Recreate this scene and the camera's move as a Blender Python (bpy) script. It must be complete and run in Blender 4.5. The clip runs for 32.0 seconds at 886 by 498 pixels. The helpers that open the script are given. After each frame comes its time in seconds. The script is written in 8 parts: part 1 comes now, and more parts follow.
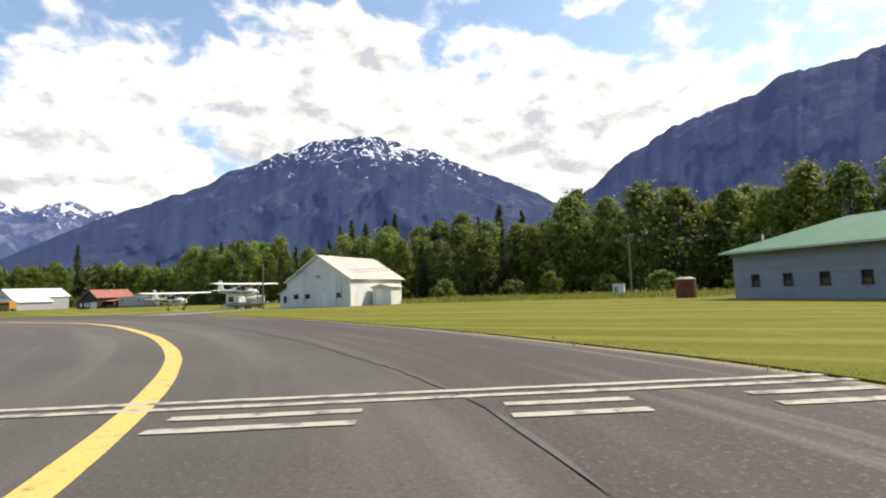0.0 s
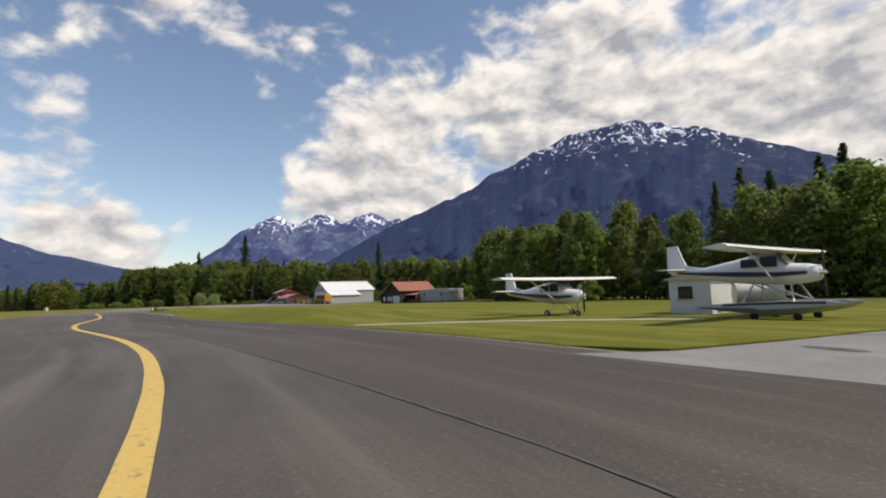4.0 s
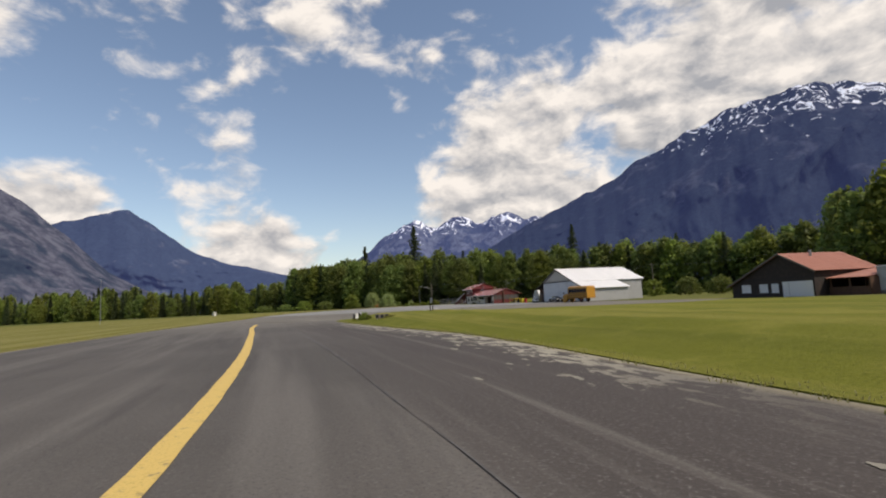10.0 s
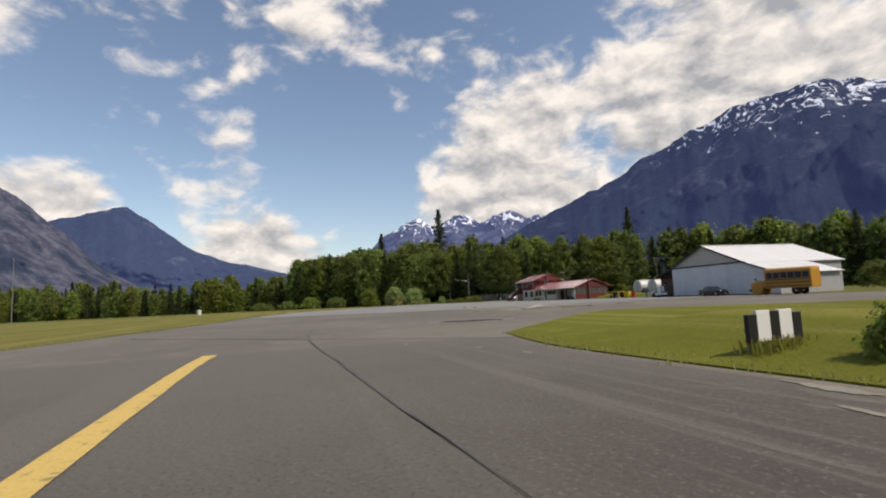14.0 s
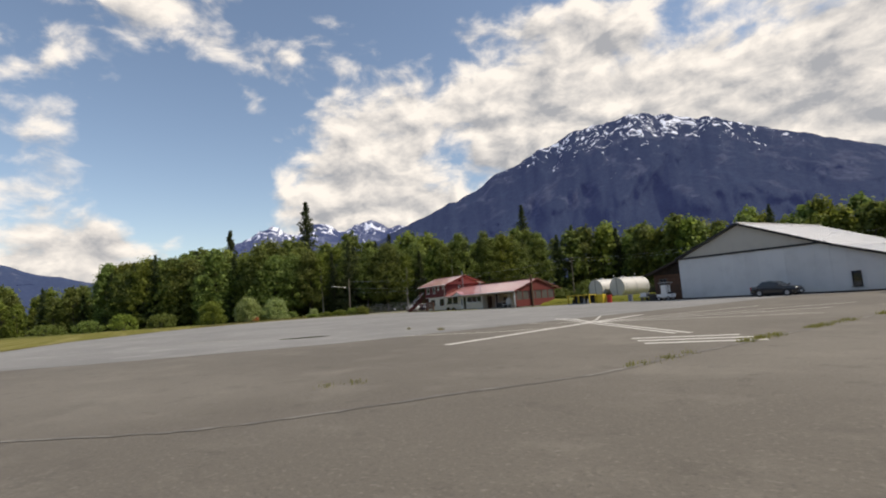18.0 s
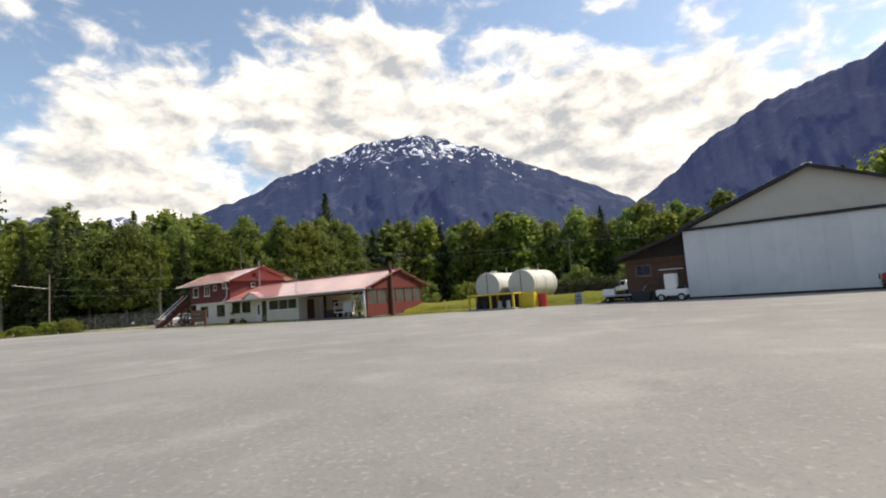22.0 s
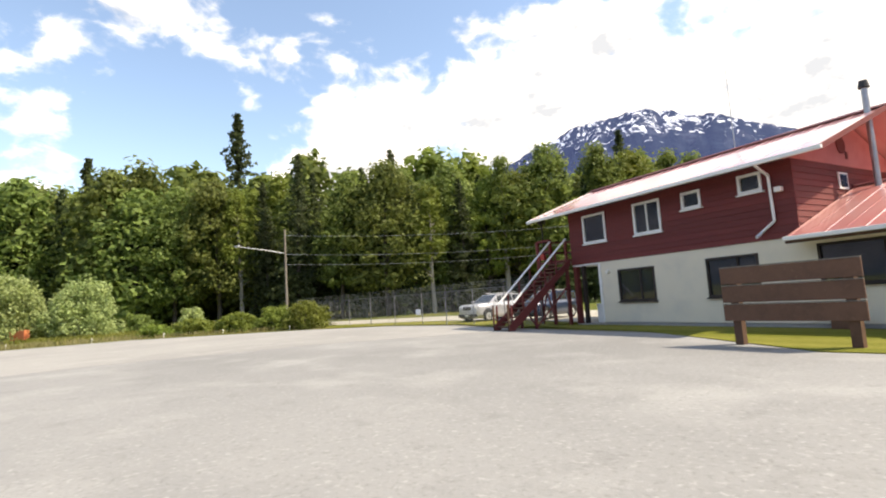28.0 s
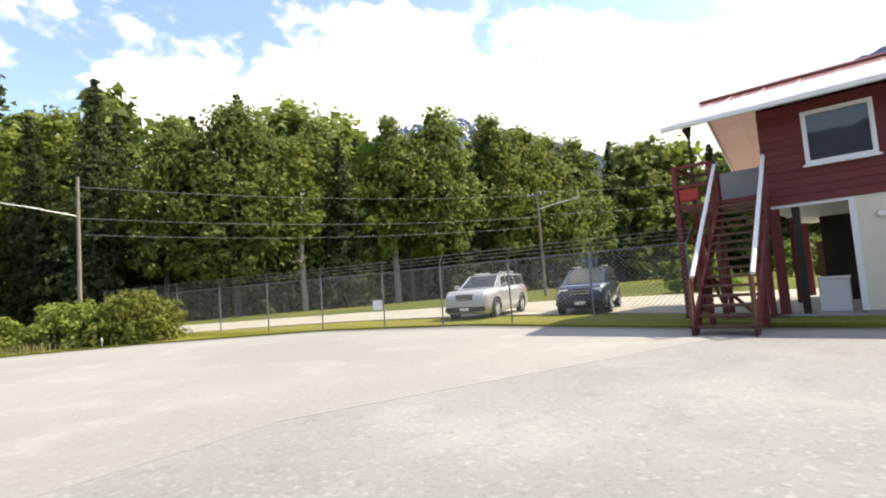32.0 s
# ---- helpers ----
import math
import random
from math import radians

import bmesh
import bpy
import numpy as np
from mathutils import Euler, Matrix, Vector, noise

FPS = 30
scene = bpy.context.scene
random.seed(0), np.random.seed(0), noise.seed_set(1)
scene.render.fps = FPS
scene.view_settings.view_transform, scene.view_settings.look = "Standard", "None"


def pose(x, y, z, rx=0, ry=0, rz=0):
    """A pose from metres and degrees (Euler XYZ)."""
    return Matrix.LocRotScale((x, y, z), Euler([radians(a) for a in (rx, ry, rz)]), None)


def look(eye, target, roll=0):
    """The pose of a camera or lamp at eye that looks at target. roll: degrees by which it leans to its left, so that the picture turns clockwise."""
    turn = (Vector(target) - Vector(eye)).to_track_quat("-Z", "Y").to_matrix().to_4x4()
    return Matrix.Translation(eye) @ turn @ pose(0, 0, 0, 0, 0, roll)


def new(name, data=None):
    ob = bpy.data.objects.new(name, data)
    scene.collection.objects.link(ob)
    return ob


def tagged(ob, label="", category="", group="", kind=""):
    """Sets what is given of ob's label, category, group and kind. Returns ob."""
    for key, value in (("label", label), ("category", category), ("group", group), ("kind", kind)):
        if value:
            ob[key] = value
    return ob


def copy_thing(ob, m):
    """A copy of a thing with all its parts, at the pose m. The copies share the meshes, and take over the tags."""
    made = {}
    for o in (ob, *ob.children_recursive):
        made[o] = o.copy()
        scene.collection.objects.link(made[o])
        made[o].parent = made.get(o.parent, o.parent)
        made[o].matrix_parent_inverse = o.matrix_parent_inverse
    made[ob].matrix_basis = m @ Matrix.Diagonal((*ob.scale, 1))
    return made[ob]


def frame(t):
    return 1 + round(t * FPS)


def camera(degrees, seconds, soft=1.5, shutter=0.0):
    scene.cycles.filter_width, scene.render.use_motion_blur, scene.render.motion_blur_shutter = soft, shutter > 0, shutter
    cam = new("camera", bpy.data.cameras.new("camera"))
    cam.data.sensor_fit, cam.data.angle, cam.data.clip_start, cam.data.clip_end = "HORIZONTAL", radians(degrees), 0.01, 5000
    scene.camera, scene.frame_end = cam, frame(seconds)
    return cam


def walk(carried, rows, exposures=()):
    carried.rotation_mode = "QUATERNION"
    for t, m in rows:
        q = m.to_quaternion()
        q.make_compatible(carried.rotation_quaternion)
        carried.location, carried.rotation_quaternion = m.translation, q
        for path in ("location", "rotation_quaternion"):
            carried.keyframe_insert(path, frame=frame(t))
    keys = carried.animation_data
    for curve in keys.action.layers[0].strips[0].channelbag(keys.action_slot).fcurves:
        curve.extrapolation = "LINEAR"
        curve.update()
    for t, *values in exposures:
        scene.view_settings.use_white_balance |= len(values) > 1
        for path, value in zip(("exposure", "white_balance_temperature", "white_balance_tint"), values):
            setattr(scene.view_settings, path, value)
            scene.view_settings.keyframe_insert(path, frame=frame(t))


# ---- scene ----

# ---------- camera and its walk ----------
# seconds, place, and turn as pose() takes it
PATH = [
    (0.0, 1.14, 0.18, 1.392, 94.77, 2.09, 0.78),
    (0.5, -1.35, 4.98, 1.413, 94.91, 2.19, 1.10),
    (1.0, -4.44, 10.02, 1.431, 95.07, 2.34, 3.11),
    (1.5, -7.85, 15.22, 1.444, 95.23, 2.37, 5.59),
    (2.0, -11.41, 20.15, 1.447, 95.02, 2.31, 8.64),
    (2.5, -15.07, 24.88, 1.453, 94.72, 2.24, 13.08),
    (3.0, -18.67, 29.96, 1.481, 94.63, 1.92, 18.19),
    (3.5, -23.41, 35.20, 1.560, 94.93, 1.66, 23.76),
    (4.0, -28.37, 38.84, 1.620, 95.25, 1.77, 29.44),
    (4.5, -33.48, 42.27, 1.672, 95.41, 1.82, 34.94),
    (6.5, -54.08, 52.19, 1.640, 95.67, 1.98, 40.00),
    (7.0, -59.31, 54.95, 1.612, 95.75, 2.15, 41.18),
    (7.5, -64.67, 57.58, 1.583, 95.90, 2.40, 42.30),
    (8.0, -69.80, 60.14, 1.557, 95.69, 2.60, 43.31),
    (8.5, -74.91, 62.60, 1.547, 95.85, 2.65, 43.91),
    (9.0, -79.90, 65.38, 1.547, 95.80, 2.75, 44.30),
    (9.5, -84.96, 68.07, 1.564, 95.70, 2.86, 44.49),
    (10.0, -90.04, 70.66, 1.599, 95.87, 2.83, 44.79),
    (10.5, -95.45, 73.38, 1.644, 95.83, 2.72, 44.84),
    (11.0, -100.82, 76.28, 1.691, 95.78, 2.60, 44.92),
    (11.5, -105.97, 78.68, 1.686, 95.67, 2.46, 44.78),
    (12.0, -110.72, 80.96, 1.628, 95.68, 2.42, 44.71),
    (12.5, -115.36, 83.18, 1.524, 95.93, 2.48, 44.76),
    (13.0, -119.86, 85.39, 1.390, 95.92, 2.54, 44.81),
    (13.5, -124.14, 87.56, 1.288, 95.87, 2.61, 44.72),
    (14.0, -128.19, 89.78, 1.214, 95.78, 2.65, 44.77),
    (14.5, -132.38, 92.20, 1.220, 95.84, 2.67, 44.53),
    (16.5, -146.32, 103.91, 1.539, 96.13, 3.78, 40.48),
    (17.0, -149.81, 106.18, 1.564, 96.02, 3.87, 37.24),
    (17.5, -152.91, 109.08, 1.572, 96.04, 3.96, 33.31),
    (18.0, -155.99, 112.44, 1.579, 96.06, 4.04, 29.03),
    (18.5, -158.83, 116.02, 1.586, 95.85, 4.02, 24.72),
    (19.0, -161.87, 119.35, 1.610, 95.92, 4.06, 21.05),
    (19.5, -164.36, 122.76, 1.565, 95.86, 4.02, 18.90),
    (20.0, -166.75, 126.41, 1.506, 95.68, 4.03, 16.53),
    (20.5, -169.07, 130.11, 1.436, 95.59, 4.07, 12.54),
    (21.0, -170.92, 134.05, 1.369, 95.52, 4.13, 7.84),
    (21.5, -172.46, 138.00, 1.322, 95.44, 4.09, 5.52),
    (22.0, -173.93, 141.91, 1.295, 95.47, 4.13, 4.30),
    (22.5, -175.39, 145.79, 1.267, 95.34, 4.33, 3.71),
    (23.0, -176.89, 149.50, 1.239, 95.35, 4.31, 3.78),
    (23.5, -179.05, 153.30, 1.219, 95.55, 4.33, 6.35),
    (24.0, -181.84, 157.50, 1.215, 95.97, 4.24, 11.00),
    (24.5, -184.71, 161.58, 1.216, 96.12, 4.20, 14.44),
    (25.0, -187.65, 165.19, 1.234, 96.19, 3.97, 16.95),
    (25.5, -190.85, 168.76, 1.266, 96.15, 3.66, 19.62),
    (26.0, -193.99, 171.36, 1.279, 96.02, 3.93, 22.54),
    (26.5, -196.97, 172.71, 1.285, 95.84, 4.39, 25.01),
    (28.5, -207.74, 183.64, 1.439, 95.95, 3.32, 29.76),
    (29.0, -209.30, 184.26, 1.424, 95.91, 3.51, 31.79),
    (29.5, -210.95, 184.83, 1.410, 95.87, 3.99, 33.76),
    (30.0, -212.70, 185.43, 1.410, 95.75, 3.90, 35.06),
    (30.5, -214.33, 186.18, 1.404, 95.49, 3.94, 35.53),
    (31.0, -215.70, 187.39, 1.385, 95.29, 3.95, 31.69),
    (31.5, -216.76, 189.18, 1.363, 94.94, 3.98, 21.27),
    (32.0, -217.51, 191.35, 1.335, 94.22, 4.28, 7.81),
]
EXPOSURES = [(0.0, 0.75, 7300, 10), (1.0, 0.6, 7250, 10), (2.0, 0.35, 7200, 10), (3.0, 0.1, 7150, 11), (4.0, 0.0, 7100, 12), (9.0, -0.05, 7200, 13), (16.0, 0.0, 7250, 13), (18.0, 0.05, 7350, 12), (20.0, 0.2, 7450, 11), (22.0, 0.5, 7550, 10), (24.0, 0.7, 7600, 10), (26.0, 0.95, 7650, 11), (29.0, 1.2, 7600, 11), (32.0, 1.3, 7500, 11)]
cam = camera(82.75, 32.0, soft=2.0)
walk(cam, [(t, pose(x, y, z, rx, ry, rz)) for t, x, y, z, rx, ry, rz in PATH], EXPOSURES)

# ---------- world and sun ----------
SUN_EL, SUN_AZ = 50.0, 18.0          # degrees: height, and angle from +x towards +y




def link(nt, a, b):
    nt.links.new(a, b)


def math_node(nt, op, a, b=None, clamp=False):
    n = nt.nodes.new("ShaderNodeMath")
    n.operation, n.use_clamp = op, clamp
    for i, v in enumerate((a, b)):
        if v is None:
            continue
        if isinstance(v, (int, float)):
            n.inputs[i].default_value = v
        else:
            nt.links.new(v, n.inputs[i])
    return n.outputs[0]


def mix_node(nt, fac, a, b, blend="MIX"):
    n = nt.nodes.new("ShaderNodeMix")
    n.data_type, n.blend_type = "RGBA", blend
    for sock, v in ((n.inputs[0], fac), (n.inputs[6], a), (n.inputs[7], b)):
        if isinstance(v, (int, float)):
            sock.default_value = v
        elif isinstance(v, tuple):
            sock.default_value = (*v[:3], 1)
        else:
            nt.links.new(v, sock)
    return n.outputs[2]


def ramp_node(nt, fac, lo, hi, smooth=True):
    n = nt.nodes.new("ShaderNodeMapRange")
    n.interpolation_type = "SMOOTHSTEP" if smooth else "LINEAR"
    n.inputs[1].default_value, n.inputs[2].default_value = lo, hi
    nt.links.new(fac, n.inputs[0])
    return n.outputs[0]


def noise_node(nt, vec, scale, detail=4.0, rough=0.55, distort=0.0):
    n = nt.nodes.new("ShaderNodeTexNoise")
    n.inputs["Scale"].default_value, n.inputs["Detail"].default_value = scale, detail
    n.inputs["Roughness"].default_value, n.inputs["Distortion"].default_value = rough, distort
    if vec is not None:
        nt.links.new(vec, n.inputs["Vector"])
    return n.outputs["Fac"]


world = bpy.data.worlds.new("world")
scene.world = world
world.use_nodes = True
wt = world.node_tree
wt.nodes.clear()
sky = wt.nodes.new("ShaderNodeTexSky")
sky.sky_type, sky.sun_disc = "NISHITA", False
sky.sun_elevation, sky.sun_rotation = radians(SUN_EL), radians(90 - SUN_AZ)
sky.air_density, sky.dust_density, sky.ozone_density = 1.0, 0.6, 1.5
coord = wt.nodes.new("ShaderNodeTexCoord")
way = coord.outputs["Generated"]
split = wt.nodes.new("ShaderNodeSeparateXYZ")
link(wt, way, split.inputs[0])
# cumulus: a noise on the sky's dome, a little flattened
height = math_node(wt, "MAXIMUM", split.outputs[2], 0.02)
flat = wt.nodes.new("ShaderNodeCombineXYZ")
link(wt, split.outputs[0], flat.inputs[0])
link(wt, split.outputs[1], flat.inputs[1])
link(wt, math_node(wt, "MULTIPLY", height, 1.7), flat.inputs[2])
big = noise_node(wt, flat.outputs[0], 3.6, 3.0, 0.5)
puff = noise_node(wt, flat.outputs[0], 11.0, 9.0, 0.56, 0.25)
body = math_node(wt, "ADD", math_node(wt, "MULTIPLY", big, 0.6), math_node(wt, "MULTIPLY", puff, 0.5))
# the same puffs a little further towards the sun: the difference models their lit and shaded sides
toward = wt.nodes.new("ShaderNodeVectorMath")
toward.operation = "ADD"
toward.inputs[1].default_value = (0.016, 0.006, 0.034)
link(wt, flat.outputs[0], toward.inputs[0])
puff_sunward = noise_node(wt, toward.outputs[0], 11.0, 9.0, 0.56, 0.25)
relief = math_node(wt, "SUBTRACT", puff, puff_sunward)


def bank(az, el, width, weight):
    """A bank of cloud round one bearing."""
    d = wt.nodes.new("ShaderNodeVectorMath")
    d.operation = "DOT_PRODUCT"
    d.inputs[1].default_value = (math.cos(radians(el)) * math.cos(radians(az)), math.cos(radians(el)) * math.sin(radians(az)), math.sin(radians(el)))
    link(wt, way, d.inputs[0])
    return math_node(wt, "MULTIPLY", ramp_node(wt, d.outputs["Value"], math.cos(radians(width)), 1.0), weight)


CLOUD_BANKS = ((128, 11, 13, 0.20), (108, 15, 20, 0.20), (82, 12, 18, 0.24), (173, 9, 8, 0.15), (154, 3.5, 8, 0.16), (146, 15, 12, -0.10), (160, 11, 4, 0.07), (50, 30, 35, 0.08))
total = body
for b in CLOUD_BANKS:
    total = math_node(wt, "ADD", total, bank(*b))
cover = ramp_node(wt, total, 0.555, 0.70)
depth = ramp_node(wt, total, 0.60, 0.86)
shade = math_node(wt, "ADD", math_node(wt, "MULTIPLY", relief, 3.2), math_node(wt, "SUBTRACT", 0.80, math_node(wt, "MULTIPLY", depth, 0.42)), True)
cloud_colour = mix_node(wt, shade, (2.6, 2.85, 3.3), (6.5, 6.45, 6.4))
sky_colour = mix_node(wt, cover, sky.outputs[0], cloud_colour)
back = wt.nodes.new("ShaderNodeBackground")
back.inputs[1].default_value = 0.145
link(wt, sky_colour, back.inputs[0])
wout = wt.nodes.new("ShaderNodeOutputWorld")
link(wt, back.outputs[0], wout.inputs[0])

sun_data = bpy.data.lights.new("sun", "SUN")
sun_data.energy, sun_data.angle, sun_data.color = 3.5, radians(0.53), (1.0, 0.93, 0.82)
sun = new("sun", sun_data)
sun.matrix_world = look((math.cos(radians(SUN_AZ)) * 100, math.sin(radians(SUN_AZ)) * 100, math.tan(radians(SUN_EL)) * 100), (0, 0, 0))

# ---------- materials ----------
def material(name, colour, rough=0.7, metal=0.0, spots=(), bump=None, vary=0.0, spec=0.5, coat=0.0, stretch=(1, 1, 1)):
    """colour: base; spots: (colour, scale, low, high, weight) layers of noise laid over it; bump: (scale, strength, distance);
    vary: how far the value differs from object to object."""
    m = bpy.data.materials.new(name)
    m.use_nodes = True
    nt = m.node_tree
    b = nt.nodes["Principled BSDF"]
    tc = nt.nodes.new("ShaderNodeTexCoord")
    mp = nt.nodes.new("ShaderNodeMapping")
    mp.inputs["Scale"].default_value = stretch
    nt.links.new(tc.outputs["Object"], mp.inputs[0])
    vec = mp.outputs[0]
    col = colour
    for c, scale, lo, hi, weight in spots:
        f = ramp_node(nt, noise_node(nt, vec, scale, 6.0, 0.6), lo, hi)
        col = mix_node(nt, math_node(nt, "MULTIPLY", f, weight), col, c)
    if vary:
        info = nt.nodes.new("ShaderNodeObjectInfo")
        hsv = nt.nodes.new("ShaderNodeHueSaturation")
        nt.links.new(math_node(nt, "ADD", math_node(nt, "MULTIPLY", info.outputs["Random"], 2 * vary), 1 - vary), hsv.inputs["Value"])
        if isinstance(col, tuple):
            hsv.inputs["Color"].default_value = (*col, 1)
        else:
            nt.links.new(col, hsv.inputs["Color"])
        col = hsv.outputs[0]
    if isinstance(col, tuple):
        b.inputs["Base Color"].default_value = (*col, 1)
    else:
        nt.links.new(col, b.inputs["Base Color"])
    b.inputs["Roughness"].default_value, b.inputs["Metallic"].default_value = rough, metal
    b.inputs["Specular IOR Level"].default_value = spec
    b.inputs["Coat Weight"].default_value = coat
    if bump:
        bn = nt.nodes.new("ShaderNodeBump")
        bn.inputs["Strength"].default_value, bn.inputs["Distance"].default_value = bump[1], bump[2]
        nt.links.new(noise_node(nt, vec, bump[0], 8.0, 0.65), bn.inputs["Height"])
        nt.links.new(bn.outputs[0], b.inputs["Normal"])
    return m


APRON = material("apron_paving", (0.160, 0.147, 0.123), 0.85, spots=[((0.112, 0.101, 0.083), 0.09, 0.36, 0.64, 0.85), ((0.20, 0.185, 0.155), 0.5, 0.50, 0.7, 0.6), ((0.078, 0.07, 0.058), 1.3, 0.55, 0.7, 0.5), ((0.26, 0.245, 0.21), 15.0, 0.54, 0.70, 0.38), ((0.055, 0.05, 0.043), 21.0, 0.52, 0.68, 0.4)], bump=(18.0, 0.6, 0.012))
APRON_PALE = material("pale_paving", (0.232, 0.233, 0.228), 0.85, spots=[((0.180, 0.181, 0.178), 0.10, 0.36, 0.64, 0.9), ((0.31, 0.311, 0.30), 0.42, 0.48, 0.7, 0.6), ((0.165, 0.164, 0.16), 1.4, 0.54, 0.7, 0.5), ((0.40, 0.40, 0.385), 13.0, 0.54, 0.70, 0.42), ((0.13, 0.129, 0.125), 17.0, 0.52, 0.68, 0.42)], bump=(18.0, 0.5, 0.012))
APRON_SAND = material("sandy_paving", (0.278, 0.274, 0.260), 0.88, spots=[((0.225, 0.222, 0.212), 0.12, 0.4, 0.64, 0.8), ((0.335, 0.33, 0.312), 0.6, 0.5, 0.7, 0.55), ((0.42, 0.415, 0.39), 13.0, 0.54, 0.70, 0.35), ((0.17, 0.166, 0.155), 17.0, 0.52, 0.68, 0.35)], bump=(20.0, 0.4, 0.01))
GRAVEL = material("gravel", (0.36, 0.34, 0.29), 0.95, spots=[((0.26, 0.25, 0.21), 0.5, 0.4, 0.7, 0.7), ((0.5, 0.48, 0.42), 35.0, 0.5, 0.7, 0.6)], bump=(40.0, 0.8, 0.02))


def mown_material(name, base, dark, pale, turn):
    """Mown turf: long bands left by the mower, broad patches, and fine uneven blades."""
    m = bpy.data.materials.new(name)
    m.use_nodes = True
    nt = m.node_tree
    b = nt.nodes["Principled BSDF"]
    tc = nt.nodes.new("ShaderNodeTexCoord")
    ob = tc.outputs["Object"]

    def along(kx, ky):
        mp = nt.nodes.new("ShaderNodeMapping")
        mp.vector_type = "TEXTURE"
        mp.inputs["Rotation"].default_value = (0, 0, radians(turn))
        mp.inputs["Scale"].default_value = (1 / kx, 1 / ky, 1)
        nt.links.new(ob, mp.inputs[0])
        return mp.outputs[0]

    col = mix_node(nt, math_node(nt, "MULTIPLY", ramp_node(nt, noise_node(nt, ob, 0.07, 5.0, 0.6), 0.35, 0.65), 0.7), base, dark)
    col = mix_node(nt, math_node(nt, "MULTIPLY", ramp_node(nt, noise_node(nt, along(0.015, 0.55), 1.0, 3.0, 0.6), 0.46, 0.62), 0.75), col, pale)
    col = mix_node(nt, math_node(nt, "MULTIPLY", ramp_node(nt, noise_node(nt, along(0.03, 0.8), 1.0, 4.0, 0.6), 0.52, 0.68), 0.5), col, dark)
    col = mix_node(nt, math_node(nt, "MULTIPLY", ramp_node(nt, noise_node(nt, ob, 0.35, 6.0, 0.65), 0.52, 0.72), 0.45), col, tuple(c * 1.25 for c in pale))
    fine = noise_node(nt, ob, 11.0, 5.0, 0.7)
    col = mix_node(nt, math_node(nt, "MULTIPLY", ramp_node(nt, fine, 0.46, 0.7), 0.45), col, tuple(c * 0.5 for c in dark))
    nt.links.new(col, b.inputs["Base Color"])
    b.inputs["Roughness"].default_value, b.inputs["Specular IOR Level"].default_value = 0.95, 0.1
    bn = nt.nodes.new("ShaderNodeBump")
    bn.inputs["Strength"].default_value, bn.inputs["Distance"].default_value = 0.9, 0.05
    nt.links.new(fine, bn.inputs["Height"])
    nt.links.new(bn.outputs[0], b.inputs["Normal"])
    return m


GRASS = mown_material("mown_grass", (0.152, 0.160, 0.023), (0.105, 0.122, 0.017), (0.225, 0.212, 0.05), -29.0)
GRASS_DRY = mown_material("dry_mown_grass", (0.175, 0.165, 0.042), (0.125, 0.130, 0.028), (0.25, 0.225, 0.085), -29.0)
MEADOW = material("far_meadow", (0.15, 0.15, 0.04), 0.95, spots=[((0.06, 0.09, 0.02), 0.02, 0.35, 0.65, 0.9), ((0.2, 0.18, 0.06), 0.1, 0.5, 0.75, 0.6)], bump=(6.0, 0.9, 0.1), spec=0.1)
YELLOW = material("yellow_paint", (0.62, 0.44, 0.13), 0.8, spots=[((0.10, 0.095, 0.085), 5.0, 0.56, 0.72, 0.75), ((0.35, 0.25, 0.06), 30.0, 0.5, 0.7, 0.6)], bump=(60, 0.4, 0.01))
WHITE_LINE = material("white_line_paint", (0.62, 0.61, 0.57), 0.8, spots=[((0.2, 0.195, 0.18), 4.0, 0.55, 0.72, 0.7), ((0.4, 0.4, 0.37), 30.0, 0.5, 0.7, 0.5)], bump=(60, 0.4, 0.01))
OLD_LINE = material("worn_line_paint", (0.42, 0.40, 0.34), 0.85, spots=[((0.10, 0.10, 0.095), 3.0, 0.48, 0.66, 0.8), ((0.2, 0.2, 0.19), 25.0, 0.5, 0.7, 0.6)], bump=(60, 0.4, 0.01))
TAR = material("tar_seam", (0.055, 0.052, 0.049), 0.85, spots=[((0.10, 0.095, 0.09), 1.2, 0.36, 0.54, 0.95)])
FAINT_JOINT = material("faint_joint", (0.13, 0.125, 0.115), 0.85, spots=[((0.22, 0.21, 0.19), 1.5, 0.42, 0.6, 0.9)])
WATER = material("puddle_water", (0.018, 0.016, 0.015), 0.05, spots=[((0.05, 0.045, 0.04), 2.0, 0.5, 0.7, 0.6)], spec=0.35)
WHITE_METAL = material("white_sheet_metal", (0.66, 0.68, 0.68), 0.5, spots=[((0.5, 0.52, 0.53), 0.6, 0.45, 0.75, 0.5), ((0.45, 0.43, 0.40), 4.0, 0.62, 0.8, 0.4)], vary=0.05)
WHITE_ROOF = material("white_roof_metal", (0.80, 0.80, 0.79), 0.4, spots=[((0.66, 0.66, 0.65), 0.7, 0.5, 0.8, 0.5)], vary=0.03)
CREAM_METAL = material("cream_sheet_metal", (0.52, 0.50, 0.44), 0.55, spots=[((0.42, 0.40, 0.35), 0.7, 0.45, 0.75, 0.5)], vary=0.04)
# real grey metal, and the shade painted on the white hangar's side walls
GREY_AND_SHADE_METAL = material("grey_and_shaded_sheet_metal", (0.42, 0.43, 0.44), 0.45, spots=[((0.3, 0.31, 0.32), 0.8, 0.45, 0.75, 0.5)], vary=0.05)
FENCE_STEEL = material("dull_fence_steel", (0.24, 0.245, 0.25), 0.6, 0.5, spots=[((0.17, 0.17, 0.17), 8.0, 0.45, 0.7, 0.5)])
GALVANISED = material("galvanised_steel", (0.45, 0.46, 0.47), 0.42, 0.8, spots=[((0.33, 0.34, 0.35), 8.0, 0.45, 0.7, 0.5)])
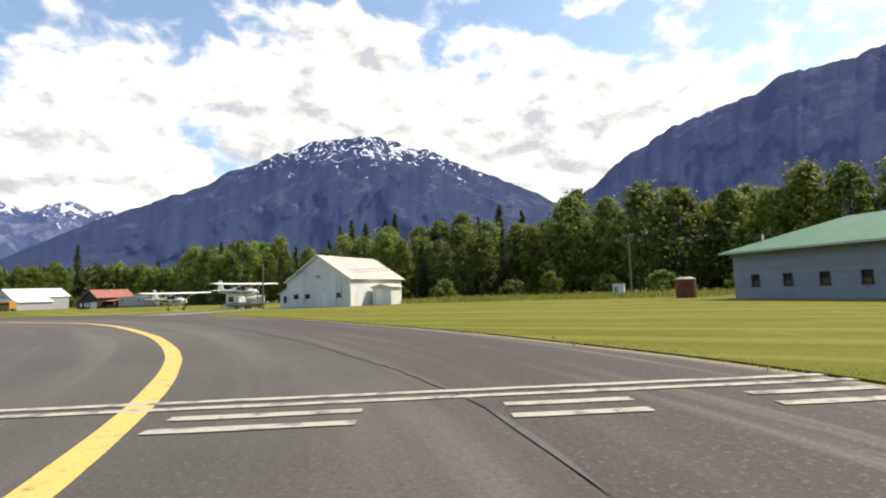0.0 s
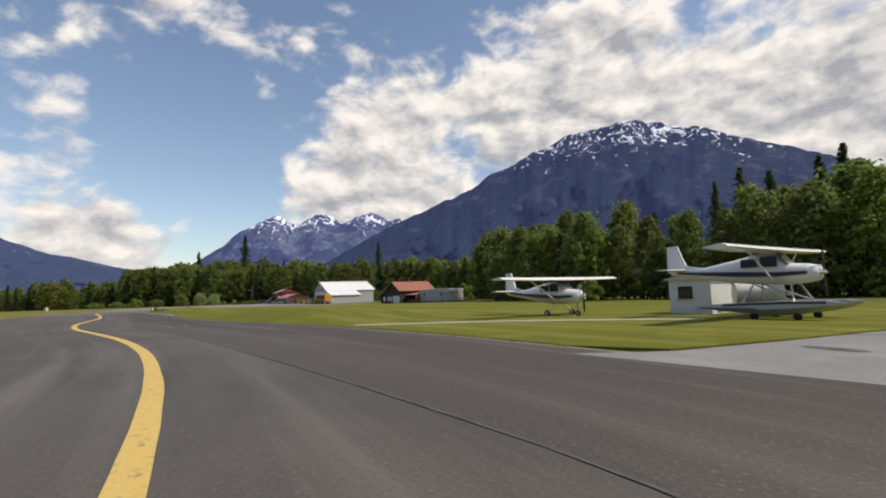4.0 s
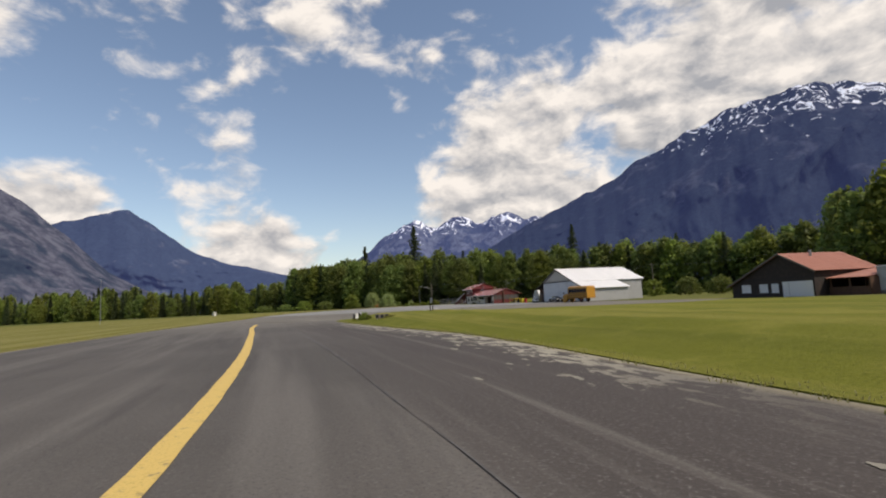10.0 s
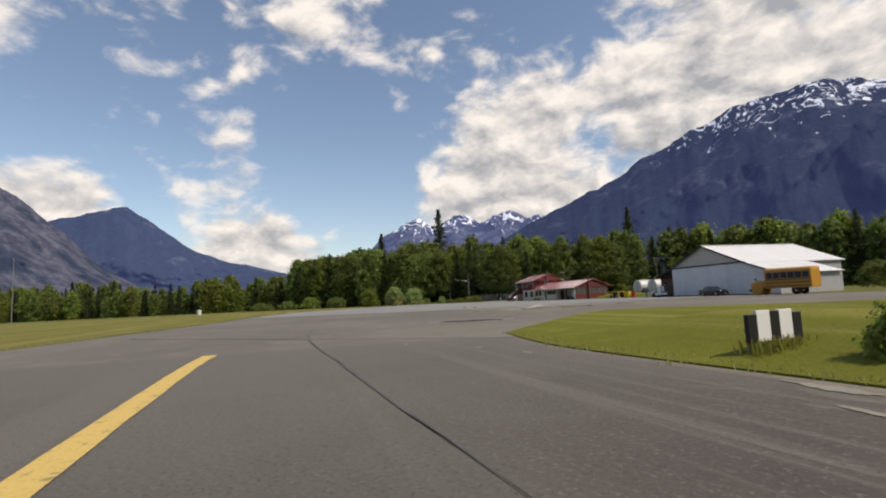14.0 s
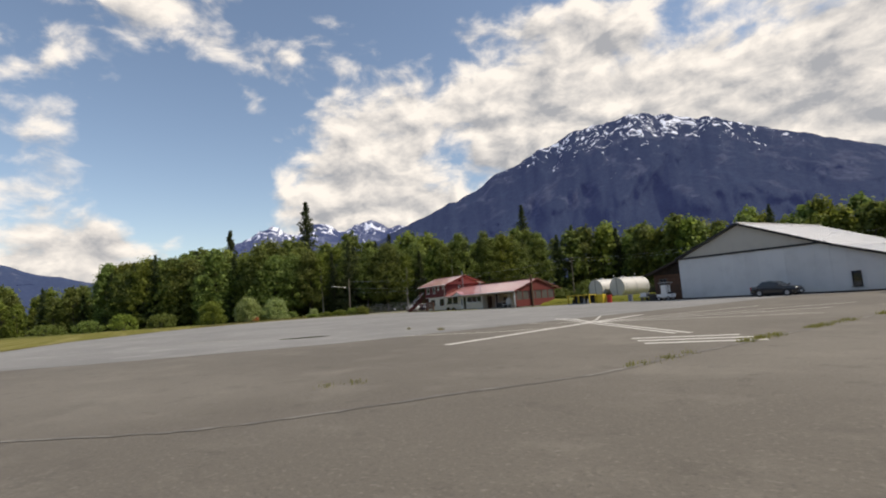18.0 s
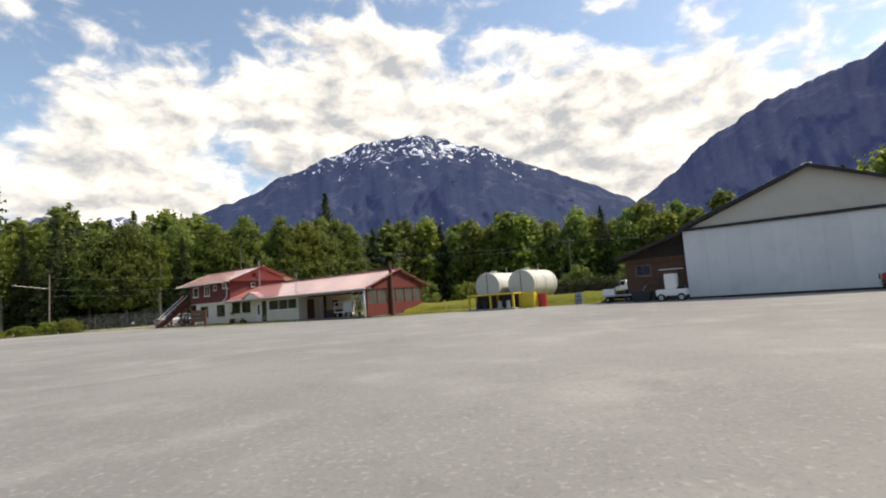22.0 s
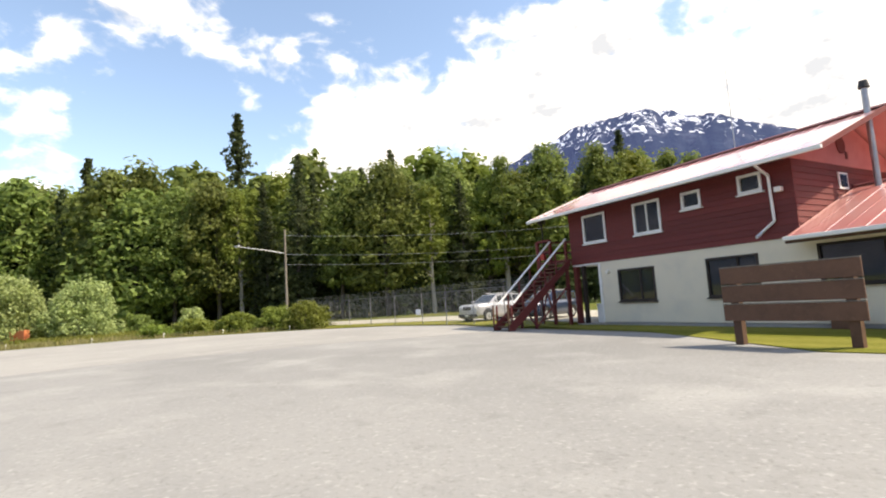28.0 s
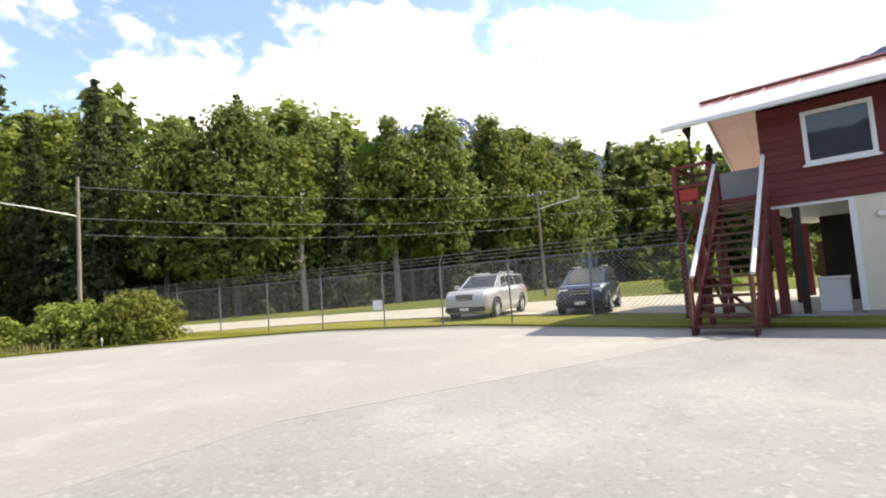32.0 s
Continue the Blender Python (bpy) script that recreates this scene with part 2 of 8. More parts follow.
RUST_ROOF = material("rusty_pink_roof", (0.34, 0.13, 0.085), 0.6, spots=[((0.42, 0.22, 0.17), 0.5, 0.4, 0.7, 0.7), ((0.2, 0.07, 0.05), 3.0, 0.6, 0.8, 0.5)], vary=0.05)
RED_ROOF = material("faded_red_roof", (0.50, 0.20, 0.19), 0.36, spots=[((0.56, 0.30, 0.28), 0.5, 0.4, 0.7, 0.7), ((0.36, 0.1, 0.09), 3.0, 0.62, 0.8, 0.4)], vary=0.04, spec=1.0, coat=1.0)
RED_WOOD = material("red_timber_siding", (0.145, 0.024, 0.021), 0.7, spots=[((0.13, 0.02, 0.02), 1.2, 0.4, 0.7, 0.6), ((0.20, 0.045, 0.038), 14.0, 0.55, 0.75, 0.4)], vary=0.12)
# red timber paled in colour for the gable that faces the sun
SUNLIT_RED_WOOD = material("pale_sunlit_red_gable", (0.48, 0.17, 0.16), 0.7, spots=[((0.40, 0.12, 0.115), 1.5, 0.4, 0.7, 0.6)], vary=0.06)
CREAM = material("cream_stucco", (0.72, 0.66, 0.53), 0.85, spots=[((0.56, 0.54, 0.47), 0.8, 0.45, 0.75, 0.5), ((0.42, 0.40, 0.35), 5.0, 0.64, 0.8, 0.4)], bump=(50, 0.3, 0.01))
WHITE_PAINT = material("white_paint", (0.78, 0.78, 0.76), 0.5, spots=[((0.62, 0.62, 0.6), 3.0, 0.55, 0.8, 0.4)])
DARK_WOOD = material("dark_brown_timber", (0.028, 0.02, 0.016), 0.75, spots=[((0.06, 0.04, 0.03), 2.0, 0.45, 0.7, 0.6)], vary=0.15)
BROWN_WOOD = material("brown_timber", (0.12, 0.06, 0.035), 0.75, spots=[((0.07, 0.035, 0.02), 2.5, 0.4, 0.7, 0.6), ((0.2, 0.11, 0.07), 16.0, 0.55, 0.75, 0.4)], vary=0.15)
GREY_WOOD = material("weathered_pole_wood", (0.20, 0.175, 0.145), 0.85, spots=[((0.11, 0.095, 0.08), 3.0, 0.4, 0.7, 0.7)], vary=0.1, stretch=(4, 4, 0.5))
GREEN_ROOF = material("green_roof", (0.06, 0.17, 0.09), 0.55, spots=[((0.09, 0.22, 0.13), 0.6, 0.4, 0.7, 0.6)], vary=0.05)
BLUE_GREY = material("blue_grey_siding", (0.22, 0.25, 0.30), 0.7, spots=[((0.17, 0.2, 0.24), 0.8, 0.4, 0.7, 0.6)], vary=0.06)
BLACK = material("black_paint", (0.012, 0.012, 0.013), 0.5, spots=[((0.03, 0.03, 0.03), 3.0, 0.5, 0.7, 0.5)])
RUBBER = material("black_rubber", (0.018, 0.018, 0.018), 0.85, spots=[((0.04, 0.038, 0.035), 9.0, 0.5, 0.7, 0.5)])
CHROME = material("bright_metal", (0.7, 0.7, 0.7), 0.2, 1.0)
CAR_SILVER = material("silver_car_paint", (0.50, 0.51, 0.53), 0.3, 0.35, coat=0.8)
CAR_BLUE = material("dark_blue_car_paint", (0.025, 0.04, 0.085), 0.3, 0.2, coat=1.0)
CAR_BLACK = material("black_car_paint", (0.01, 0.011, 0.013), 0.25, 0.1, coat=1.0)
BUS_YELLOW = material("school_bus_yellow", (0.48, 0.24, 0.03), 0.5, spots=[((0.38, 0.19, 0.03), 2.0, 0.5, 0.75, 0.5)], coat=0.3)
PLANE_WHITE = material("aircraft_white_paint", (0.78, 0.78, 0.78), 0.3, spots=[((0.66, 0.66, 0.66), 2.0, 0.5, 0.8, 0.4)], coat=0.4)
PLANE_BLUE = material("aircraft_dark_stripe", (0.02, 0.025, 0.07), 0.35, coat=0.4)
FLOAT_METAL = material("grey_float_metal", (0.46, 0.47, 0.48), 0.4, 0.3, spots=[((0.3, 0.3, 0.32), 2.0, 0.5, 0.75, 0.5)])
TANK_WHITE = material("off_white_tank_paint", (0.55, 0.55, 0.53), 0.5, spots=[((0.40, 0.38, 0.34), 0.7, 0.45, 0.75, 0.6), ((0.25, 0.16, 0.1), 4.0, 0.66, 0.8, 0.5)])
YELLOW_RAIL = material("yellow_safety_paint", (0.55, 0.42, 0.03), 0.6, spots=[((0.3, 0.22, 0.04), 3.0, 0.5, 0.75, 0.5)])
RED_PAINT = material("red_paint", (0.42, 0.035, 0.025), 0.55, spots=[((0.28, 0.03, 0.02), 3.0, 0.5, 0.75, 0.5)])
ORANGE = material("orange_paint", (0.55, 0.16, 0.07), 0.65, spots=[((0.4, 0.12, 0.06), 3.0, 0.5, 0.75, 0.5)])
RUST = material("rusty_iron", (0.15, 0.045, 0.02), 0.85, spots=[((0.08, 0.03, 0.018), 3.0, 0.4, 0.7, 0.7)])
LAMP_GLASS = material("clear_lamp_cover", (0.8, 0.78, 0.72), 0.2)
RED_LENS = material("red_lens", (0.35, 0.01, 0.01), 0.2)
CONCRETE = material("grey_concrete", (0.36, 0.35, 0.33), 0.9, spots=[((0.27, 0.26, 0.25), 1.0, 0.4, 0.7, 0.7)], bump=(30, 0.4, 0.01))
PALE_BARK = material("pale_bark", (0.30, 0.28, 0.24), 0.9, spots=[((0.12, 0.11, 0.095), 4.0, 0.5, 0.7, 0.7)], stretch=(3, 3, 1.0))
BARK = material("bark", (0.10, 0.085, 0.07), 0.95, spots=[((0.05, 0.04, 0.033), 5.0, 0.4, 0.7, 0.7)], bump=(12, 0.8, 0.03), stretch=(3, 3, 0.6))


def lane_asphalt():
    """Asphalt whose streaks and edge wear follow the lane: across and along come from its own map."""
    m = bpy.data.materials.new("streaked_asphalt")
    m.use_nodes = True
    nt = m.node_tree
    b = nt.nodes["Principled BSDF"]
    tc = nt.nodes.new("ShaderNodeTexCoord")
    sp = nt.nodes.new("ShaderNodeSeparateXYZ")
    nt.links.new(tc.outputs["UV"], sp.inputs[0])

    def lane(across, along):
        mp = nt.nodes.new("ShaderNodeMapping")
        mp.inputs["Scale"].default_value = (across, along, 1)
        nt.links.new(tc.outputs["UV"], mp.inputs[0])
        return mp.outputs[0]

    ob = tc.outputs["Object"]
    col = mix_node(nt, ramp_node(nt, noise_node(nt, ob, 0.12, 5.0, 0.6), 0.35, 0.65), (0.064, 0.057, 0.050), (0.088, 0.079, 0.070))
    col = mix_node(nt, math_node(nt, "MULTIPLY", ramp_node(nt, noise_node(nt, lane(0.7, 0.03), 1.0, 5.0, 0.55), 0.46, 0.70), 0.62), col, (0.150, 0.139, 0.124))
    col = mix_node(nt, math_node(nt, "MULTIPLY", ramp_node(nt, noise_node(nt, lane(0.7, 0.05), 1.3, 5.0, 0.6, 0.3), 0.55, 0.72), 0.6), col, (0.037, 0.031, 0.028))
    rim = nt.nodes.new("ShaderNodeUVMap")
    rim.uv_map = "rims"
    rs = nt.nodes.new("ShaderNodeSeparateXYZ")
    nt.links.new(rim.outputs[0], rs.inputs[0])
    wander = math_node(nt, "MULTIPLY", math_node(nt, "SUBTRACT", noise_node(nt, lane(0.5, 0.16), 1.0, 6.0, 0.65), 0.5), 2.6)
    right = math_node(nt, "ADD", rs.outputs[0], wander)
    left = math_node(nt, "ADD", rs.outputs[1], wander)
    near_right = math_node(nt, "SUBTRACT", 1.0, ramp_node(nt, right, 3.0, 6.0))
    col = mix_node(nt, math_node(nt, "MULTIPLY", near_right, 0.85), col, (0.043, 0.033, 0.029))
    # older, darker and coarser strip beyond the sealed seam
    sm = nt.nodes.new("ShaderNodeUVMap")
    sm.uv_map = "seams"
    ss = nt.nodes.new("ShaderNodeSeparateXYZ")
    nt.links.new(sm.outputs[0], ss.inputs[0])
    beyond = ramp_node(nt, math_node(nt, "ADD", ss.outputs[0], math_node(nt, "MULTIPLY", math_node(nt, "SUBTRACT", noise_node(nt, lane(0.6, 0.5), 1.0, 4.0, 0.6), 0.5), 0.35)), -0.05, 0.22)
    col = mix_node(nt, math_node(nt, "MULTIPLY", beyond, 0.5), col, (0.050, 0.040, 0.035))
    # long chalky streaks where the old edge shows
    chalk = math_node(nt, "MULTIPLY", ramp_node(nt, noise_node(nt, lane(2.2, 0.045), 1.0, 7.0, 0.68), 0.50, 0.66), math_node(nt, "ADD", math_node(nt, "MULTIPLY", near_right, 0.3), 0.03))
    col = mix_node(nt, chalk, col, (0.25, 0.235, 0.205))
    # flakes of an old pale coat, thick along the rim past the drive and thinning inwards
    stretch_far = math_node(nt, "MULTIPLY", ramp_node(nt, sp.outputs[1], 181.0, 191.0), math_node(nt, "SUBTRACT", 1.0, ramp_node(nt, sp.outputs[1], 217.0, 228.0)))
    flake = math_node(nt, "ADD", noise_node(nt, lane(1.5, 0.55), 1.6, 9.0, 0.68, 0.5), math_node(nt, "MULTIPLY", ramp_node(nt, right, 0.1, 4.0), -0.27))
    col = mix_node(nt, math_node(nt, "MULTIPLY", ramp_node(nt, flake, 0.46, 0.50), math_node(nt, "MULTIPLY", stretch_far, 0.85)), col, (0.37, 0.345, 0.27))
    dusty = math_node(nt, "SUBTRACT", 1.0, ramp_node(nt, math_node(nt, "MINIMUM", rs.outputs[0], rs.outputs[1]), 0.05, 0.45))
    col = mix_node(nt, math_node(nt, "MULTIPLY", dusty, 0.7), col, (0.30, 0.265, 0.17))
    # the asphalt pales and browns where it runs out into the apron
    runout = ramp_node(nt, math_node(nt, "ADD", sp.outputs[1], math_node(nt, "MULTIPLY", math_node(nt, "SUBTRACT", noise_node(nt, ob, 0.22, 6.0, 0.65), 0.5), 22.0)), 214.0, 236.0)
    col = mix_node(nt, math_node(nt, "MULTIPLY", runout, 0.85), col, (0.132, 0.121, 0.102))
    grit = noise_node(nt, ob, 16.0, 4.0, 0.75)
    col = mix_node(nt, math_node(nt, "MULTIPLY", ramp_node(nt, grit, 0.52, 0.70), math_node(nt, "ADD", math_node(nt, "MULTIPLY", beyond, 0.2), 0.42)), col, (0.19, 0.18, 0.165))
    col = mix_node(nt, math_node(nt, "MULTIPLY", ramp_node(nt, noise_node(nt, ob, 21.0, 3.0, 0.7), 0.52, 0.70), 0.55), col, (0.022, 0.021, 0.021))
    nt.links.new(col, b.inputs["Base Color"])
    b.inputs["Roughness"].default_value = 0.85
    bn = nt.nodes.new("ShaderNodeBump")
    bn.inputs["Strength"].default_value, bn.inputs["Distance"].default_value = 0.6, 0.012
    nt.links.new(grit, bn.inputs["Height"])
    nt.links.new(bn.outputs[0], b.inputs["Normal"])
    return m


RUNNING = lane_asphalt()


def glass_material(name, tint, rough=0.03):
    m = bpy.data.materials.new(name)
    m.use_nodes = True
    nt = m.node_tree
    b = nt.nodes["Principled BSDF"]
    b.inputs["Base Color"].default_value = (*tint, 1)
    b.inputs["Roughness"].default_value = rough
    b.inputs["Specular IOR Level"].default_value = 0.8
    b.inputs["Transmission Weight"].default_value = 0.35
    return m


GLASS = glass_material("window_glass", (0.05, 0.055, 0.06))


def leaf_material(name, dark, light, vary):
    """Leaves: a colour that differs from clump to clump and from tree to tree, with some light passing through."""
    m = bpy.data.materials.new(name)
    m.use_nodes = True
    nt = m.node_tree
    b = nt.nodes["Principled BSDF"]
    out = nt.nodes["Material Output"]
    geo = nt.nodes.new("ShaderNodeNewGeometry")
    info = nt.nodes.new("ShaderNodeObjectInfo")
    col = mix_node(nt, geo.outputs["Random Per Island"], dark, light)
    hsv = nt.nodes.new("ShaderNodeHueSaturation")
    nt.links.new(math_node(nt, "ADD", math_node(nt, "MULTIPLY", info.outputs["Random"], 2 * vary), 1 - vary), hsv.inputs["Value"])
    nt.links.new(math_node(nt, "ADD", math_node(nt, "MULTIPLY", info.outputs["Random"], 0.032), 0.494), hsv.inputs["Hue"])
    nt.links.new(col, hsv.inputs["Color"])
    nt.links.new(hsv.outputs[0], b.inputs["Base Color"])
    b.inputs["Roughness"].default_value, b.inputs["Specular IOR Level"].default_value = 0.6, 0.25
    tr = nt.nodes.new("ShaderNodeBsdfTranslucent")
    nt.links.new(hsv.outputs[0], tr.inputs[0])
    mx = nt.nodes.new("ShaderNodeMixShader")
    mx.inputs[0].default_value = 0.5
    nt.links.new(b.outputs[0], mx.inputs[1])
    nt.links.new(tr.outputs[0], mx.inputs[2])
    nt.links.new(mx.outputs[0], out.inputs[0])
    return m


LEAF = leaf_material("broad_leaves", (0.105, 0.138, 0.036), (0.275, 0.325, 0.085), 0.2)
LEAF_LIGHT = leaf_material("young_leaves", (0.145, 0.178, 0.032), (0.30, 0.335, 0.07), 0.2)
LEAF_SILVER = leaf_material("silvery_leaves", (0.22, 0.285, 0.085), (0.56, 0.65, 0.30), 0.1)
NEEDLE = leaf_material("conifer_needles", (0.05, 0.066, 0.028), (0.105, 0.13, 0.052), 0.3)
BLADE = leaf_material("grass_blades", (0.14, 0.155, 0.025), (0.32, 0.30, 0.08), 0.1)

# ---------- building helpers ----------
def part(name, bm, mat, parent=None, label="", smooth=False):
    """Links a bmesh as one mesh object, under a thing or a part."""
    me = bpy.data.meshes.new(name)
    bm.normal_update()
    bm.to_mesh(me)
    bm.free()
    for m in mat if isinstance(mat, (list, tuple)) else (mat,):
        me.materials.append(m)
    if smooth:
        me.polygons.foreach_set("use_smooth", [True] * len(me.polygons))
    ob = new(name, me)
    ob.parent = parent
    if label:
        tagged(ob, label)
    return ob


def raw(name, verts, faces, mat, parent=None, label="", smooth=False):
    me = bpy.data.meshes.new(name)
    me.from_pydata(verts, [], faces)
    for m in mat if isinstance(mat, (list, tuple)) else (mat,):
        me.materials.append(m)
    if smooth:
        me.polygons.foreach_set("use_smooth", [True] * len(me.polygons))
    me.update()
    ob = new(name, me)
    ob.parent = parent
    if label:
        tagged(ob, label)
    return ob


def shared(name, source, parent, m):
    """One more piece on the mesh of an alike piece."""
    ob = new(name, source.data)
    ob.parent = parent
    ob.matrix_basis = m
    return ob


def thing(name, m, label, category, group="", kind=""):
    ob = new(name)
    ob.empty_display_size = 0.2
    ob.matrix_world = m
    return tagged(ob, label, category, group, kind)


def bx(bm, x0, x1, y0, y1, z0, z1, bevel=0.0):
    """Adds a box between two corners."""
    c = [(x0, y0, z0), (x1, y0, z0), (x1, y1, z0), (x0, y1, z0), (x0, y0, z1), (x1, y0, z1), (x1, y1, z1), (x0, y1, z1)]
    v = [bm.verts.new(p) for p in c]
    fs = [bm.faces.new([v[i] for i in f]) for f in ((3, 2, 1, 0), (4, 5, 6, 7), (0, 1, 5, 4), (1, 2, 6, 5), (2, 3, 7, 6), (3, 0, 4, 7))]
    if bevel:
        es = list({e for f in fs for e in f.edges})
        bmesh.ops.bevel(bm, geom=es, offset=bevel, segments=2, affect="EDGES", profile=0.6)
    return v


def box(x0, x1, y0, y1, z0, z1, bevel=0.0):
    bm = bmesh.new()
    bx(bm, x0, x1, y0, y1, z0, z1, bevel)
    return bm


def tube(bm, a, b, r0, r1=None, seg=10):
    """Adds a capped round bar from a to b."""
    r1 = r0 if r1 is None else r1
    a, b = Vector(a), Vector(b)
    q = (b - a).to_track_quat("Z", "Y").to_matrix()
    rings = []
    for p, r in ((a, r0), (b, r1)):
        rings.append([bm.verts.new(p + q @ Vector((math.cos(2 * math.pi * i / seg) * r, math.sin(2 * math.pi * i / seg) * r, 0))) for i in range(seg)])
    for i in range(seg):
        bm.faces.new((rings[0][i], rings[0][(i + 1) % seg], rings[1][(i + 1) % seg], rings[1][i]))
    bm.faces.new(rings[0][::-1])
    bm.faces.new(rings[1])


def rod(a, b, r0, r1=None, seg=10):
    bm = bmesh.new()
    tube(bm, a, b, r0, r1, seg)
    return bm


def bent(points, r, seg=8):
    """A bar along several points."""
    bm = bmesh.new()
    for a, b in zip(points, points[1:]):
        tube(bm, a, b, r, r, seg)
    return bm


def loft(sections, cap=True):
    """A skin over rings of equal count."""
    bm = bmesh.new()
    rings = [[bm.verts.new(p) for p in s] for s in sections]
    n = len(rings[0])
    for a, b in zip(rings, rings[1:]):
        for i in range(n):
            bm.faces.new((a[i], a[(i + 1) % n], b[(i + 1) % n], b[i]))
    if cap:
        bm.faces.new(rings[0][::-1])
        bm.faces.new(rings[-1])
    bmesh.ops.recalc_face_normals(bm, faces=bm.faces[:])
    return bm


def prism(outline, y0, y1):
    """An outline in x and z, drawn out from y0 to y1."""
    bm = bmesh.new()
    a = [bm.verts.new((x, y0, z)) for x, z in outline]
    b = [bm.verts.new((x, y1, z)) for x, z in outline]
    n = len(a)
    for i in range(n):
        bm.faces.new((a[i], a[(i + 1) % n], b[(i + 1) % n], b[i]))
    bm.faces.new(a[::-1])
    bm.faces.new(b)
    bmesh.ops.recalc_face_normals(bm, faces=bm.faces[:])
    return bm


def sheet(name, outline, z, mat, label, category, thick=0.05):
    """A flat paved or grown area with a small edge."""
    bm = bmesh.new()
    top = [bm.verts.new((x, y, z)) for x, y in outline]
    low = [bm.verts.new((x, y, z - thick)) for x, y in outline]
    f = bm.faces.new(top)
    n = len(top)
    for i in range(n):
        bm.faces.new((top[i], low[i], low[(i + 1) % n], top[(i + 1) % n]))
    bmesh.ops.triangulate(bm, faces=[f])
    bmesh.ops.recalc_face_normals(bm, faces=bm.faces[:])
    return tagged(part(name, bm, mat), label, category, kind="structure")


def spline(keys, steps=8):
    """A smooth line through plan points."""
    p = [Vector(k) for k in keys]
    out = []
    for i in range(len(p) - 1):
        a, b = p[max(i - 1, 0)], p[min(i + 2, len(p) - 1)]
        for s in range(steps):
            t = s / steps
            out.append(0.5 * ((2 * p[i]) + (p[i + 1] - a) * t + (2 * a - 5 * p[i] + 4 * p[i + 1] - b) * t * t + (3 * p[i] - a - 3 * p[i + 1] + b) * t ** 3))
    return out + [p[-1]]


def ribbon(name, line, width, z, mat, label, category, ragged=0.0, parent=None):
    """A painted or sealed band along a plan line."""
    vs, fs = [], []
    rnd = random.Random(len(line) * 7 + 1)
    for i, p in enumerate(line):
        d = (line[min(i + 1, len(line) - 1)] - line[max(i - 1, 0)]).normalized()
        n = Vector((-d.y, d.x))
        for s in (-1, 1):
            q = p + n * s * (width / 2 + rnd.uniform(-ragged, ragged))
            vs.append((q.x, q.y, z))
        if i:
            k = 2 * i
            fs.append((k - 2, k, k + 1, k - 1)[::-1])
    ob = raw(name, vs, fs, mat, parent)
    return tagged(ob, label, category, kind="structure") if parent is None else ob


# ---------- ground, taxiway, apron ----------
CENTRE = spline([(-1.0, -60), (-0.4, -25), (-0.2, -12), (-0.7, -3.0), (-2.0, 4.0), (-5.0, 11.3), (-9.2, 18.1), (-14.1, 24.5), (-19.3, 30.5), (-25.1, 36.0), (-31.7, 40.5), (-38.5, 44.9), (-45.6, 48.8), (-53.0, 52.0), (-60.5, 54.6), (-68.0, 57.1), (-75.4, 60.3), (-82.4, 64.1), (-89.3, 68.2), (-96.1, 72.3), (-103.2, 76.1), (-110.4, 79.7), (-117.6, 83.1), (-124.8, 86.5), (-132.1, 89.8), (-139.3, 93.4), (-142.4, 95.1)])
RIGHT = spline([(9.4, -60), (8.8, -25), (8.0, -5), (7.0, 4.5), (6.0, 8.5), (3.9, 12.8), (1.2, 17.6), (-3.4, 24.2), (-7.4, 30.0), (-12.0, 35.0), (-17.5, 41.6), (-23.0, 48.8), (-31.6, 53.2), (-39.7, 57.6), (-52.0, 62.7), (-62.0, 65.9), (-68.0, 68.0), (-80.0, 73.2), (-90.6, 79.0), (-100.0, 84.8), (-107.0, 88.6), (-115.0, 91.6), (-122.0, 94.4), (-129.0, 97.4), (-134.8, 100.2), (-138.8, 103.4)])
LEFT = spline([(-14.0, -60), (-14.5, -25), (-15.5, -5), (-18.0, 5), (-23.0, 15.0), (-30.0, 22.4), (-38.5, 28.4), (-52.0, 35.2), (-72.0, 44.6), (-92.0, 54.4), (-106.6, 62.0), (-121.6, 70.6), (-141.3, 82.6), (-157.0, 93.2), (-177.0, 108.5)])

ground_verts = []
N = 60
rings = [0, 40, 80, 120, 180, 260, 380, 560, 800, 1200, 1800, 2600, 3600, 4800]
for r in rings[1:]:
    for i in range(N):
        a = 2 * math.pi * i / N
        h = -0.06 if r < 300 else -0.06 - 0.5 * (r - 300) / 300 if r < 900 else -1.1
        ground_verts.append((-110 + r * math.cos(a), 110 + r * math.sin(a), h))
ground_faces = [tuple(range(N))]
for k in range(len(rings) - 2):
    for i in range(N):
        j = (i + 1) % N
        ground_faces.append((k * N + i, (k + 1) * N + i, (k + 1) * N + j, k * N + j))
tagged(raw("ground", ground_verts, ground_faces, MEADOW), "wide green and straw-coloured valley meadow", "ground", kind="structure")

taxi_outline = [tuple(p) for p in RIGHT] + [(-141, 112), (-150, 125), (-172, 140), (-190, 135), (-186, 114)] + [tuple(p) for p in reversed(LEFT)]
sheet("taxiway", taxi_outline, 0.0, APRON, "grey-brown worn asphalt under the taxiway and its run-out", "taxiway")
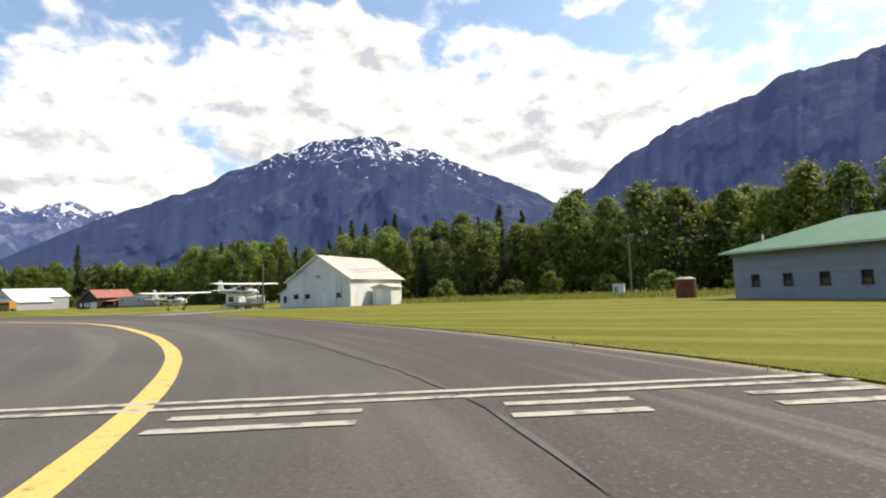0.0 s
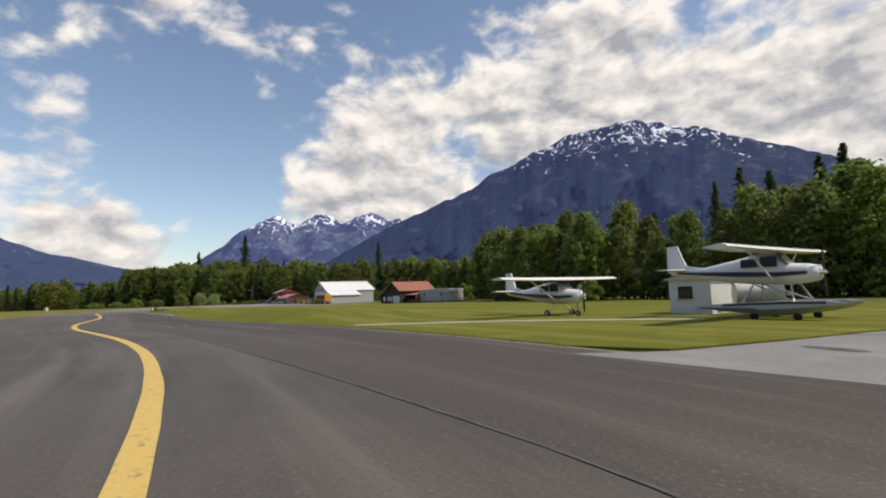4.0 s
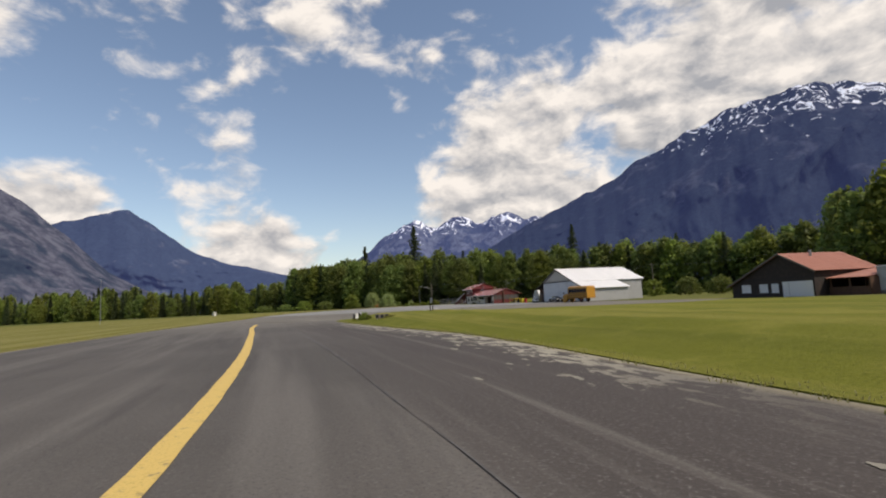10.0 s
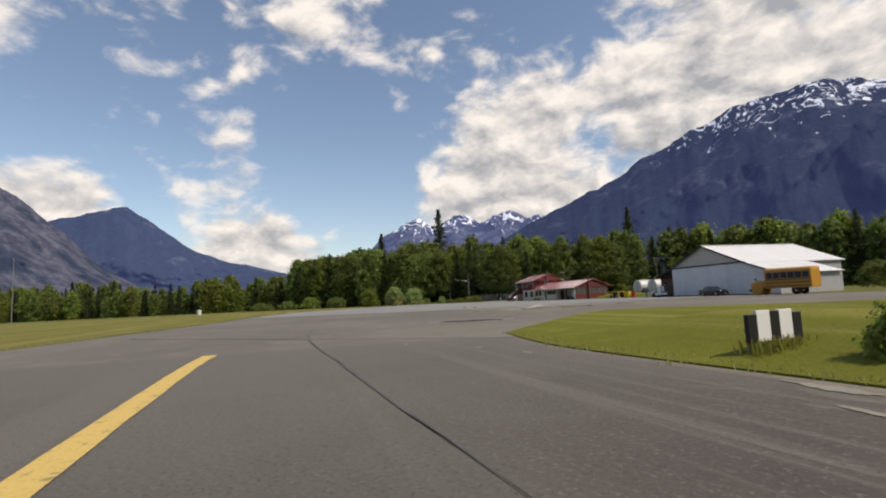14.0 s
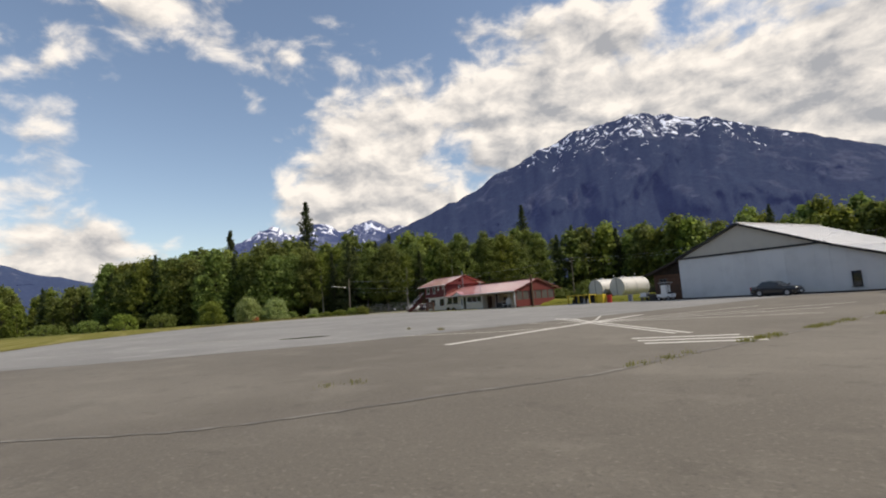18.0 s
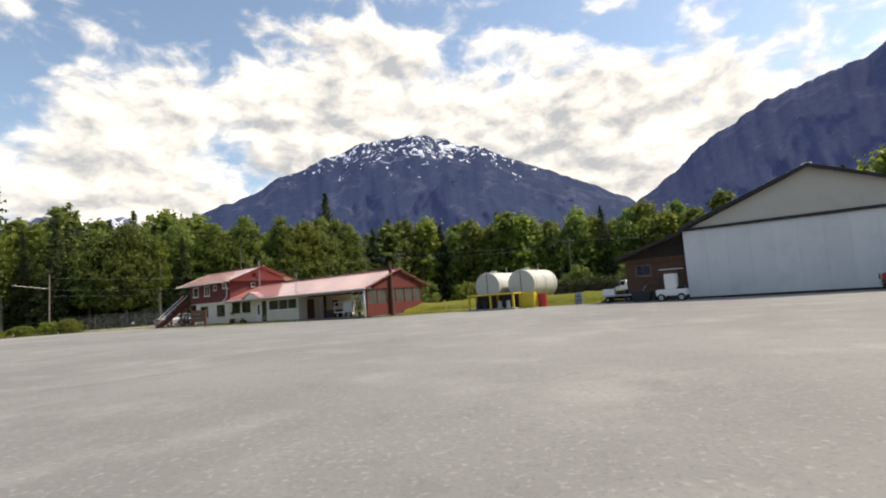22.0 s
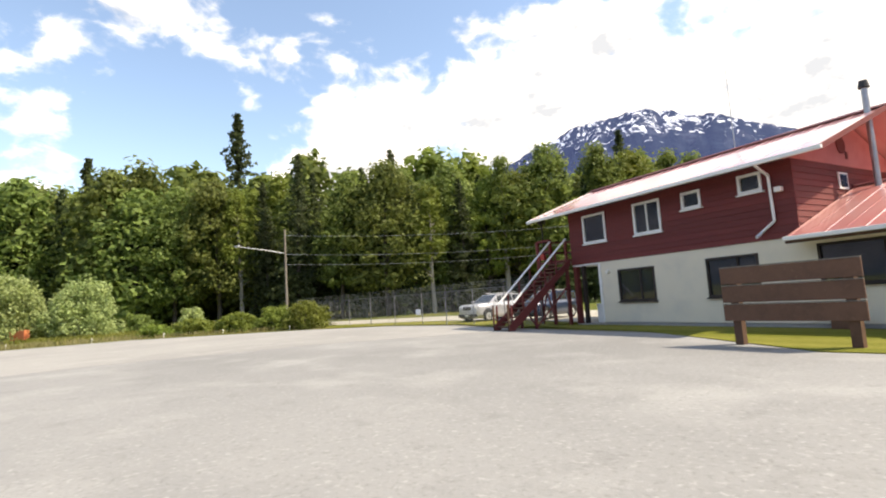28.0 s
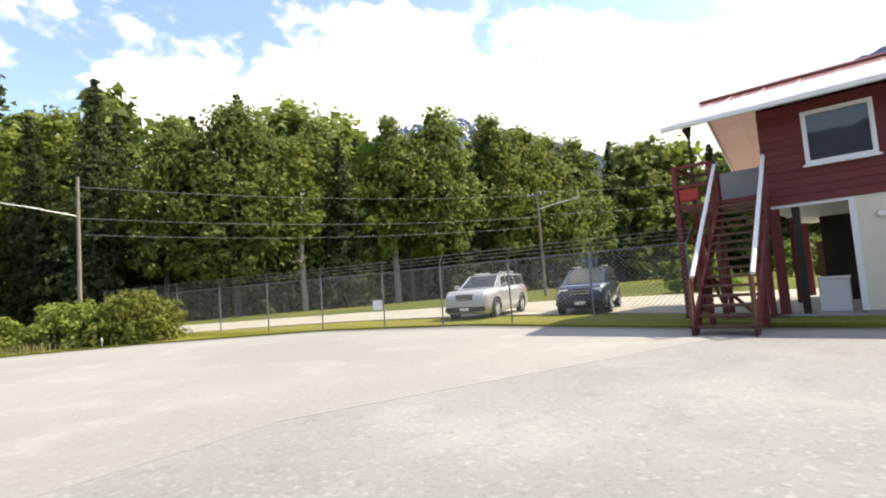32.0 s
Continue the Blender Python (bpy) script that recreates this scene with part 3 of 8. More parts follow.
APRON_EDGE = [(-143.0, 100.0), (-156.5, 96.6), (-176.5, 108.6), (-200, 123), (-224, 143), (-243, 168), (-249, 192), (-243.5, 203.4), (-231, 208.6), (-224.5, 209.4), (-219, 207.6), (-213.5, 203.0), (-207.5, 199.2), (-197.5, 192.0), (-183.0, 183.2), (-174.0, 183.5), (-164.0, 180.0), (-160.0, 175.6), (-143.0, 165.6), (-128, 157), (-113.5, 147.5), (-108.5, 143.5), (-112.5, 132.0), (-124, 129.0), (-133, 124.0), (-140, 119.0), (-139, 110.0), (-136, 102.5)]
sheet("apron", APRON_EDGE, 0.009, APRON, "broad grey asphalt apron, cracked and patched", "apron", 0.05)
PALE_EDGE = [(-172.0, 131.0), (-166.4, 140.2), (-158.0, 153.5), (-150.5, 166.0), (-146.2, 167.2), (-160.0, 175.3), (-164.0, 179.6), (-174.0, 183.1), (-183.0, 182.8), (-197.5, 191.5), (-207.5, 198.7), (-213.5, 202.5), (-219, 207.1), (-224.5, 208.9), (-231, 208.1), (-243, 203), (-248.3, 192), (-242.4, 168.6), (-223.5, 143.6), (-200.5, 124.5), (-190, 118.5), (-180, 124.0)]
sheet("apron_new_paving", PALE_EDGE, 0.0135, APRON_PALE, "pale blue-grey newer paving with a dark joint", "apron", 0.02)
sheet("apron_sandy_strip", [(-226.5, 184.5), (-224.4, 188.4), (-223.9, 190.7), (-222.4, 192.9), (-221.0, 194.9), (-220.1, 196.6), (-218.5, 197.8), (-216.0, 199.6), (-212.6, 202.3), (-214.5, 203.0), (-219, 206.6), (-224.5, 208.4), (-231, 207.6), (-242.4, 202.6), (-247.6, 192), (-243.5, 178.5), (-234, 180.5)], 0.0175, APRON_SAND, "pale sandy paving along the apron's rim", "apron", 0.01)
sheet("drive", [(-26.0, 49.0), (-32.0, 52.0), (-29.6, 53.2), (-27.0, 56.4), (-24.0, 60.4), (-19.6, 66.2), (-14.0, 68.6), (-12.6, 65.4), (-18.0, 62.4), (-21.6, 58.0), (-24.4, 53.6)], 0.012, APRON_PALE, "pale paved drive leading across the grass to a hangar", "drive", 0.04)
sheet("gravel_road", [(-254, 206), (-239, 214.2), (-226, 214.8), (-219.5, 212.8), (-214.5, 209.4), (-209, 203.6), (-201, 214), (-214, 221.5), (-228, 223.5), (-244, 222.5), (-262, 214)], 0.006, GRAVEL, "pale gravel road behind the fence", "road", 0.03)

ribbon("taxiway_centreline", CENTRE, 0.36, 0.016, YELLOW, "worn yellow taxiway centreline", "road marking", 0.012)
SEAM = spline([(4.5, -20), (3.4, -5), (2.0, 4.4), (0.6, 8.4), (-2.2, 13.6), (-5.0, 18.0), (-9.9, 25.2), (-16.6, 33.2), (-24.0, 39.6), (-31.5, 44.8), (-48.0, 52.6), (-62.3, 58.2), (-72.0, 63.0), (-83.0, 68.9), (-92.4, 73.9), (-106.0, 80.8), (-121.4, 88.2), (-131.0, 92.8), (-145.0, 99.6), (-152.0, 104.0)])
ribbon("asphalt_seam", SEAM, 0.055, 0.0165, TAR, "dark sealed seam along the taxiway", "pavement joint", 0.045)


def offset_to(line, p, n):
    """How far along n from p a plan line lies."""
    best = None
    d = Vector((-n.y, n.x))
    for a, b in zip(line, line[1:]):
        u, v = (a - p).dot(d), (b - p).dot(d)
        if u * v <= 0 and u != v:
            q = a + (b - a) * (u / (u - v))
            w = (q - p).dot(n)
            if 0 < w < 30 and (best is None or w < best):
                best = w
    return best


# the running surface, with its own along and across measure for the wheel streaks
COLS = 14
tv, tf, tuv, trim, tseam = [], [], [], [], []
along, last_r, last_l, last_s = 0.0, 9.0, 10.0, 3.5
for i, p in enumerate(CENTRE):
    if i:
        along += (p - CENTRE[i - 1]).length
    d = (CENTRE[min(i + 1, len(CENTRE) - 1)] - CENTRE[max(i - 1, 0)]).normalized()
    n = Vector((d.y, -d.x))
    last_r = offset_to(RIGHT, p, n) or last_r
    last_l = offset_to(LEFT, p, -n) or last_l
    last_s = offset_to(SEAM, p, n) or last_s
    for c in range(COLS + 1):
        w = -last_l + (last_l + last_r) * c / COLS
        q = p + n * w
        tv.append((q.x, q.y, 0.004))
        tuv.append((w, along))
        trim.append((last_r - w, w + last_l))
        tseam.append((w - last_s, 0.0))
    if i:
        for c in range(COLS):
            k = i * (COLS + 1) + c
            tf.append((k - COLS - 1, k - COLS, k + 1, k))
surface = raw("taxiway_surface", tv, tf, RUNNING)
tagged(surface, "dark grey asphalt with pale wheel streaks and a worn right edge", "taxiway", kind="structure")
layer = surface.data.uv_layers.new(name="lanes")
for lp in surface.data.loops:
    layer.data[lp.index].uv = tuv[lp.vertex_index]
rims = surface.data.uv_layers.new(name="rims")
for lp in surface.data.loops:
    rims.data[lp.index].uv = trim[lp.vertex_index]
seams = surface.data.uv_layers.new(name="seams")
for lp in surface.data.loops:
    seams.data[lp.index].uv = tseam[lp.vertex_index]

# ---------- mountains ----------
def forest_rock(name, forest, rock, snow_from, snow_to, rockiness, haze, snow_at=0.72):
    m = bpy.data.materials.new(name)
    m.use_nodes = True
    nt = m.node_tree
    b = nt.nodes["Principled BSDF"]
    tc = nt.nodes.new("ShaderNodeTexCoord")
    vec = tc.outputs["Object"]
    sp = nt.nodes.new("ShaderNodeSeparateXYZ")
    nt.links.new(vec, sp.inputs[0])
    def drawn(kx, kz):
        mp = nt.nodes.new("ShaderNodeMapping")
        mp.inputs["Scale"].default_value = (kx, kx, kz)
        nt.links.new(vec, mp.inputs[0])
        return mp.outputs[0]

    patch = noise_node(nt, drawn(1, 0.45), 0.006, 9.0, 0.65, 0.4)
    fine = noise_node(nt, vec, 0.045, 7.0, 0.75)
    col = mix_node(nt, ramp_node(nt, fine, 0.32, 0.68), tuple(c * 0.85 for c in forest), tuple(c * 1.4 for c in forest))
    # lighter avalanche tracks and brush between the darker spruce ribs
    track = noise_node(nt, drawn(1, 0.4), 0.007, 8.0, 0.68, 1.4)
    col = mix_node(nt, math_node(nt, "MULTIPLY", ramp_node(nt, track, 0.48, 0.70), 0.45), col, tuple(c * 1.9 for c in forest))
    hz = math_node(nt, "ADD", sp.outputs[2], math_node(nt, "MULTIPLY", math_node(nt, "SUBTRACT", patch, 0.5), 420.0))
    bare = math_node(nt, "ADD", math_node(nt, "MULTIPLY", ramp_node(nt, hz, snow_from * 0.62, snow_from * 1.05), 0.10), patch)
    col = mix_node(nt, math_node(nt, "MULTIPLY", ramp_node(nt, bare, 0.62 - 0.2 * rockiness, 0.70 - 0.15 * rockiness), 0.6 + 0.4 * rockiness), col, mix_node(nt, ramp_node(nt, noise_node(nt, vec, 0.02, 8.0, 0.75), 0.35, 0.65), tuple(c * 0.45 for c in rock), tuple(c * 1.5 for c in rock)))
    gully = noise_node(nt, drawn(1, 0.22), 0.013, 7.0, 0.66, 1.8)
    up = ramp_node(nt, hz, snow_from, snow_to)
    snow = math_node(nt, "MULTIPLY", ramp_node(nt, math_node(nt, "ADD", gully, math_node(nt, "MULTIPLY", up, 0.17)), snow_at, snow_at + 0.05), ramp_node(nt, hz, snow_from * 0.7, snow_from))
    col = mix_node(nt, snow, col, (0.80, 0.84, 0.92))
    nt.links.new(col, b.inputs["Base Color"])
    b.inputs["Roughness"].default_value = 0.95
    b.inputs["Specular IOR Level"].default_value = 0.05
    # blue glow stands in for the haze of distance
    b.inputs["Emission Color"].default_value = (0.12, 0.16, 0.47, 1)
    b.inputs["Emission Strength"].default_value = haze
    bn = nt.nodes.new("ShaderNodeBump")
    bn.inputs["Strength"].default_value, bn.inputs["Distance"].default_value = 0.45, 22.0
    nt.links.new(fine, bn.inputs["Height"])
    nt.links.new(bn.outputs[0], b.inputs["Normal"])
    return m


def mountain(name, radius, depth, keys, mat, label, rough=0.05, seed=0.0):
    """A range that stands at a radius round the field. keys: bearing and height angle of its crest."""
    keys = sorted(keys)
    a0, a1 = keys[0][0], keys[-1][0]
    n, rows = int((a1 - a0) / 0.22) + 2, 34
    vs, fs = [], []
    for i in range(n):
        az = a0 + (a1 - a0) * i / (n - 1)
        el = float(np.interp(az, [k[0] for k in keys], [k[1] for k in keys]))
        crest = radius * math.tan(radians(el))
        crest *= 1 + rough * noise.fractal((az * 0.35, seed, 0), 1.0, 2.0, 5)
        for j in range(rows + 1):
            s = j / rows
            rr = radius - depth * (1 - s)
            rib = noise.fractal((az * 0.22 + seed + 0.9 * s + 0.5 * noise.noise((az * 0.12, s * 2.5, seed)), s * 2.4, seed), 0.9, 2.1, 7)
            h = crest * (s ** 1.15) * (1 + 0.28 * rib * (1 - s) * 4 * s) if s < 1 else crest
            rr += depth * 0.24 * rib * (1 - abs(2 * s - 1))
            x, y = -110 + rr * math.cos(radians(az)), 110 + rr * math.sin(radians(az))
            vs.append((x, y, max(h, -2.0) if j else -4.0))
    for i in range(n - 1):
        for j in range(rows):
            k = i * (rows + 1) + j
            fs.append((k, k + 1, k + rows + 2, k + rows + 1))
    ob = raw(name, vs, fs, mat, smooth=True)
    return tagged(ob, label, "mountain", kind="structure")


# bluish base colours and blue glow both put distance haze into the material
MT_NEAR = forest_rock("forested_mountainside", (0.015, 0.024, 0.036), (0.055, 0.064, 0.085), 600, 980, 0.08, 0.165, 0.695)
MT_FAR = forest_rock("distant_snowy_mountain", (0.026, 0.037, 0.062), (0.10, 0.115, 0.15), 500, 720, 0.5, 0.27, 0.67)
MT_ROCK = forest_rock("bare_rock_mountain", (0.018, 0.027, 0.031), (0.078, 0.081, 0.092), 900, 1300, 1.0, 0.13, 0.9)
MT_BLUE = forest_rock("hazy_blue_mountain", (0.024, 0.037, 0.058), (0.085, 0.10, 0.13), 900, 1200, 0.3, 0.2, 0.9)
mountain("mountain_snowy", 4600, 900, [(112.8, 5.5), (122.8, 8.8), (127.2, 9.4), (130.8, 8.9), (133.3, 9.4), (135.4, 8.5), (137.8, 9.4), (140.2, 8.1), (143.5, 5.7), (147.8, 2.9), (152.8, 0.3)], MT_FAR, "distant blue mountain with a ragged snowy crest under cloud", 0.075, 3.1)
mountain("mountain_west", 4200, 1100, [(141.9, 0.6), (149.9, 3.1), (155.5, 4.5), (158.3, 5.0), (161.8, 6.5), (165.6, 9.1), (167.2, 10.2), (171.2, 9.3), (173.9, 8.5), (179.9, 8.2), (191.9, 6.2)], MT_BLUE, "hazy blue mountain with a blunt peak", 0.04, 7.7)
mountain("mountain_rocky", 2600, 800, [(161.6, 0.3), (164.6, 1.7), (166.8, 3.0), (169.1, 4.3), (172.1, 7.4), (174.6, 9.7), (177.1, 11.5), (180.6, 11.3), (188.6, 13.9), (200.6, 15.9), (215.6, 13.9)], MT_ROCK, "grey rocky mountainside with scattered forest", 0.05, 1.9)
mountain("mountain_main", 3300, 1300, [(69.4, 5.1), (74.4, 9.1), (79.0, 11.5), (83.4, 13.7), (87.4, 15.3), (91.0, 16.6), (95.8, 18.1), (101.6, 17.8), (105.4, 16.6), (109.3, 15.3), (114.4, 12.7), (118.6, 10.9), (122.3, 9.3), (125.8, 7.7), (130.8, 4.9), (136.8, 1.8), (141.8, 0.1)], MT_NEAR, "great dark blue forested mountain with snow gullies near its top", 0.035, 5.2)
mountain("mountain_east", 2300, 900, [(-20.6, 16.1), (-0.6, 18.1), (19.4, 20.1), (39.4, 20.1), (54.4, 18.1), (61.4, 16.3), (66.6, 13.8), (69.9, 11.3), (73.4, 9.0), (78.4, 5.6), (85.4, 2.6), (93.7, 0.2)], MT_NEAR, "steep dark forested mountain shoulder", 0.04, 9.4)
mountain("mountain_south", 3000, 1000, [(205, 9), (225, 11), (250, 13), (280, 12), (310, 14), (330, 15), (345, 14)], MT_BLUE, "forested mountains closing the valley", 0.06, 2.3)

# ---------- trees ----------
def leaf_quads(rnd, vs, fs, centre, spread, count, size, flat=0.0):
    """Small bent leaf faces scattered round a place."""
    for _ in range(count):
        while True:
            d = Vector((rnd.uniform(-1, 1), rnd.uniform(-1, 1), rnd.uniform(-1, 1)))
            if d.length < 1:
                break
        p = centre + Vector((d.x * spread, d.y * spread, d.z * spread * (1 - flat)))
        n = (d + Vector((rnd.uniform(-1, 1), rnd.uniform(-1, 1), rnd.uniform(-0.4, 1.2))) * 0.8).normalized()
        a = n.orthogonal().normalized()
        a.rotate(Matrix.Rotation(rnd.uniform(0, 6.28), 3, n))
        b = n.cross(a)
        s = size * rnd.uniform(0.6, 1.3)
        k = len(vs)
        vs += [tuple(p - a * s), tuple(p + a * s * 0.6 + b * s * 0.75 + n * s * 0.15), tuple(p + a * s * 0.8 - b * s * 0.6)]
        fs.append((k, k + 1, k + 2))


def broadleaf(seed, height, width, leaf, label, clumps=200, per=36, size=0.27, low=0.05, bark=BARK):
    """A deciduous tree: tapered trunk, limbs, and a crown of many small leaf faces in uneven clumps."""
    rnd = random.Random(seed)
    t = thing("tree", Matrix(), label, "tree", "forest trees")
    bm = bmesh.new()
    top = Vector((rnd.uniform(-.4, .4), rnd.uniform(-.4, .4), height * 0.86))
    tube(bm, (0, 0, -0.2), (0.05, 0, height * 0.35), height * 0.017, height * 0.013, 9)
    tube(bm, (0.05, 0, height * 0.35), top, height * 0.013, height * 0.003, 8)
    tips = []
    for i in range(16):
        z = height * rnd.uniform(0.18, 0.8)
        a = rnd.uniform(0, 6.28)
        reach = width * (1 - abs(z / height - 0.45)) * rnd.uniform(0.45, 0.85)
        p = Vector((top.x * z / height, top.y * z / height, z))
        q = p + Vector((math.cos(a) * reach, math.sin(a) * reach, reach * rnd.uniform(0.3, 0.9)))
        tube(bm, p, q, height * 0.006, height * 0.002, 5)
        tips.append(q)
    part("trunk", bm, bark, t)
    vs, fs = [], []
    for i in range(clumps):
        u = rnd.random()
        z = height * (low + (1 - low) * u)
        prof = math.sin(math.pi * min(1, (u * 0.84 + 0.15)) ** 0.85) ** 0.75 * rnd.uniform(0.7, 1.15)
        a = rnd.uniform(0, 6.28)
        r = width * prof * math.sqrt(rnd.uniform(0.25, 1.0)) * (1 + 0.3 * noise.noise((math.cos(a) * 1.4 + seed, math.sin(a) * 1.4, z * 0.22)))
        leaf_quads(rnd, vs, fs, Vector((math.cos(a) * r + top.x * u, math.sin(a) * r + top.y * u, z)), width * rnd.choice((0.1, 0.16, 0.24, 0.36, 0.5)) * rnd.uniform(0.8, 1.3), per, size * rnd.uniform(0.7, 1.2), 0.25)
    raw("crown", vs, fs, leaf, t)
    return t


def conifer(seed, height, width, leaf, label, tiers=30, per=20, size=0.34, bare=0.06):
    """A spruce or fir: straight trunk and drooping whorls of needled boughs."""
    rnd = random.Random(seed)
    t = thing("conifer", Matrix(), label, "conifer", "forest trees")
    part("trunk", rod((0, 0, -0.2), (0, 0, height * 0.98), height * 0.016, 0.03, 9), BARK, t)
    vs, fs = [], []
    for k in range(tiers):
        u = k / (tiers - 1)
        z = height * (bare + (1 - bare) * u)
        reach = width * (1 - u) ** 0.78 * rnd.uniform(0.75, 1.15) + 0.25
        for i in range(int(6 + 5 * (1 - u))):
            a = rnd.uniform(0, 6.28)
            ln = reach * rnd.uniform(0.55, 1.1)
            for s in range(3):
                f = (s + 0.7) / 3
                c = Vector((math.cos(a) * ln * f, math.sin(a) * ln * f, z - ln * f * 0.28 + rnd.uniform(-0.15, 0.15)))
                leaf_quads(rnd, vs, fs, c, 0.14 + ln * 0.18, max(4, int(per * (1 - u * 0.35) / 3)), size * (1.1 - 0.35 * u), 0.5)
    raw("crown", vs, fs, leaf, t)
    return t


BROAD = [broadleaf(11, 15.0, 3.3, LEAF, "tall leafy poplar in the forest edge"), broadleaf(12, 13.0, 3.9, LEAF, "broad green alder in the forest edge"), broadleaf(13, 14.0, 3.3, LEAF_LIGHT, "bright green birch in the forest edge"), broadleaf(14, 12.0, 3.6, LEAF, "dense green maple in the forest edge")]
FINE = [broadleaf(15, 15.0, 3.2, LEAF, "tall leafy poplar behind the fence", 230, 74, 0.185, 0.24), broadleaf(16, 14.0, 3.6, LEAF, "tall green alder behind the fence", 230, 74, 0.185, 0.2), broadleaf(17, 14.0, 3.0, LEAF_LIGHT, "yellow-green birch behind the fence", 190, 66, 0.18, 0.28)]
SLENDER = [broadleaf(18, 16.0, 1.9, LEAF_LIGHT, "slender pale-trunked birch with a high crown", 130, 60, 0.17, 0.42, PALE_BARK), broadleaf(19, 16.0, 2.1, LEAF, "slender pale-trunked aspen with a high crown", 130, 60, 0.17, 0.36, PALE_BARK)]
FAR = [broadleaf(31, 14.0, 3.3, LEAF, "leafy tree in the far forest", 130, 24, 0.42), broadleaf(32, 13.0, 3.6, LEAF_LIGHT, "bright leafy tree in the far forest", 130, 24, 0.42)]
CONES = [conifer(21, 18.0, 3.3, NEEDLE, "dark green spruce rising from the forest", 42, 16, 0.28), conifer(22, 16.0, 2.6, NEEDLE, "slim dark fir in the forest", 40, 16, 0.28)]
FINE_CONES = [conifer(23, 17.0, 3.3, NEEDLE, "dark spruce with drooping boughs behind the fence", 36, 32, 0.19, 0.06), conifer(24, 16.0, 2.9, NEEDLE, "dark hemlock with drooping boughs behind the fence", 34, 32, 0.19, 0.06)]


def plant(sources, rnd, x, y, h, base, z=-0.05, lean=0.0):
    src = rnd.choice(sources)
    s = h / base[src.name]
    m = Matrix.Translation((x, y, z)) @ Euler((rnd.uniform(-.03, .03), rnd.uniform(-.03, .03), rnd.uniform(0, 6.28))).to_matrix().to_4x4() @ Matrix.Diagonal((s * rnd.uniform(0.85, 1.15), s * rnd.uniform(0.85, 1.15), s, 1))
    ob = copy_thing(src, Matrix())
    ob.matrix_basis = m
    return ob


BASE = {}
for t, h in zip(BROAD + CONES + FINE + SLENDER + FAR + FINE_CONES, (15.0, 13.0, 14.0, 12.0, 18.0, 16.0, 15.0, 14.0, 14.0, 16.0, 16.0, 14.0, 13.0, 17.0, 16.0)):
    BASE[t.name] = h
rnd = random.Random(5)
# forest edges: a plan line, spacing, height from and to, share of conifers, rows, depth between rows
EDGES = [
    ([(-345, 207), (-300, 216), (-268, 226), (-249, 234)], 4.4, 18, 23, 0.3, 3, 6.0),
    ([(-249, 234), (-236, 240), (-222, 252), (-206, 268)], 3.6, 16, 22, 0.34, 3, 5.5),
    ([(-206, 268), (-190, 280), (-176, 276), (-160, 268)], 4.6, 17, 23, 0.25, 2, 7.0),
    ([(-160, 268), (-130, 262), (-104, 250)], 5.0, 15, 20, 0.2, 2, 7.0),
    ([(-104, 250), (-106, 215), (-97, 190), (-84, 180), (-58, 178)], 5.0, 16, 21, 0.35, 2, 7.0),
    ([(-80, 160), (-60, 132), (-44, 124), (-30, 120), (-13, 114)], 4.4, 11, 16, 0.2, 2, 6.0),
    ([(-30, 140), (-8, 128), (16, 120), (40, 110)], 5.5, 17, 21, 0.6, 1, 6.0),
    ([(-12, 112), (5, 103), (22, 98)], 4.4, 11, 15, 0.2, 2, 5.5),
    ([(22, 96), (34, 88), (50, 80), (66, 64), (76, 44)], 4.8, 13, 19, 0.15, 2, 6.0),
    ([(-560, 60), (-480, 105), (-420, 150), (-380, 188), (-345, 207)], 5.4, 10, 17, 0.45, 3, 8.0),
]
for line, gap, lo, hi, cone, rows, deep in EDGES:
    pts2 = spline(line, 12)
    for row in range(rows):
        walked, nxt = 0.0, rnd.uniform(0, gap)
        for a, b in zip(pts2, pts2[1:]):
            step = (b - a).length
            while nxt < walked + step:
                p = a + (b - a) * ((nxt - walked) / step)
                n = Vector(((b - a).y, -(b - a).x)).normalized() * -1
                q = p + n * row * deep + Vector((rnd.uniform(-1.2, 1.2), rnd.uniform(-1.5, 1.5)))
                h = rnd.uniform(lo, hi) * (1 + 0.06 * row)
                isc = rnd.random() < cone
                close = -272 < q.x < -203 and row < 2 and q.y > 205
                far_off = q.x < -345 or (q.y > 175 and q.x > -206) or row > 1
                plant((FINE_CONES if close else CONES) if isc else (SLENDER if rnd.random() < 0.35 else FINE) if close else FAR if far_off else BROAD, rnd, q.x, q.y, h * (1.04 if isc else 1.0), BASE)
                nxt += gap * rnd.uniform(0.75, 1.3)
            walked += step
# lone tall conifers above the forest
for x, y, h in ((-287.6, 250.3, 42.0), (-306.6, 231.1, 32.0), (-220.9, 298.1, 37.0), (-312, 228, 26.0), (-318, 232, 25.0), (-330, 236, 24.0), (-168, 290, 25.0)):
    plant(CONES, rnd, x, y, h, BASE)
for k, t in enumerate(BROAD + CONES + FINE + SLENDER + FAR + FINE_CONES):
    t.matrix_basis = Matrix.Translation((-440 - 7 * k, 240 - 3 * k, -0.05))

# ---------- building parts ----------
def plan(x, y, dx, dy, z=0.0):
    """A pose with its x axis along a plan direction."""
    return pose(x, y, z, 0, 0, math.degrees(math.atan2(dy, dx)))


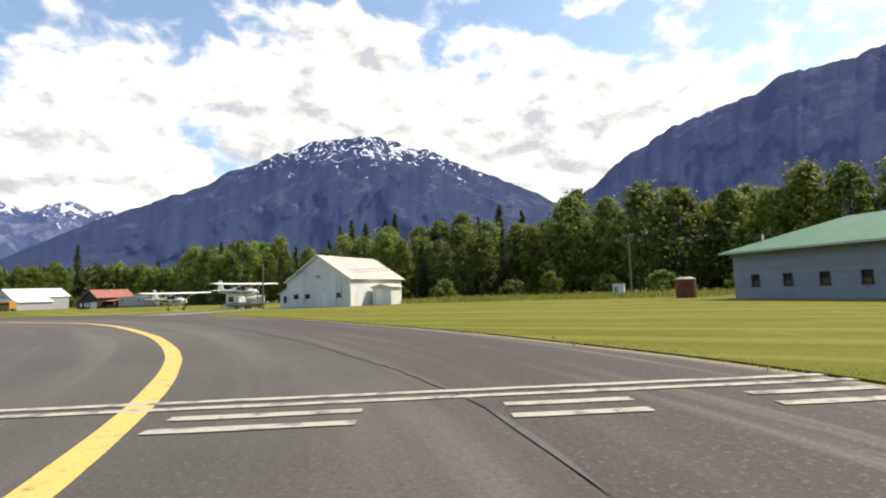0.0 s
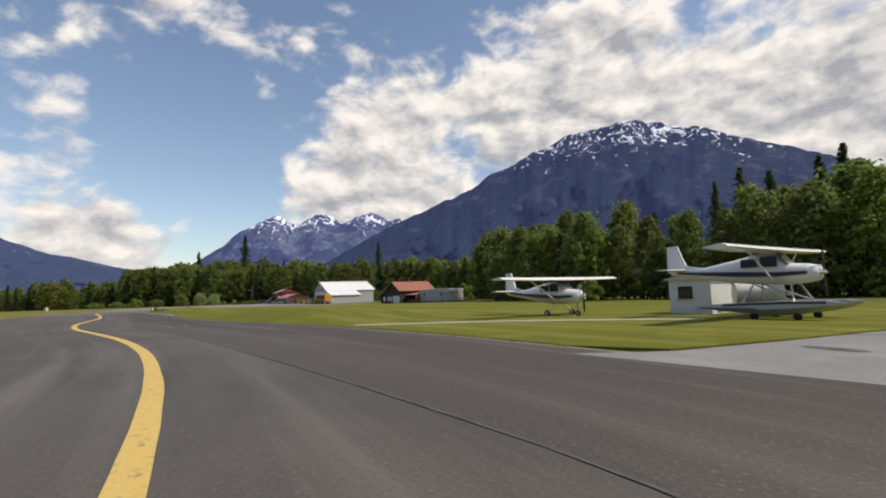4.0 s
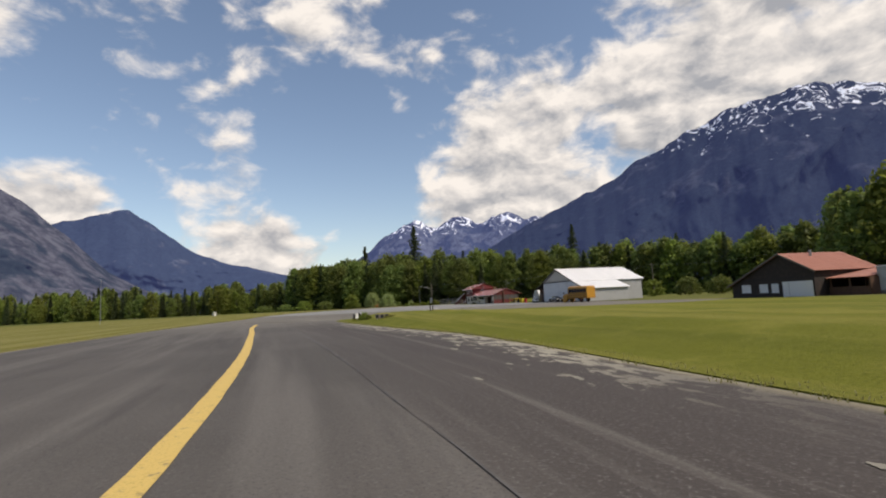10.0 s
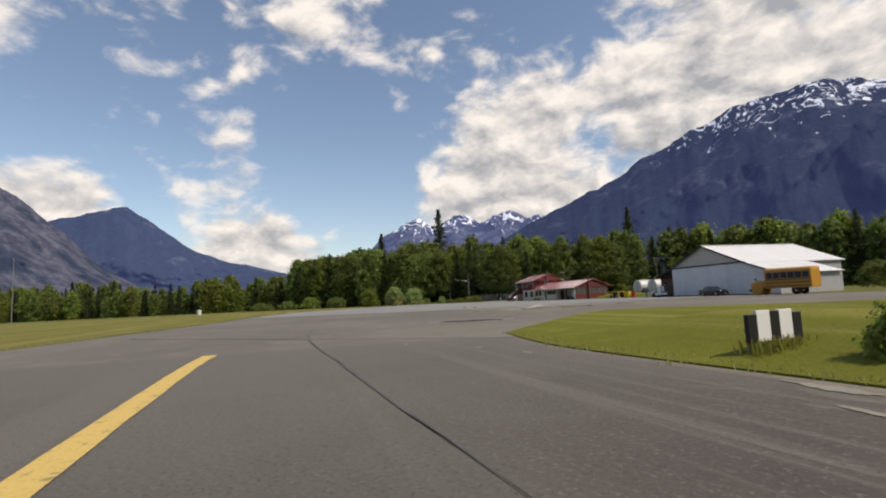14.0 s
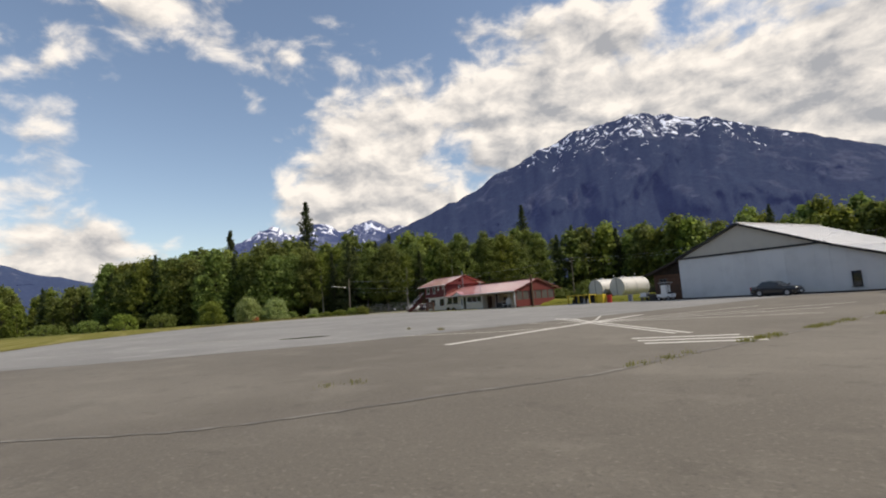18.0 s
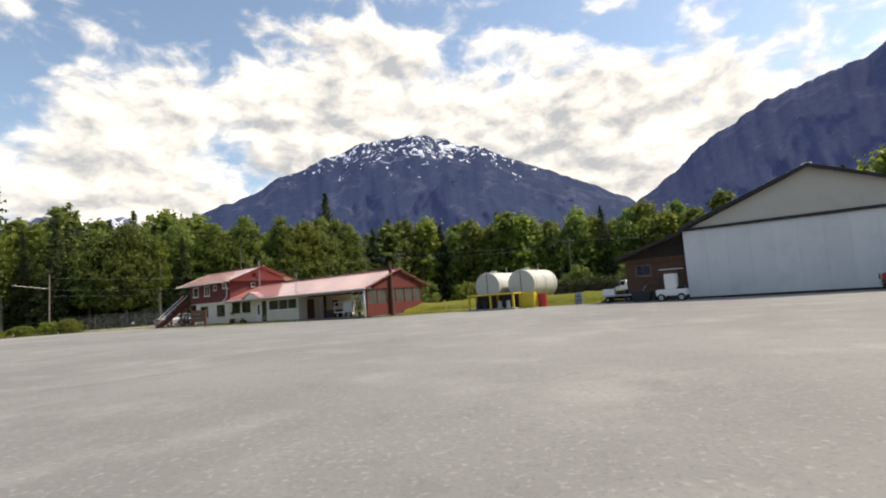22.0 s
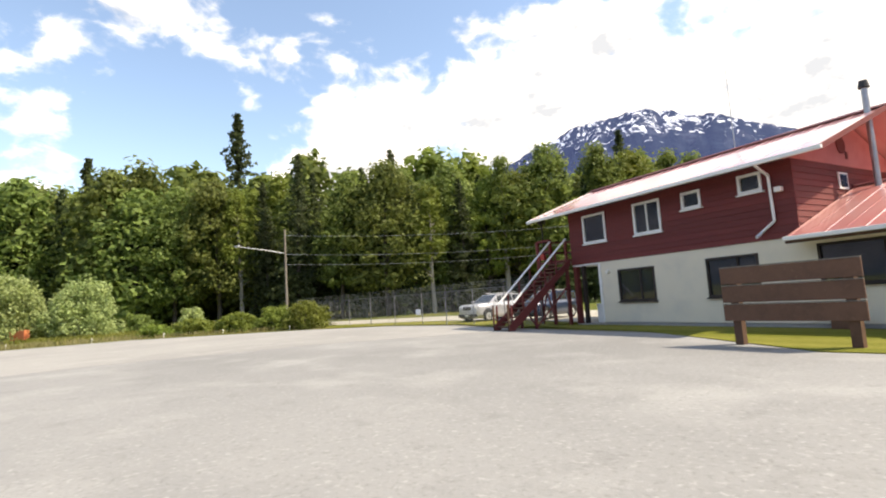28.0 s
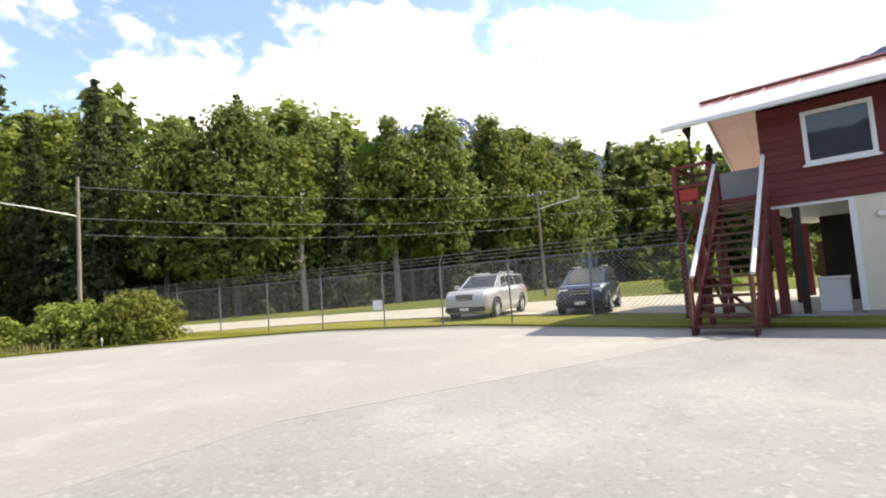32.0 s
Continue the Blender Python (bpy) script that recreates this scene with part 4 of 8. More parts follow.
def pierced(u0, u1, z0, z1, holes, y0, y1):
    """A wall along x with openings (x from, x to, z from, z to) that go right through it."""
    us = sorted({u0, u1, *(h[0] for h in holes), *(h[1] for h in holes)})
    bm = bmesh.new()
    for a, b in zip(us, us[1:]):
        mid = (a + b) / 2
        cut = sorted((h[2], h[3]) for h in holes if h[0] < mid < h[1])
        z = z0
        for c, d in cut:
            if c > z:
                bx(bm, a, b, y0, y1, z, c)
            z = d
        if z1 > z:
            bx(bm, a, b, y0, y1, z, z1)
    bmesh.ops.remove_doubles(bm, verts=bm.verts[:], dist=0.001)
    return bm


def window(parent, a, b, c, d, y, mat=WHITE_PAINT, bars=(), rail=(), trim=0.07, name="window", glass=GLASS, label=""):
    """A window in a wall that faces -y: frame, bars, sill and panes."""
    bm = bmesh.new()
    for q in ((a, b, c, c + trim), (a, b, d - trim, d), (a, a + trim, c + trim, d - trim), (b - trim, b, c + trim, d - trim)):
        bx(bm, q[0], q[1], y - 0.035, y + 0.09, q[2], q[3])
    w = part(name, bm, mat, parent, label)
    for f in bars:
        x = a + (b - a) * f
        part("glazing_bar", box(x - 0.025, x + 0.025, y - 0.02, y + 0.05, c + trim, d - trim), mat, w)
    for f in rail:
        z = c + (d - c) * f
        part("glazing_bar", box(a + trim, b - trim, y - 0.02, y + 0.05, z - 0.025, z + 0.025), mat, w)
    part("window_sill", box(a - 0.05, b + 0.05, y - 0.09, y + 0.05, c - 0.05, c), mat, w)
    edges = [a + trim] + [a + (b - a) * f for f in bars] + [b - trim]
    for p, q in zip(edges, edges[1:]):
        part("pane", box(p + 0.004, q - 0.004, y + 0.03, y + 0.045, c + trim, d - trim), glass, w)
    return w


def door(parent, a, b, c, d, y, mat, glazed=None, name="door"):
    t = part(name, box(a, b, y - 0.02, y + 0.03, c, d, 0.008), mat, parent)
    if glazed:
        part("pane", box(a + (b - a) * glazed[0], a + (b - a) * glazed[1], y - 0.028, y - 0.021, c + (d - c) * glazed[2], c + (d - c) * glazed[3]), GLASS, t)
    part("handle", rod((b - 0.1, y - 0.07, c + 1.0), (b - 0.02, y - 0.07, c + 1.0), 0.012, seg=6), CHROME, t)
    return t


def roofing(parent, mat, origin, step, slope, count, thick=0.045, rib=0.03, name="roof_panel"):
    """Ribbed metal roof sheets side by side: step goes from sheet to sheet, slope from eave to ridge."""
    o, s, p = Vector(origin), Vector(step), Vector(slope)
    n = s.cross(p).normalized()
    if n.z < 0:
        n = -n
    bm = bmesh.new()
    prof = [(0.0, 0.0), (0.0, rib), (0.06, rib), (0.08, 0.0), (0.48, 0.0), (0.5, rib * 0.5), (0.53, rib * 0.5), (0.55, 0.0), (0.997, 0.0)]
    a = [bm.verts.new(s * f + n * h) for f, h in prof] + [bm.verts.new(s * 0.997 - n * thick), bm.verts.new(-n * thick)]
    b = [bm.verts.new(v.co + p) for v in a]
    k = len(a)
    for i in range(k):
        bm.faces.new((a[i], a[(i + 1) % k], b[(i + 1) % k], b[i]))
    bm.faces.new(a[::-1])
    bm.faces.new(b)
    bmesh.ops.recalc_face_normals(bm, faces=bm.faces[:])
    first = part(name, bm, mat, parent)
    first.matrix_basis = Matrix.Translation(o)
    for i in range(1, count):
        shared(name, first, parent, Matrix.Translation(o + s * i))


def cladding(parent, mat, u0, u1, y, bottom, top, width=0.9, name="wall_panel", skip=()):
    """Upright wall sheets; bottom and top give heights at a place along the wall."""
    n = max(1, round((u1 - u0) / width))
    w = (u1 - u0) / n
    for i in range(n):
        a, b = u0 + i * w, u0 + (i + 1) * w
        if any(s[0] < (a + b) / 2 < s[1] for s in skip):
            continue
        bm = bmesh.new()
        g = 0.006
        pts = [(a + g, y), (a + g, y - 0.03), (a + 0.07, y - 0.03), (a + 0.09, y - 0.012), (b - g, y - 0.012), (b - g, y)]
        lo = [bm.verts.new((p, q, bottom(p))) for p, q in pts]
        hi = [bm.verts.new((p, q, top(p))) for p, q in pts]
        for j in range(len(pts)):
            bm.faces.new((lo[j], lo[(j + 1) % len(pts)], hi[(j + 1) % len(pts)], hi[j]))
        bm.faces.new(lo[::-1])
        bm.faces.new(hi)
        bmesh.ops.recalc_face_normals(bm, faces=bm.faces[:])
        part(name, bm, mat, parent)


def boards(parent, mat, u0, u1, z0, z1, y, high=0.2, holes=(), name="siding_board", turn=None):
    """Lapped horizontal boards with gaps at the openings."""
    n = round((z1 - z0) / high)
    h = (z1 - z0) / n
    for i in range(n):
        c, d = z0 + i * h, z0 + (i + 1) * h
        cuts = sorted((k[0], k[1]) for k in holes if k[2] < d - 0.02 and k[3] > c + 0.02)
        x, runs = u0, []
        for p, q in cuts:
            if p > x:
                runs.append((x, p))
            x = max(x, q)
        if x < u1:
            runs.append((x, u1))
        for p, q in runs:
            bm = bmesh.new()
            v = [bm.verts.new(k) for k in ((p, y, c), (q, y, c), (q, y, d), (p, y, d), (p, y - 0.034, c), (q, y - 0.034, c), (q, y - 0.012, d), (p, y - 0.012, d))]
            for f in ((4, 5, 6, 7), (0, 3, 2, 1), (0, 1, 5, 4), (3, 7, 6, 2), (1, 2, 6, 5), (0, 4, 7, 3)):
                bm.faces.new([v[j] for j in f])
            bmesh.ops.recalc_face_normals(bm, faces=bm.faces[:])
            ob = part(name, bm, mat, parent)
            if turn is not None:
                ob.matrix_basis = turn


U = (0.857, -0.515)

# ---------- white hangar by the apron ----------
hangar = thing("hangar", plan(-160.1, 176.7, *U), "white metal hangar with a long roof and black trim", "hangar")
part("wall", pierced(0, 15.0, 0, 4.5, [], 0.0, 0.12), WHITE_METAL, hangar)
part("wall", prism([(15.0, 0), (20.0, 0), (20.0, 2.8), (15.0, 4.45)], 0.02, 0.12), WHITE_METAL, hangar)
part("gable", prism([(0.0, 4.5), (15.0, 4.5), (7.2, 7.45)], 0.0, 0.12), CREAM_METAL, hangar, "cream sheet-metal gable")
cladding(hangar, WHITE_METAL, 0.0, 15.0, 0.0, lambda p: 0.12, lambda p: 4.5, 1.25)
cladding(hangar, WHITE_METAL, 15.0, 20.0, 0.0, lambda p: 0.12, lambda p: 4.45 - (p - 15) * 0.32, 1.25, skip=((16.4, 17.2),))
part("door_track", box(0.0, 14.9, -0.12, -0.032, 4.5, 4.68), BLACK, hangar, "black trim band over the hangar doors")
part("base_rail", box(0.0, 20.0, -0.06, -0.031, 0.0, 0.12), DARK_WOOD, hangar)
window(hangar, 16.45, 17.15, 0.45, 1.8, -0.03, BLACK, rail=(0.5,))
# side wall's shade is put into the grey colour, back walls alike
part("side_wall", box(19.88, 20.0, 0.12, 10.0, 0, 2.8), GREY_AND_SHADE_METAL, hangar)
part("side_wall", box(14.88, 15.0, 10.0, 17.0, 0, 4.5), GREY_AND_SHADE_METAL, hangar)
part("side_wall", box(0.0, 0.12, 0.12, 17.0, 0, 4.6), GREY_AND_SHADE_METAL, hangar)
part("back_wall", prism([(0.12, 0), (14.88, 0), (14.88, 4.5), (7.2, 7.4), (0.12, 4.6)], 16.88, 17.0), GREY_AND_SHADE_METAL, hangar)
part("back_wall", box(15.0, 19.88, 9.88, 10.0, 0, 2.8), GREY_AND_SHADE_METAL, hangar)
door(hangar, 17.6, 18.5, 0.0, 2.05, 10.03, GREY_AND_SHADE_METAL)
roofing(hangar, WHITE_ROOF, (15.3, -0.35, 4.42), (0, 0.9, 0), (-8.1, 0, 3.22), 20)
roofing(hangar, WHITE_ROOF, (-0.2, -0.35, 4.72), (0, 0.9, 0), (7.4, 0, 2.92), 20)
roofing(hangar, WHITE_ROOF, (20.4, -0.35, 2.72), (0, 0.9, 0), (-5.4, 0, 1.75), 12)
part("ridge_cap", box(6.95, 7.45, -0.36, 17.6, 7.63, 7.69, 0.01), WHITE_ROOF, hangar)
part("fascia", prism([(-0.2, 4.5), (-0.2, 4.74), (7.2, 7.66), (15.3, 4.44), (15.3, 4.2), (7.2, 7.42)], -0.39, -0.352), BLACK, hangar, "black fascia board")
part("fascia", prism([(15.3, 4.2), (15.3, 4.42), (20.4, 2.74), (20.4, 2.52)], -0.388, -0.352), BLACK, hangar, "black fascia board")
# brown lean-to on its side
leanto = thing("lean_to", plan(-160.1, 176.7, *U), "dark brown lean-to shed with a sloping roof against the hangar", "shed")
LW = [(-3.5, -2.45, 1.75, 2.55)]
part("wall", pierced(-4.2, -0.02, 0, 3.0, LW, 0.9, 1.02), BROWN_WOOD, leanto)
part("gable", prism([(-4.2, 3.0), (-0.02, 3.0), (-0.02, 4.55), (-4.2, 3.2)], 0.9, 1.02), DARK_WOOD, leanto)
part("side_wall", box(-4.2, -4.08, 1.02, 12, 0, 3.1), BROWN_WOOD, leanto)
boards(leanto, BROWN_WOOD, -4.2, -0.02, 0.1, 3.0, 0.9, 0.25, LW)
window(leanto, *LW[0], 0.88, GREY_WOOD, bars=(0.5,))
roofing(leanto, DARK_WOOD, (-4.6, -0.3, 3.12), (0, 0.9, 0), (4.55, 0, 1.45), 14)
part("fascia", prism([(-4.6, 2.9), (-4.6, 3.14), (-0.05, 4.6), (-0.05, 4.36)], -0.36, -0.3), DARK_WOOD, leanto)

# ---------- terminal: red two-storey house with a long low wing ----------
SMOKED = material("dull_dark_panel", (0.10, 0.095, 0.09), 0.35, spots=[((0.06, 0.055, 0.05), 1.2, 0.4, 0.7, 0.6)])
T_AT = plan(-210.2, 203.8, 0.84, -0.54)
terminal = thing("terminal", T_AT, "red and cream terminal house with a faded red metal roof", "terminal building")
low_holes = [(1.35, 3.1, 0.95, 2.25), (5.2, 6.95, 0.98, 2.3)]
part("lower_wall", pierced(0.35, 8.2, 0.12, 2.65, low_holes, 0.0, 0.15), CREAM, terminal, "cream stucco ground floor wall")
part("lower_wall", box(0.35, 0.5, 0.15, 7.6, 0.12, 2.65), CREAM, terminal, "cream stucco ground floor wall")
part("lower_wall", box(8.05, 8.2, 0.15, 7.6, 0.12, 2.65), CREAM, terminal)
part("lower_wall", box(0.5, 8.05, 7.45, 7.6, 0.12, 2.65), CREAM, terminal)
part("plinth", box(0.4, 21.0, 0.03, 7.55, 0.0, 0.12), CONCRETE, terminal)
part("trim", box(0.32, 0.44, -0.03, 0.14, 0.12, 2.62), WHITE_PAINT, terminal, "white corner trim")
up_holes = [(-0.35, 0.95, 3.5, 4.75), (2.4, 3.65, 3.5, 4.75), (4.55, 5.3, 4.1, 4.72), (6.6, 7.35, 4.2, 4.82)]
part("upper_wall", pierced(-1.2, 8.2, 2.65, 5.0, up_holes, 0.0, 0.15), RED_WOOD, terminal, "dark red timber upper wall")
part("upper_wall", box(-1.2, -1.05, 0.15, 7.6, 2.65, 5.0), RED_WOOD, terminal)
part("upper_wall", box(8.05, 8.2, 0.15, 7.6, 2.65, 5.0), RED_WOOD, terminal)
part("upper_wall", box(-1.05, 8.05, 7.45, 7.6, 2.65, 5.0), RED_WOOD, terminal)
part("soffit", box(-1.2, 0.35, 0.0, 7.6, 2.58, 2.65), WHITE_PAINT, terminal, "pale ceiling over the passage")
boards(terminal, RED_WOOD, -1.22, 8.22, 2.66, 4.98, 0.0, 0.19, up_holes)
ROT_E = Matrix.Translation((8.2, 0, 0)) @ Matrix.Rotation(math.pi / 2, 4, "Z")
boards(terminal, RED_WOOD, 0.0, 7.6, 2.66, 4.98, 0.0, 0.19, [(2.7, 3.3, 4.2, 4.75)], turn=ROT_E)
ROT_W = Matrix.Translation((-1.2, 7.6, 0)) @ Matrix.Rotation(-math.pi / 2, 4, "Z")
boards(terminal, RED_WOOD, 0.0, 7.6, 2.66, 4.98, 0.0, 0.19, (), turn=ROT_W)
for k in low_holes:
    window(terminal, *k, 0.0, DARK_WOOD, bars=(0.62,), label="dark framed ground floor window")
for i, k in enumerate(up_holes):
    window(terminal, *k, -0.03, WHITE_PAINT, bars=(0.5,) if i == 1 else (), trim=0.09, label="white framed upper window")
gw = part("window", box(8.235, 8.27, 2.7, 3.3, 4.2, 4.75), WHITE_PAINT, terminal)
part("pane", box(8.271, 8.28, 2.78, 3.22, 4.27, 4.68), GLASS, gw)


def gable_end(x0, x1, y0, ym, y1, z, zt):
    bm = bmesh.new()
    pts = [(y0, z), (y1, z), (ym, zt)]
    a = [bm.verts.new((x0, p, q)) for p, q in pts]
    b = [bm.verts.new((x1, p, q)) for p, q in pts]
    for i in range(3):
        bm.faces.new((a[i], a[(i + 1) % 3], b[(i + 1) % 3], b[i]))
    bm.faces.new(a[::-1])
    bm.faces.new(b)
    bmesh.ops.recalc_face_normals(bm, faces=bm.faces[:])
    return bm


# sunlight put into this gable's colour; the far gable keeps the dark red
part("gable", gable_end(8.05, 8.22, -0.1, 3.8, 7.7, 5.0, 6.55), SUNLIT_RED_WOOD, terminal, "red gable panel in a paler, sunlit tone")
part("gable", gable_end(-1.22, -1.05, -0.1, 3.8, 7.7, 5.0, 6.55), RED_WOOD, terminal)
logo = part("emblem", rod((8.225, 3.2, 5.7), (8.245, 3.2, 5.7), 0.3, seg=16), RED_WOOD, terminal, "round dark emblem on the gable")
part("emblem_bar", box(8.225, 8.24, 3.45, 3.6, 5.25, 5.5), RED_WOOD, terminal)
roofing(terminal, RED_ROOF, (-3.2, -0.75, 4.98), (0.9, 0, 0), (0, 4.55, 1.72), 14, rib=0.012)
roofing(terminal, RED_ROOF, (-3.2, 8.35, 4.98), (0.9, 0, 0), (0, -4.55, 1.72), 14, rib=0.012)
part("ridge_cap", box(-3.22, 9.42, 3.65, 3.95, 6.7, 6.76, 0.01), RED_ROOF, terminal)
part("gutter", box(-3.2, 9.4, -0.88, -0.76, 4.86, 4.98, 0.02), WHITE_PAINT, terminal, "white rain gutter")
part("downpipe", bent([(7.6, -0.8, 4.88), (7.6, -0.12, 4.6), (7.6, -0.08, 3.2), (7.2, -0.1, 2.9), (7.2, -0.4, 2.75)], 0.045), WHITE_PAINT, terminal, "white downpipe with a bend")
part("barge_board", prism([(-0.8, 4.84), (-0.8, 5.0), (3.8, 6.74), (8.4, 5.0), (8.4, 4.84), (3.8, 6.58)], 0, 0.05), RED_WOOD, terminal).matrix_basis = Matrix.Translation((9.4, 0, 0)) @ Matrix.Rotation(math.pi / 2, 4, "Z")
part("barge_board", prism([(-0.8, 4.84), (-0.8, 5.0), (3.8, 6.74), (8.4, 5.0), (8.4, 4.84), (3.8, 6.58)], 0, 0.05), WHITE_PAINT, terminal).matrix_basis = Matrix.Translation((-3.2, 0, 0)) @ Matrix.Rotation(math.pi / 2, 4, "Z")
flue = part("flue", rod((9.0, 3.4, 3.8), (9.0, 3.4, 7.35), 0.09, seg=12), GALVANISED, terminal, "tall metal stove flue")
part("cowl", rod((9.0, 3.4, 7.36), (9.0, 3.4, 7.6), 0.16, 0.12, 12), BLACK, flue)
part("antenna", rod((4.5, 3.8, 6.7), (4.5, 3.8, 10.2), 0.025, 0.012, 6), GALVANISED, terminal)
part("floodlight", box(7.75, 7.95, -0.22, -0.04, 4.05, 4.2, 0.02), WHITE_PAINT, terminal)
part("plinth", box(-1.2, 0.4, 0.0, 7.6, 0.0, 0.06), CONCRETE, terminal)
part("wall_lamp", rod((0.85, -0.12, 2.2), (0.85, 0.0, 2.2), 0.07, 0.09, 10), LAMP_GLASS, terminal)
# passage under the upper floor at its west end
for x, y in ((-1.1, 0.1), (-1.1, 3.8), (-1.1, 7.3)):
    part("post", box(x - 0.1, x + 0.1, y - 0.1, y + 0.1, 0, 2.58), RED_WOOD, terminal)
part("panel", box(-0.75, -0.6, 0.05, 0.2, 0.0, 2.58), DARK_WOOD, terminal)
# added panel, stands in for the passage's dark inside
part("store_wall", box(-0.5, 0.35, 4.6, 4.7, 0.06, 2.58), DARK_WOOD, terminal, "dark panel added to darken the passage")
part("notice_board", box(-0.8, -0.2, 6.8, 6.9, 0.7, 1.9), BROWN_WOOD, terminal)
# long low wing
wing_holes = [(8.6, 10.2, 1.2, 2.38), (10.7, 12.3, 1.2, 2.38), (13.45, 14.2, 0.12, 2.12), (14.45, 15.35, 0.12, 2.3), (15.75, 20.7, 1.2, 2.3)]
part("wing_wall", pierced(8.2, 21.0, 0.12, 2.6, wing_holes, 0.0, 0.15), CREAM, terminal, "cream wall of the low wing")
part("wing_wall", box(20.85, 21.0, 0.15, 7.6, 0.12, 2.6), CREAM, terminal, "cream wall inside the carport")
part("wing_wall", box(8.2, 20.85, 7.45, 7.6, 0.12, 2.6), CREAM, terminal)
window(terminal, *wing_holes[0], 0.0, DARK_WOOD)
window(terminal, *wing_holes[1], 0.0, DARK_WOOD)
window(terminal, *wing_holes[4], 0.0, WHITE_PAINT, bars=(0.36, 0.68), label="wide shop window in three panes")
door(terminal, 13.45, 14.2, 0.12, 2.12, 0.06, WHITE_PAINT, (0.25, 0.75, 0.35, 0.92))
door(terminal, 14.45, 15.35, 0.12, 2.3, 0.06, BLACK, (0.08, 0.92, 0.05, 0.95))
part("nameplate", box(12.42, 13.3, -0.03, 0.0, 0.7, 0.86), WHITE_PAINT, terminal)
part("bin", rod((9.0, -0.25, 0.1), (9.0, -0.25, 0.55), 0.16, 0.2, 10), BLACK, terminal)
roofing(terminal, RED_ROOF, (8.25, -0.85, 2.62), (0.9, 0, 0), (0, 4.65, 1.72), 26, rib=0.012)
roofing(terminal, RED_ROOF, (8.25, 8.45, 2.62), (0.9, 0, 0), (0, -4.65, 1.72), 26, rib=0.012)
part("ridge_cap", box(8.25, 31.66, 3.65, 3.95, 4.33, 4.39, 0.01), RED_ROOF, terminal)
part("gutter", box(8.2, 31.62, -0.98, -0.86, 2.5, 2.62, 0.02), WHITE_PAINT, terminal, "pale rain gutter")
part("fascia", box(8.2, 31.62, -0.85, -0.8, 2.42, 2.56), BROWN_WOOD, terminal)
part("soffit", box(8.2, 31.5, -0.8, 0.0, 2.5, 2.53), WHITE_PAINT, terminal)
part("downpipe", bent([(20.95, -0.9, 2.5), (20.95, -0.1, 2.2), (20.95, -0.07, 0.15)], 0.045), WHITE_PAINT, terminal)
part("porch_gable", prism([(12.4, 2.68), (15.5, 2.68), (13.95, 3.25)], -0.95, -0.1), WHITE_PAINT, terminal, "small white gable over the entrance")
roofing(terminal, RED_ROOF, (12.2, -1.1, 2.68), (0, 1.1, 0), (1.8, 0, 0.66), 1, rib=0.012)
roofing(terminal, RED_ROOF, (15.7, -1.1, 2.68), (0, 1.1, 0), (-1.8, 0, 0.66), 1, rib=0.012)
# carport
for x, y in ((23.6, 1.2), (25.9, 7.3), (31.1, -0.55), (31.1, 7.3)):
    part("post", box(x - 0.08, x + 0.08, y - 0.08, y + 0.08, 0, 2.5), WHITE_PAINT if y < 0 and x > 30 else DARK_WOOD, terminal)
part("beam", box(21.0, 31.2, 1.1, 1.28, 2.25, 2.5), DARK_WOOD, terminal)
part("lintel", box(21.0, 31.2, -0.64, -0.5, 2.36, 2.5), CREAM, terminal)
part("beam", box(21.0, 31.35, 7.2, 7.38, 2.3, 2.5), DARK_WOOD, terminal)
part("end_wall", box(31.2, 31.33, -0.45, 7.2, 0.1, 1.15), RED_WOOD, terminal, "low dark red end wall")
for i in range(7):
    y = -0.4 + i * 1.25
    part("stud", box(31.21, 31.32, y, y + 0.1, 1.15, 2.5), RED_WOOD, terminal)
    if i < 6:
        part("glazing_panel", box(31.25, 31.27, y + 0.1, y + 1.25, 1.15, 2.5), SMOKED, terminal)
part("gable", gable_end(31.2, 31.35, -0.7, 3.8, 8.3, 2.5, 4.25), RED_WOOD, terminal, "dark red end gable")
part("barge_board", prism([(-0.9, 2.44), (-0.9, 2.62), (3.8, 4.38), (8.5, 2.62), (8.5, 2.44), (3.8, 4.2)], 0, 0.06), RED_WOOD, terminal).matrix_basis = Matrix.Translation((31.6, 0, 0)) @ Matrix.Rotation(math.pi / 2, 4, "Z")
part("floor_slab", box(21.0, 31.35, 0.0, 7.6, 0.0, 0.05), CONCRETE, terminal)
for y0, y1, z0, z1, mt in ((1.0, 1.9, 0.05, 2.1, BROWN_WOOD), (2.6, 3.5, 0.05, 2.1, WHITE_PAINT), (4.4, 5.2, 1.2, 1.8, DARK_WOOD)):
    part("door" if z0 < 1 else "poster", box(21.01, 21.05, y0, y1, z0, z1), mt, terminal)
mast = part("mast", rod((20.9, -0.3, 2.7), (20.9, -0.3, 4.9), 0.02, seg=6), GALVANISED, terminal, "thin lattice mast on the roof edge")
part("mast_leg", rod((21.2, -0.3, 2.7), (21.2, -0.3, 4.9), 0.02, seg=6), GALVANISED, mast)
for i in range(8):
    part("rung", rod((20.9, -0.3, 2.85 + i * 0.26), (21.2, -0.3, 2.85 + i * 0.26), 0.012, seg=5), GALVANISED, mast)
for y in (1.2, 2.6):
    part("downlight", rod((-0.3, y, 2.57), (-0.3, y, 2.595), 0.08, seg=12), LAMP_GLASS, terminal, "small round ceiling lamp in the passage")

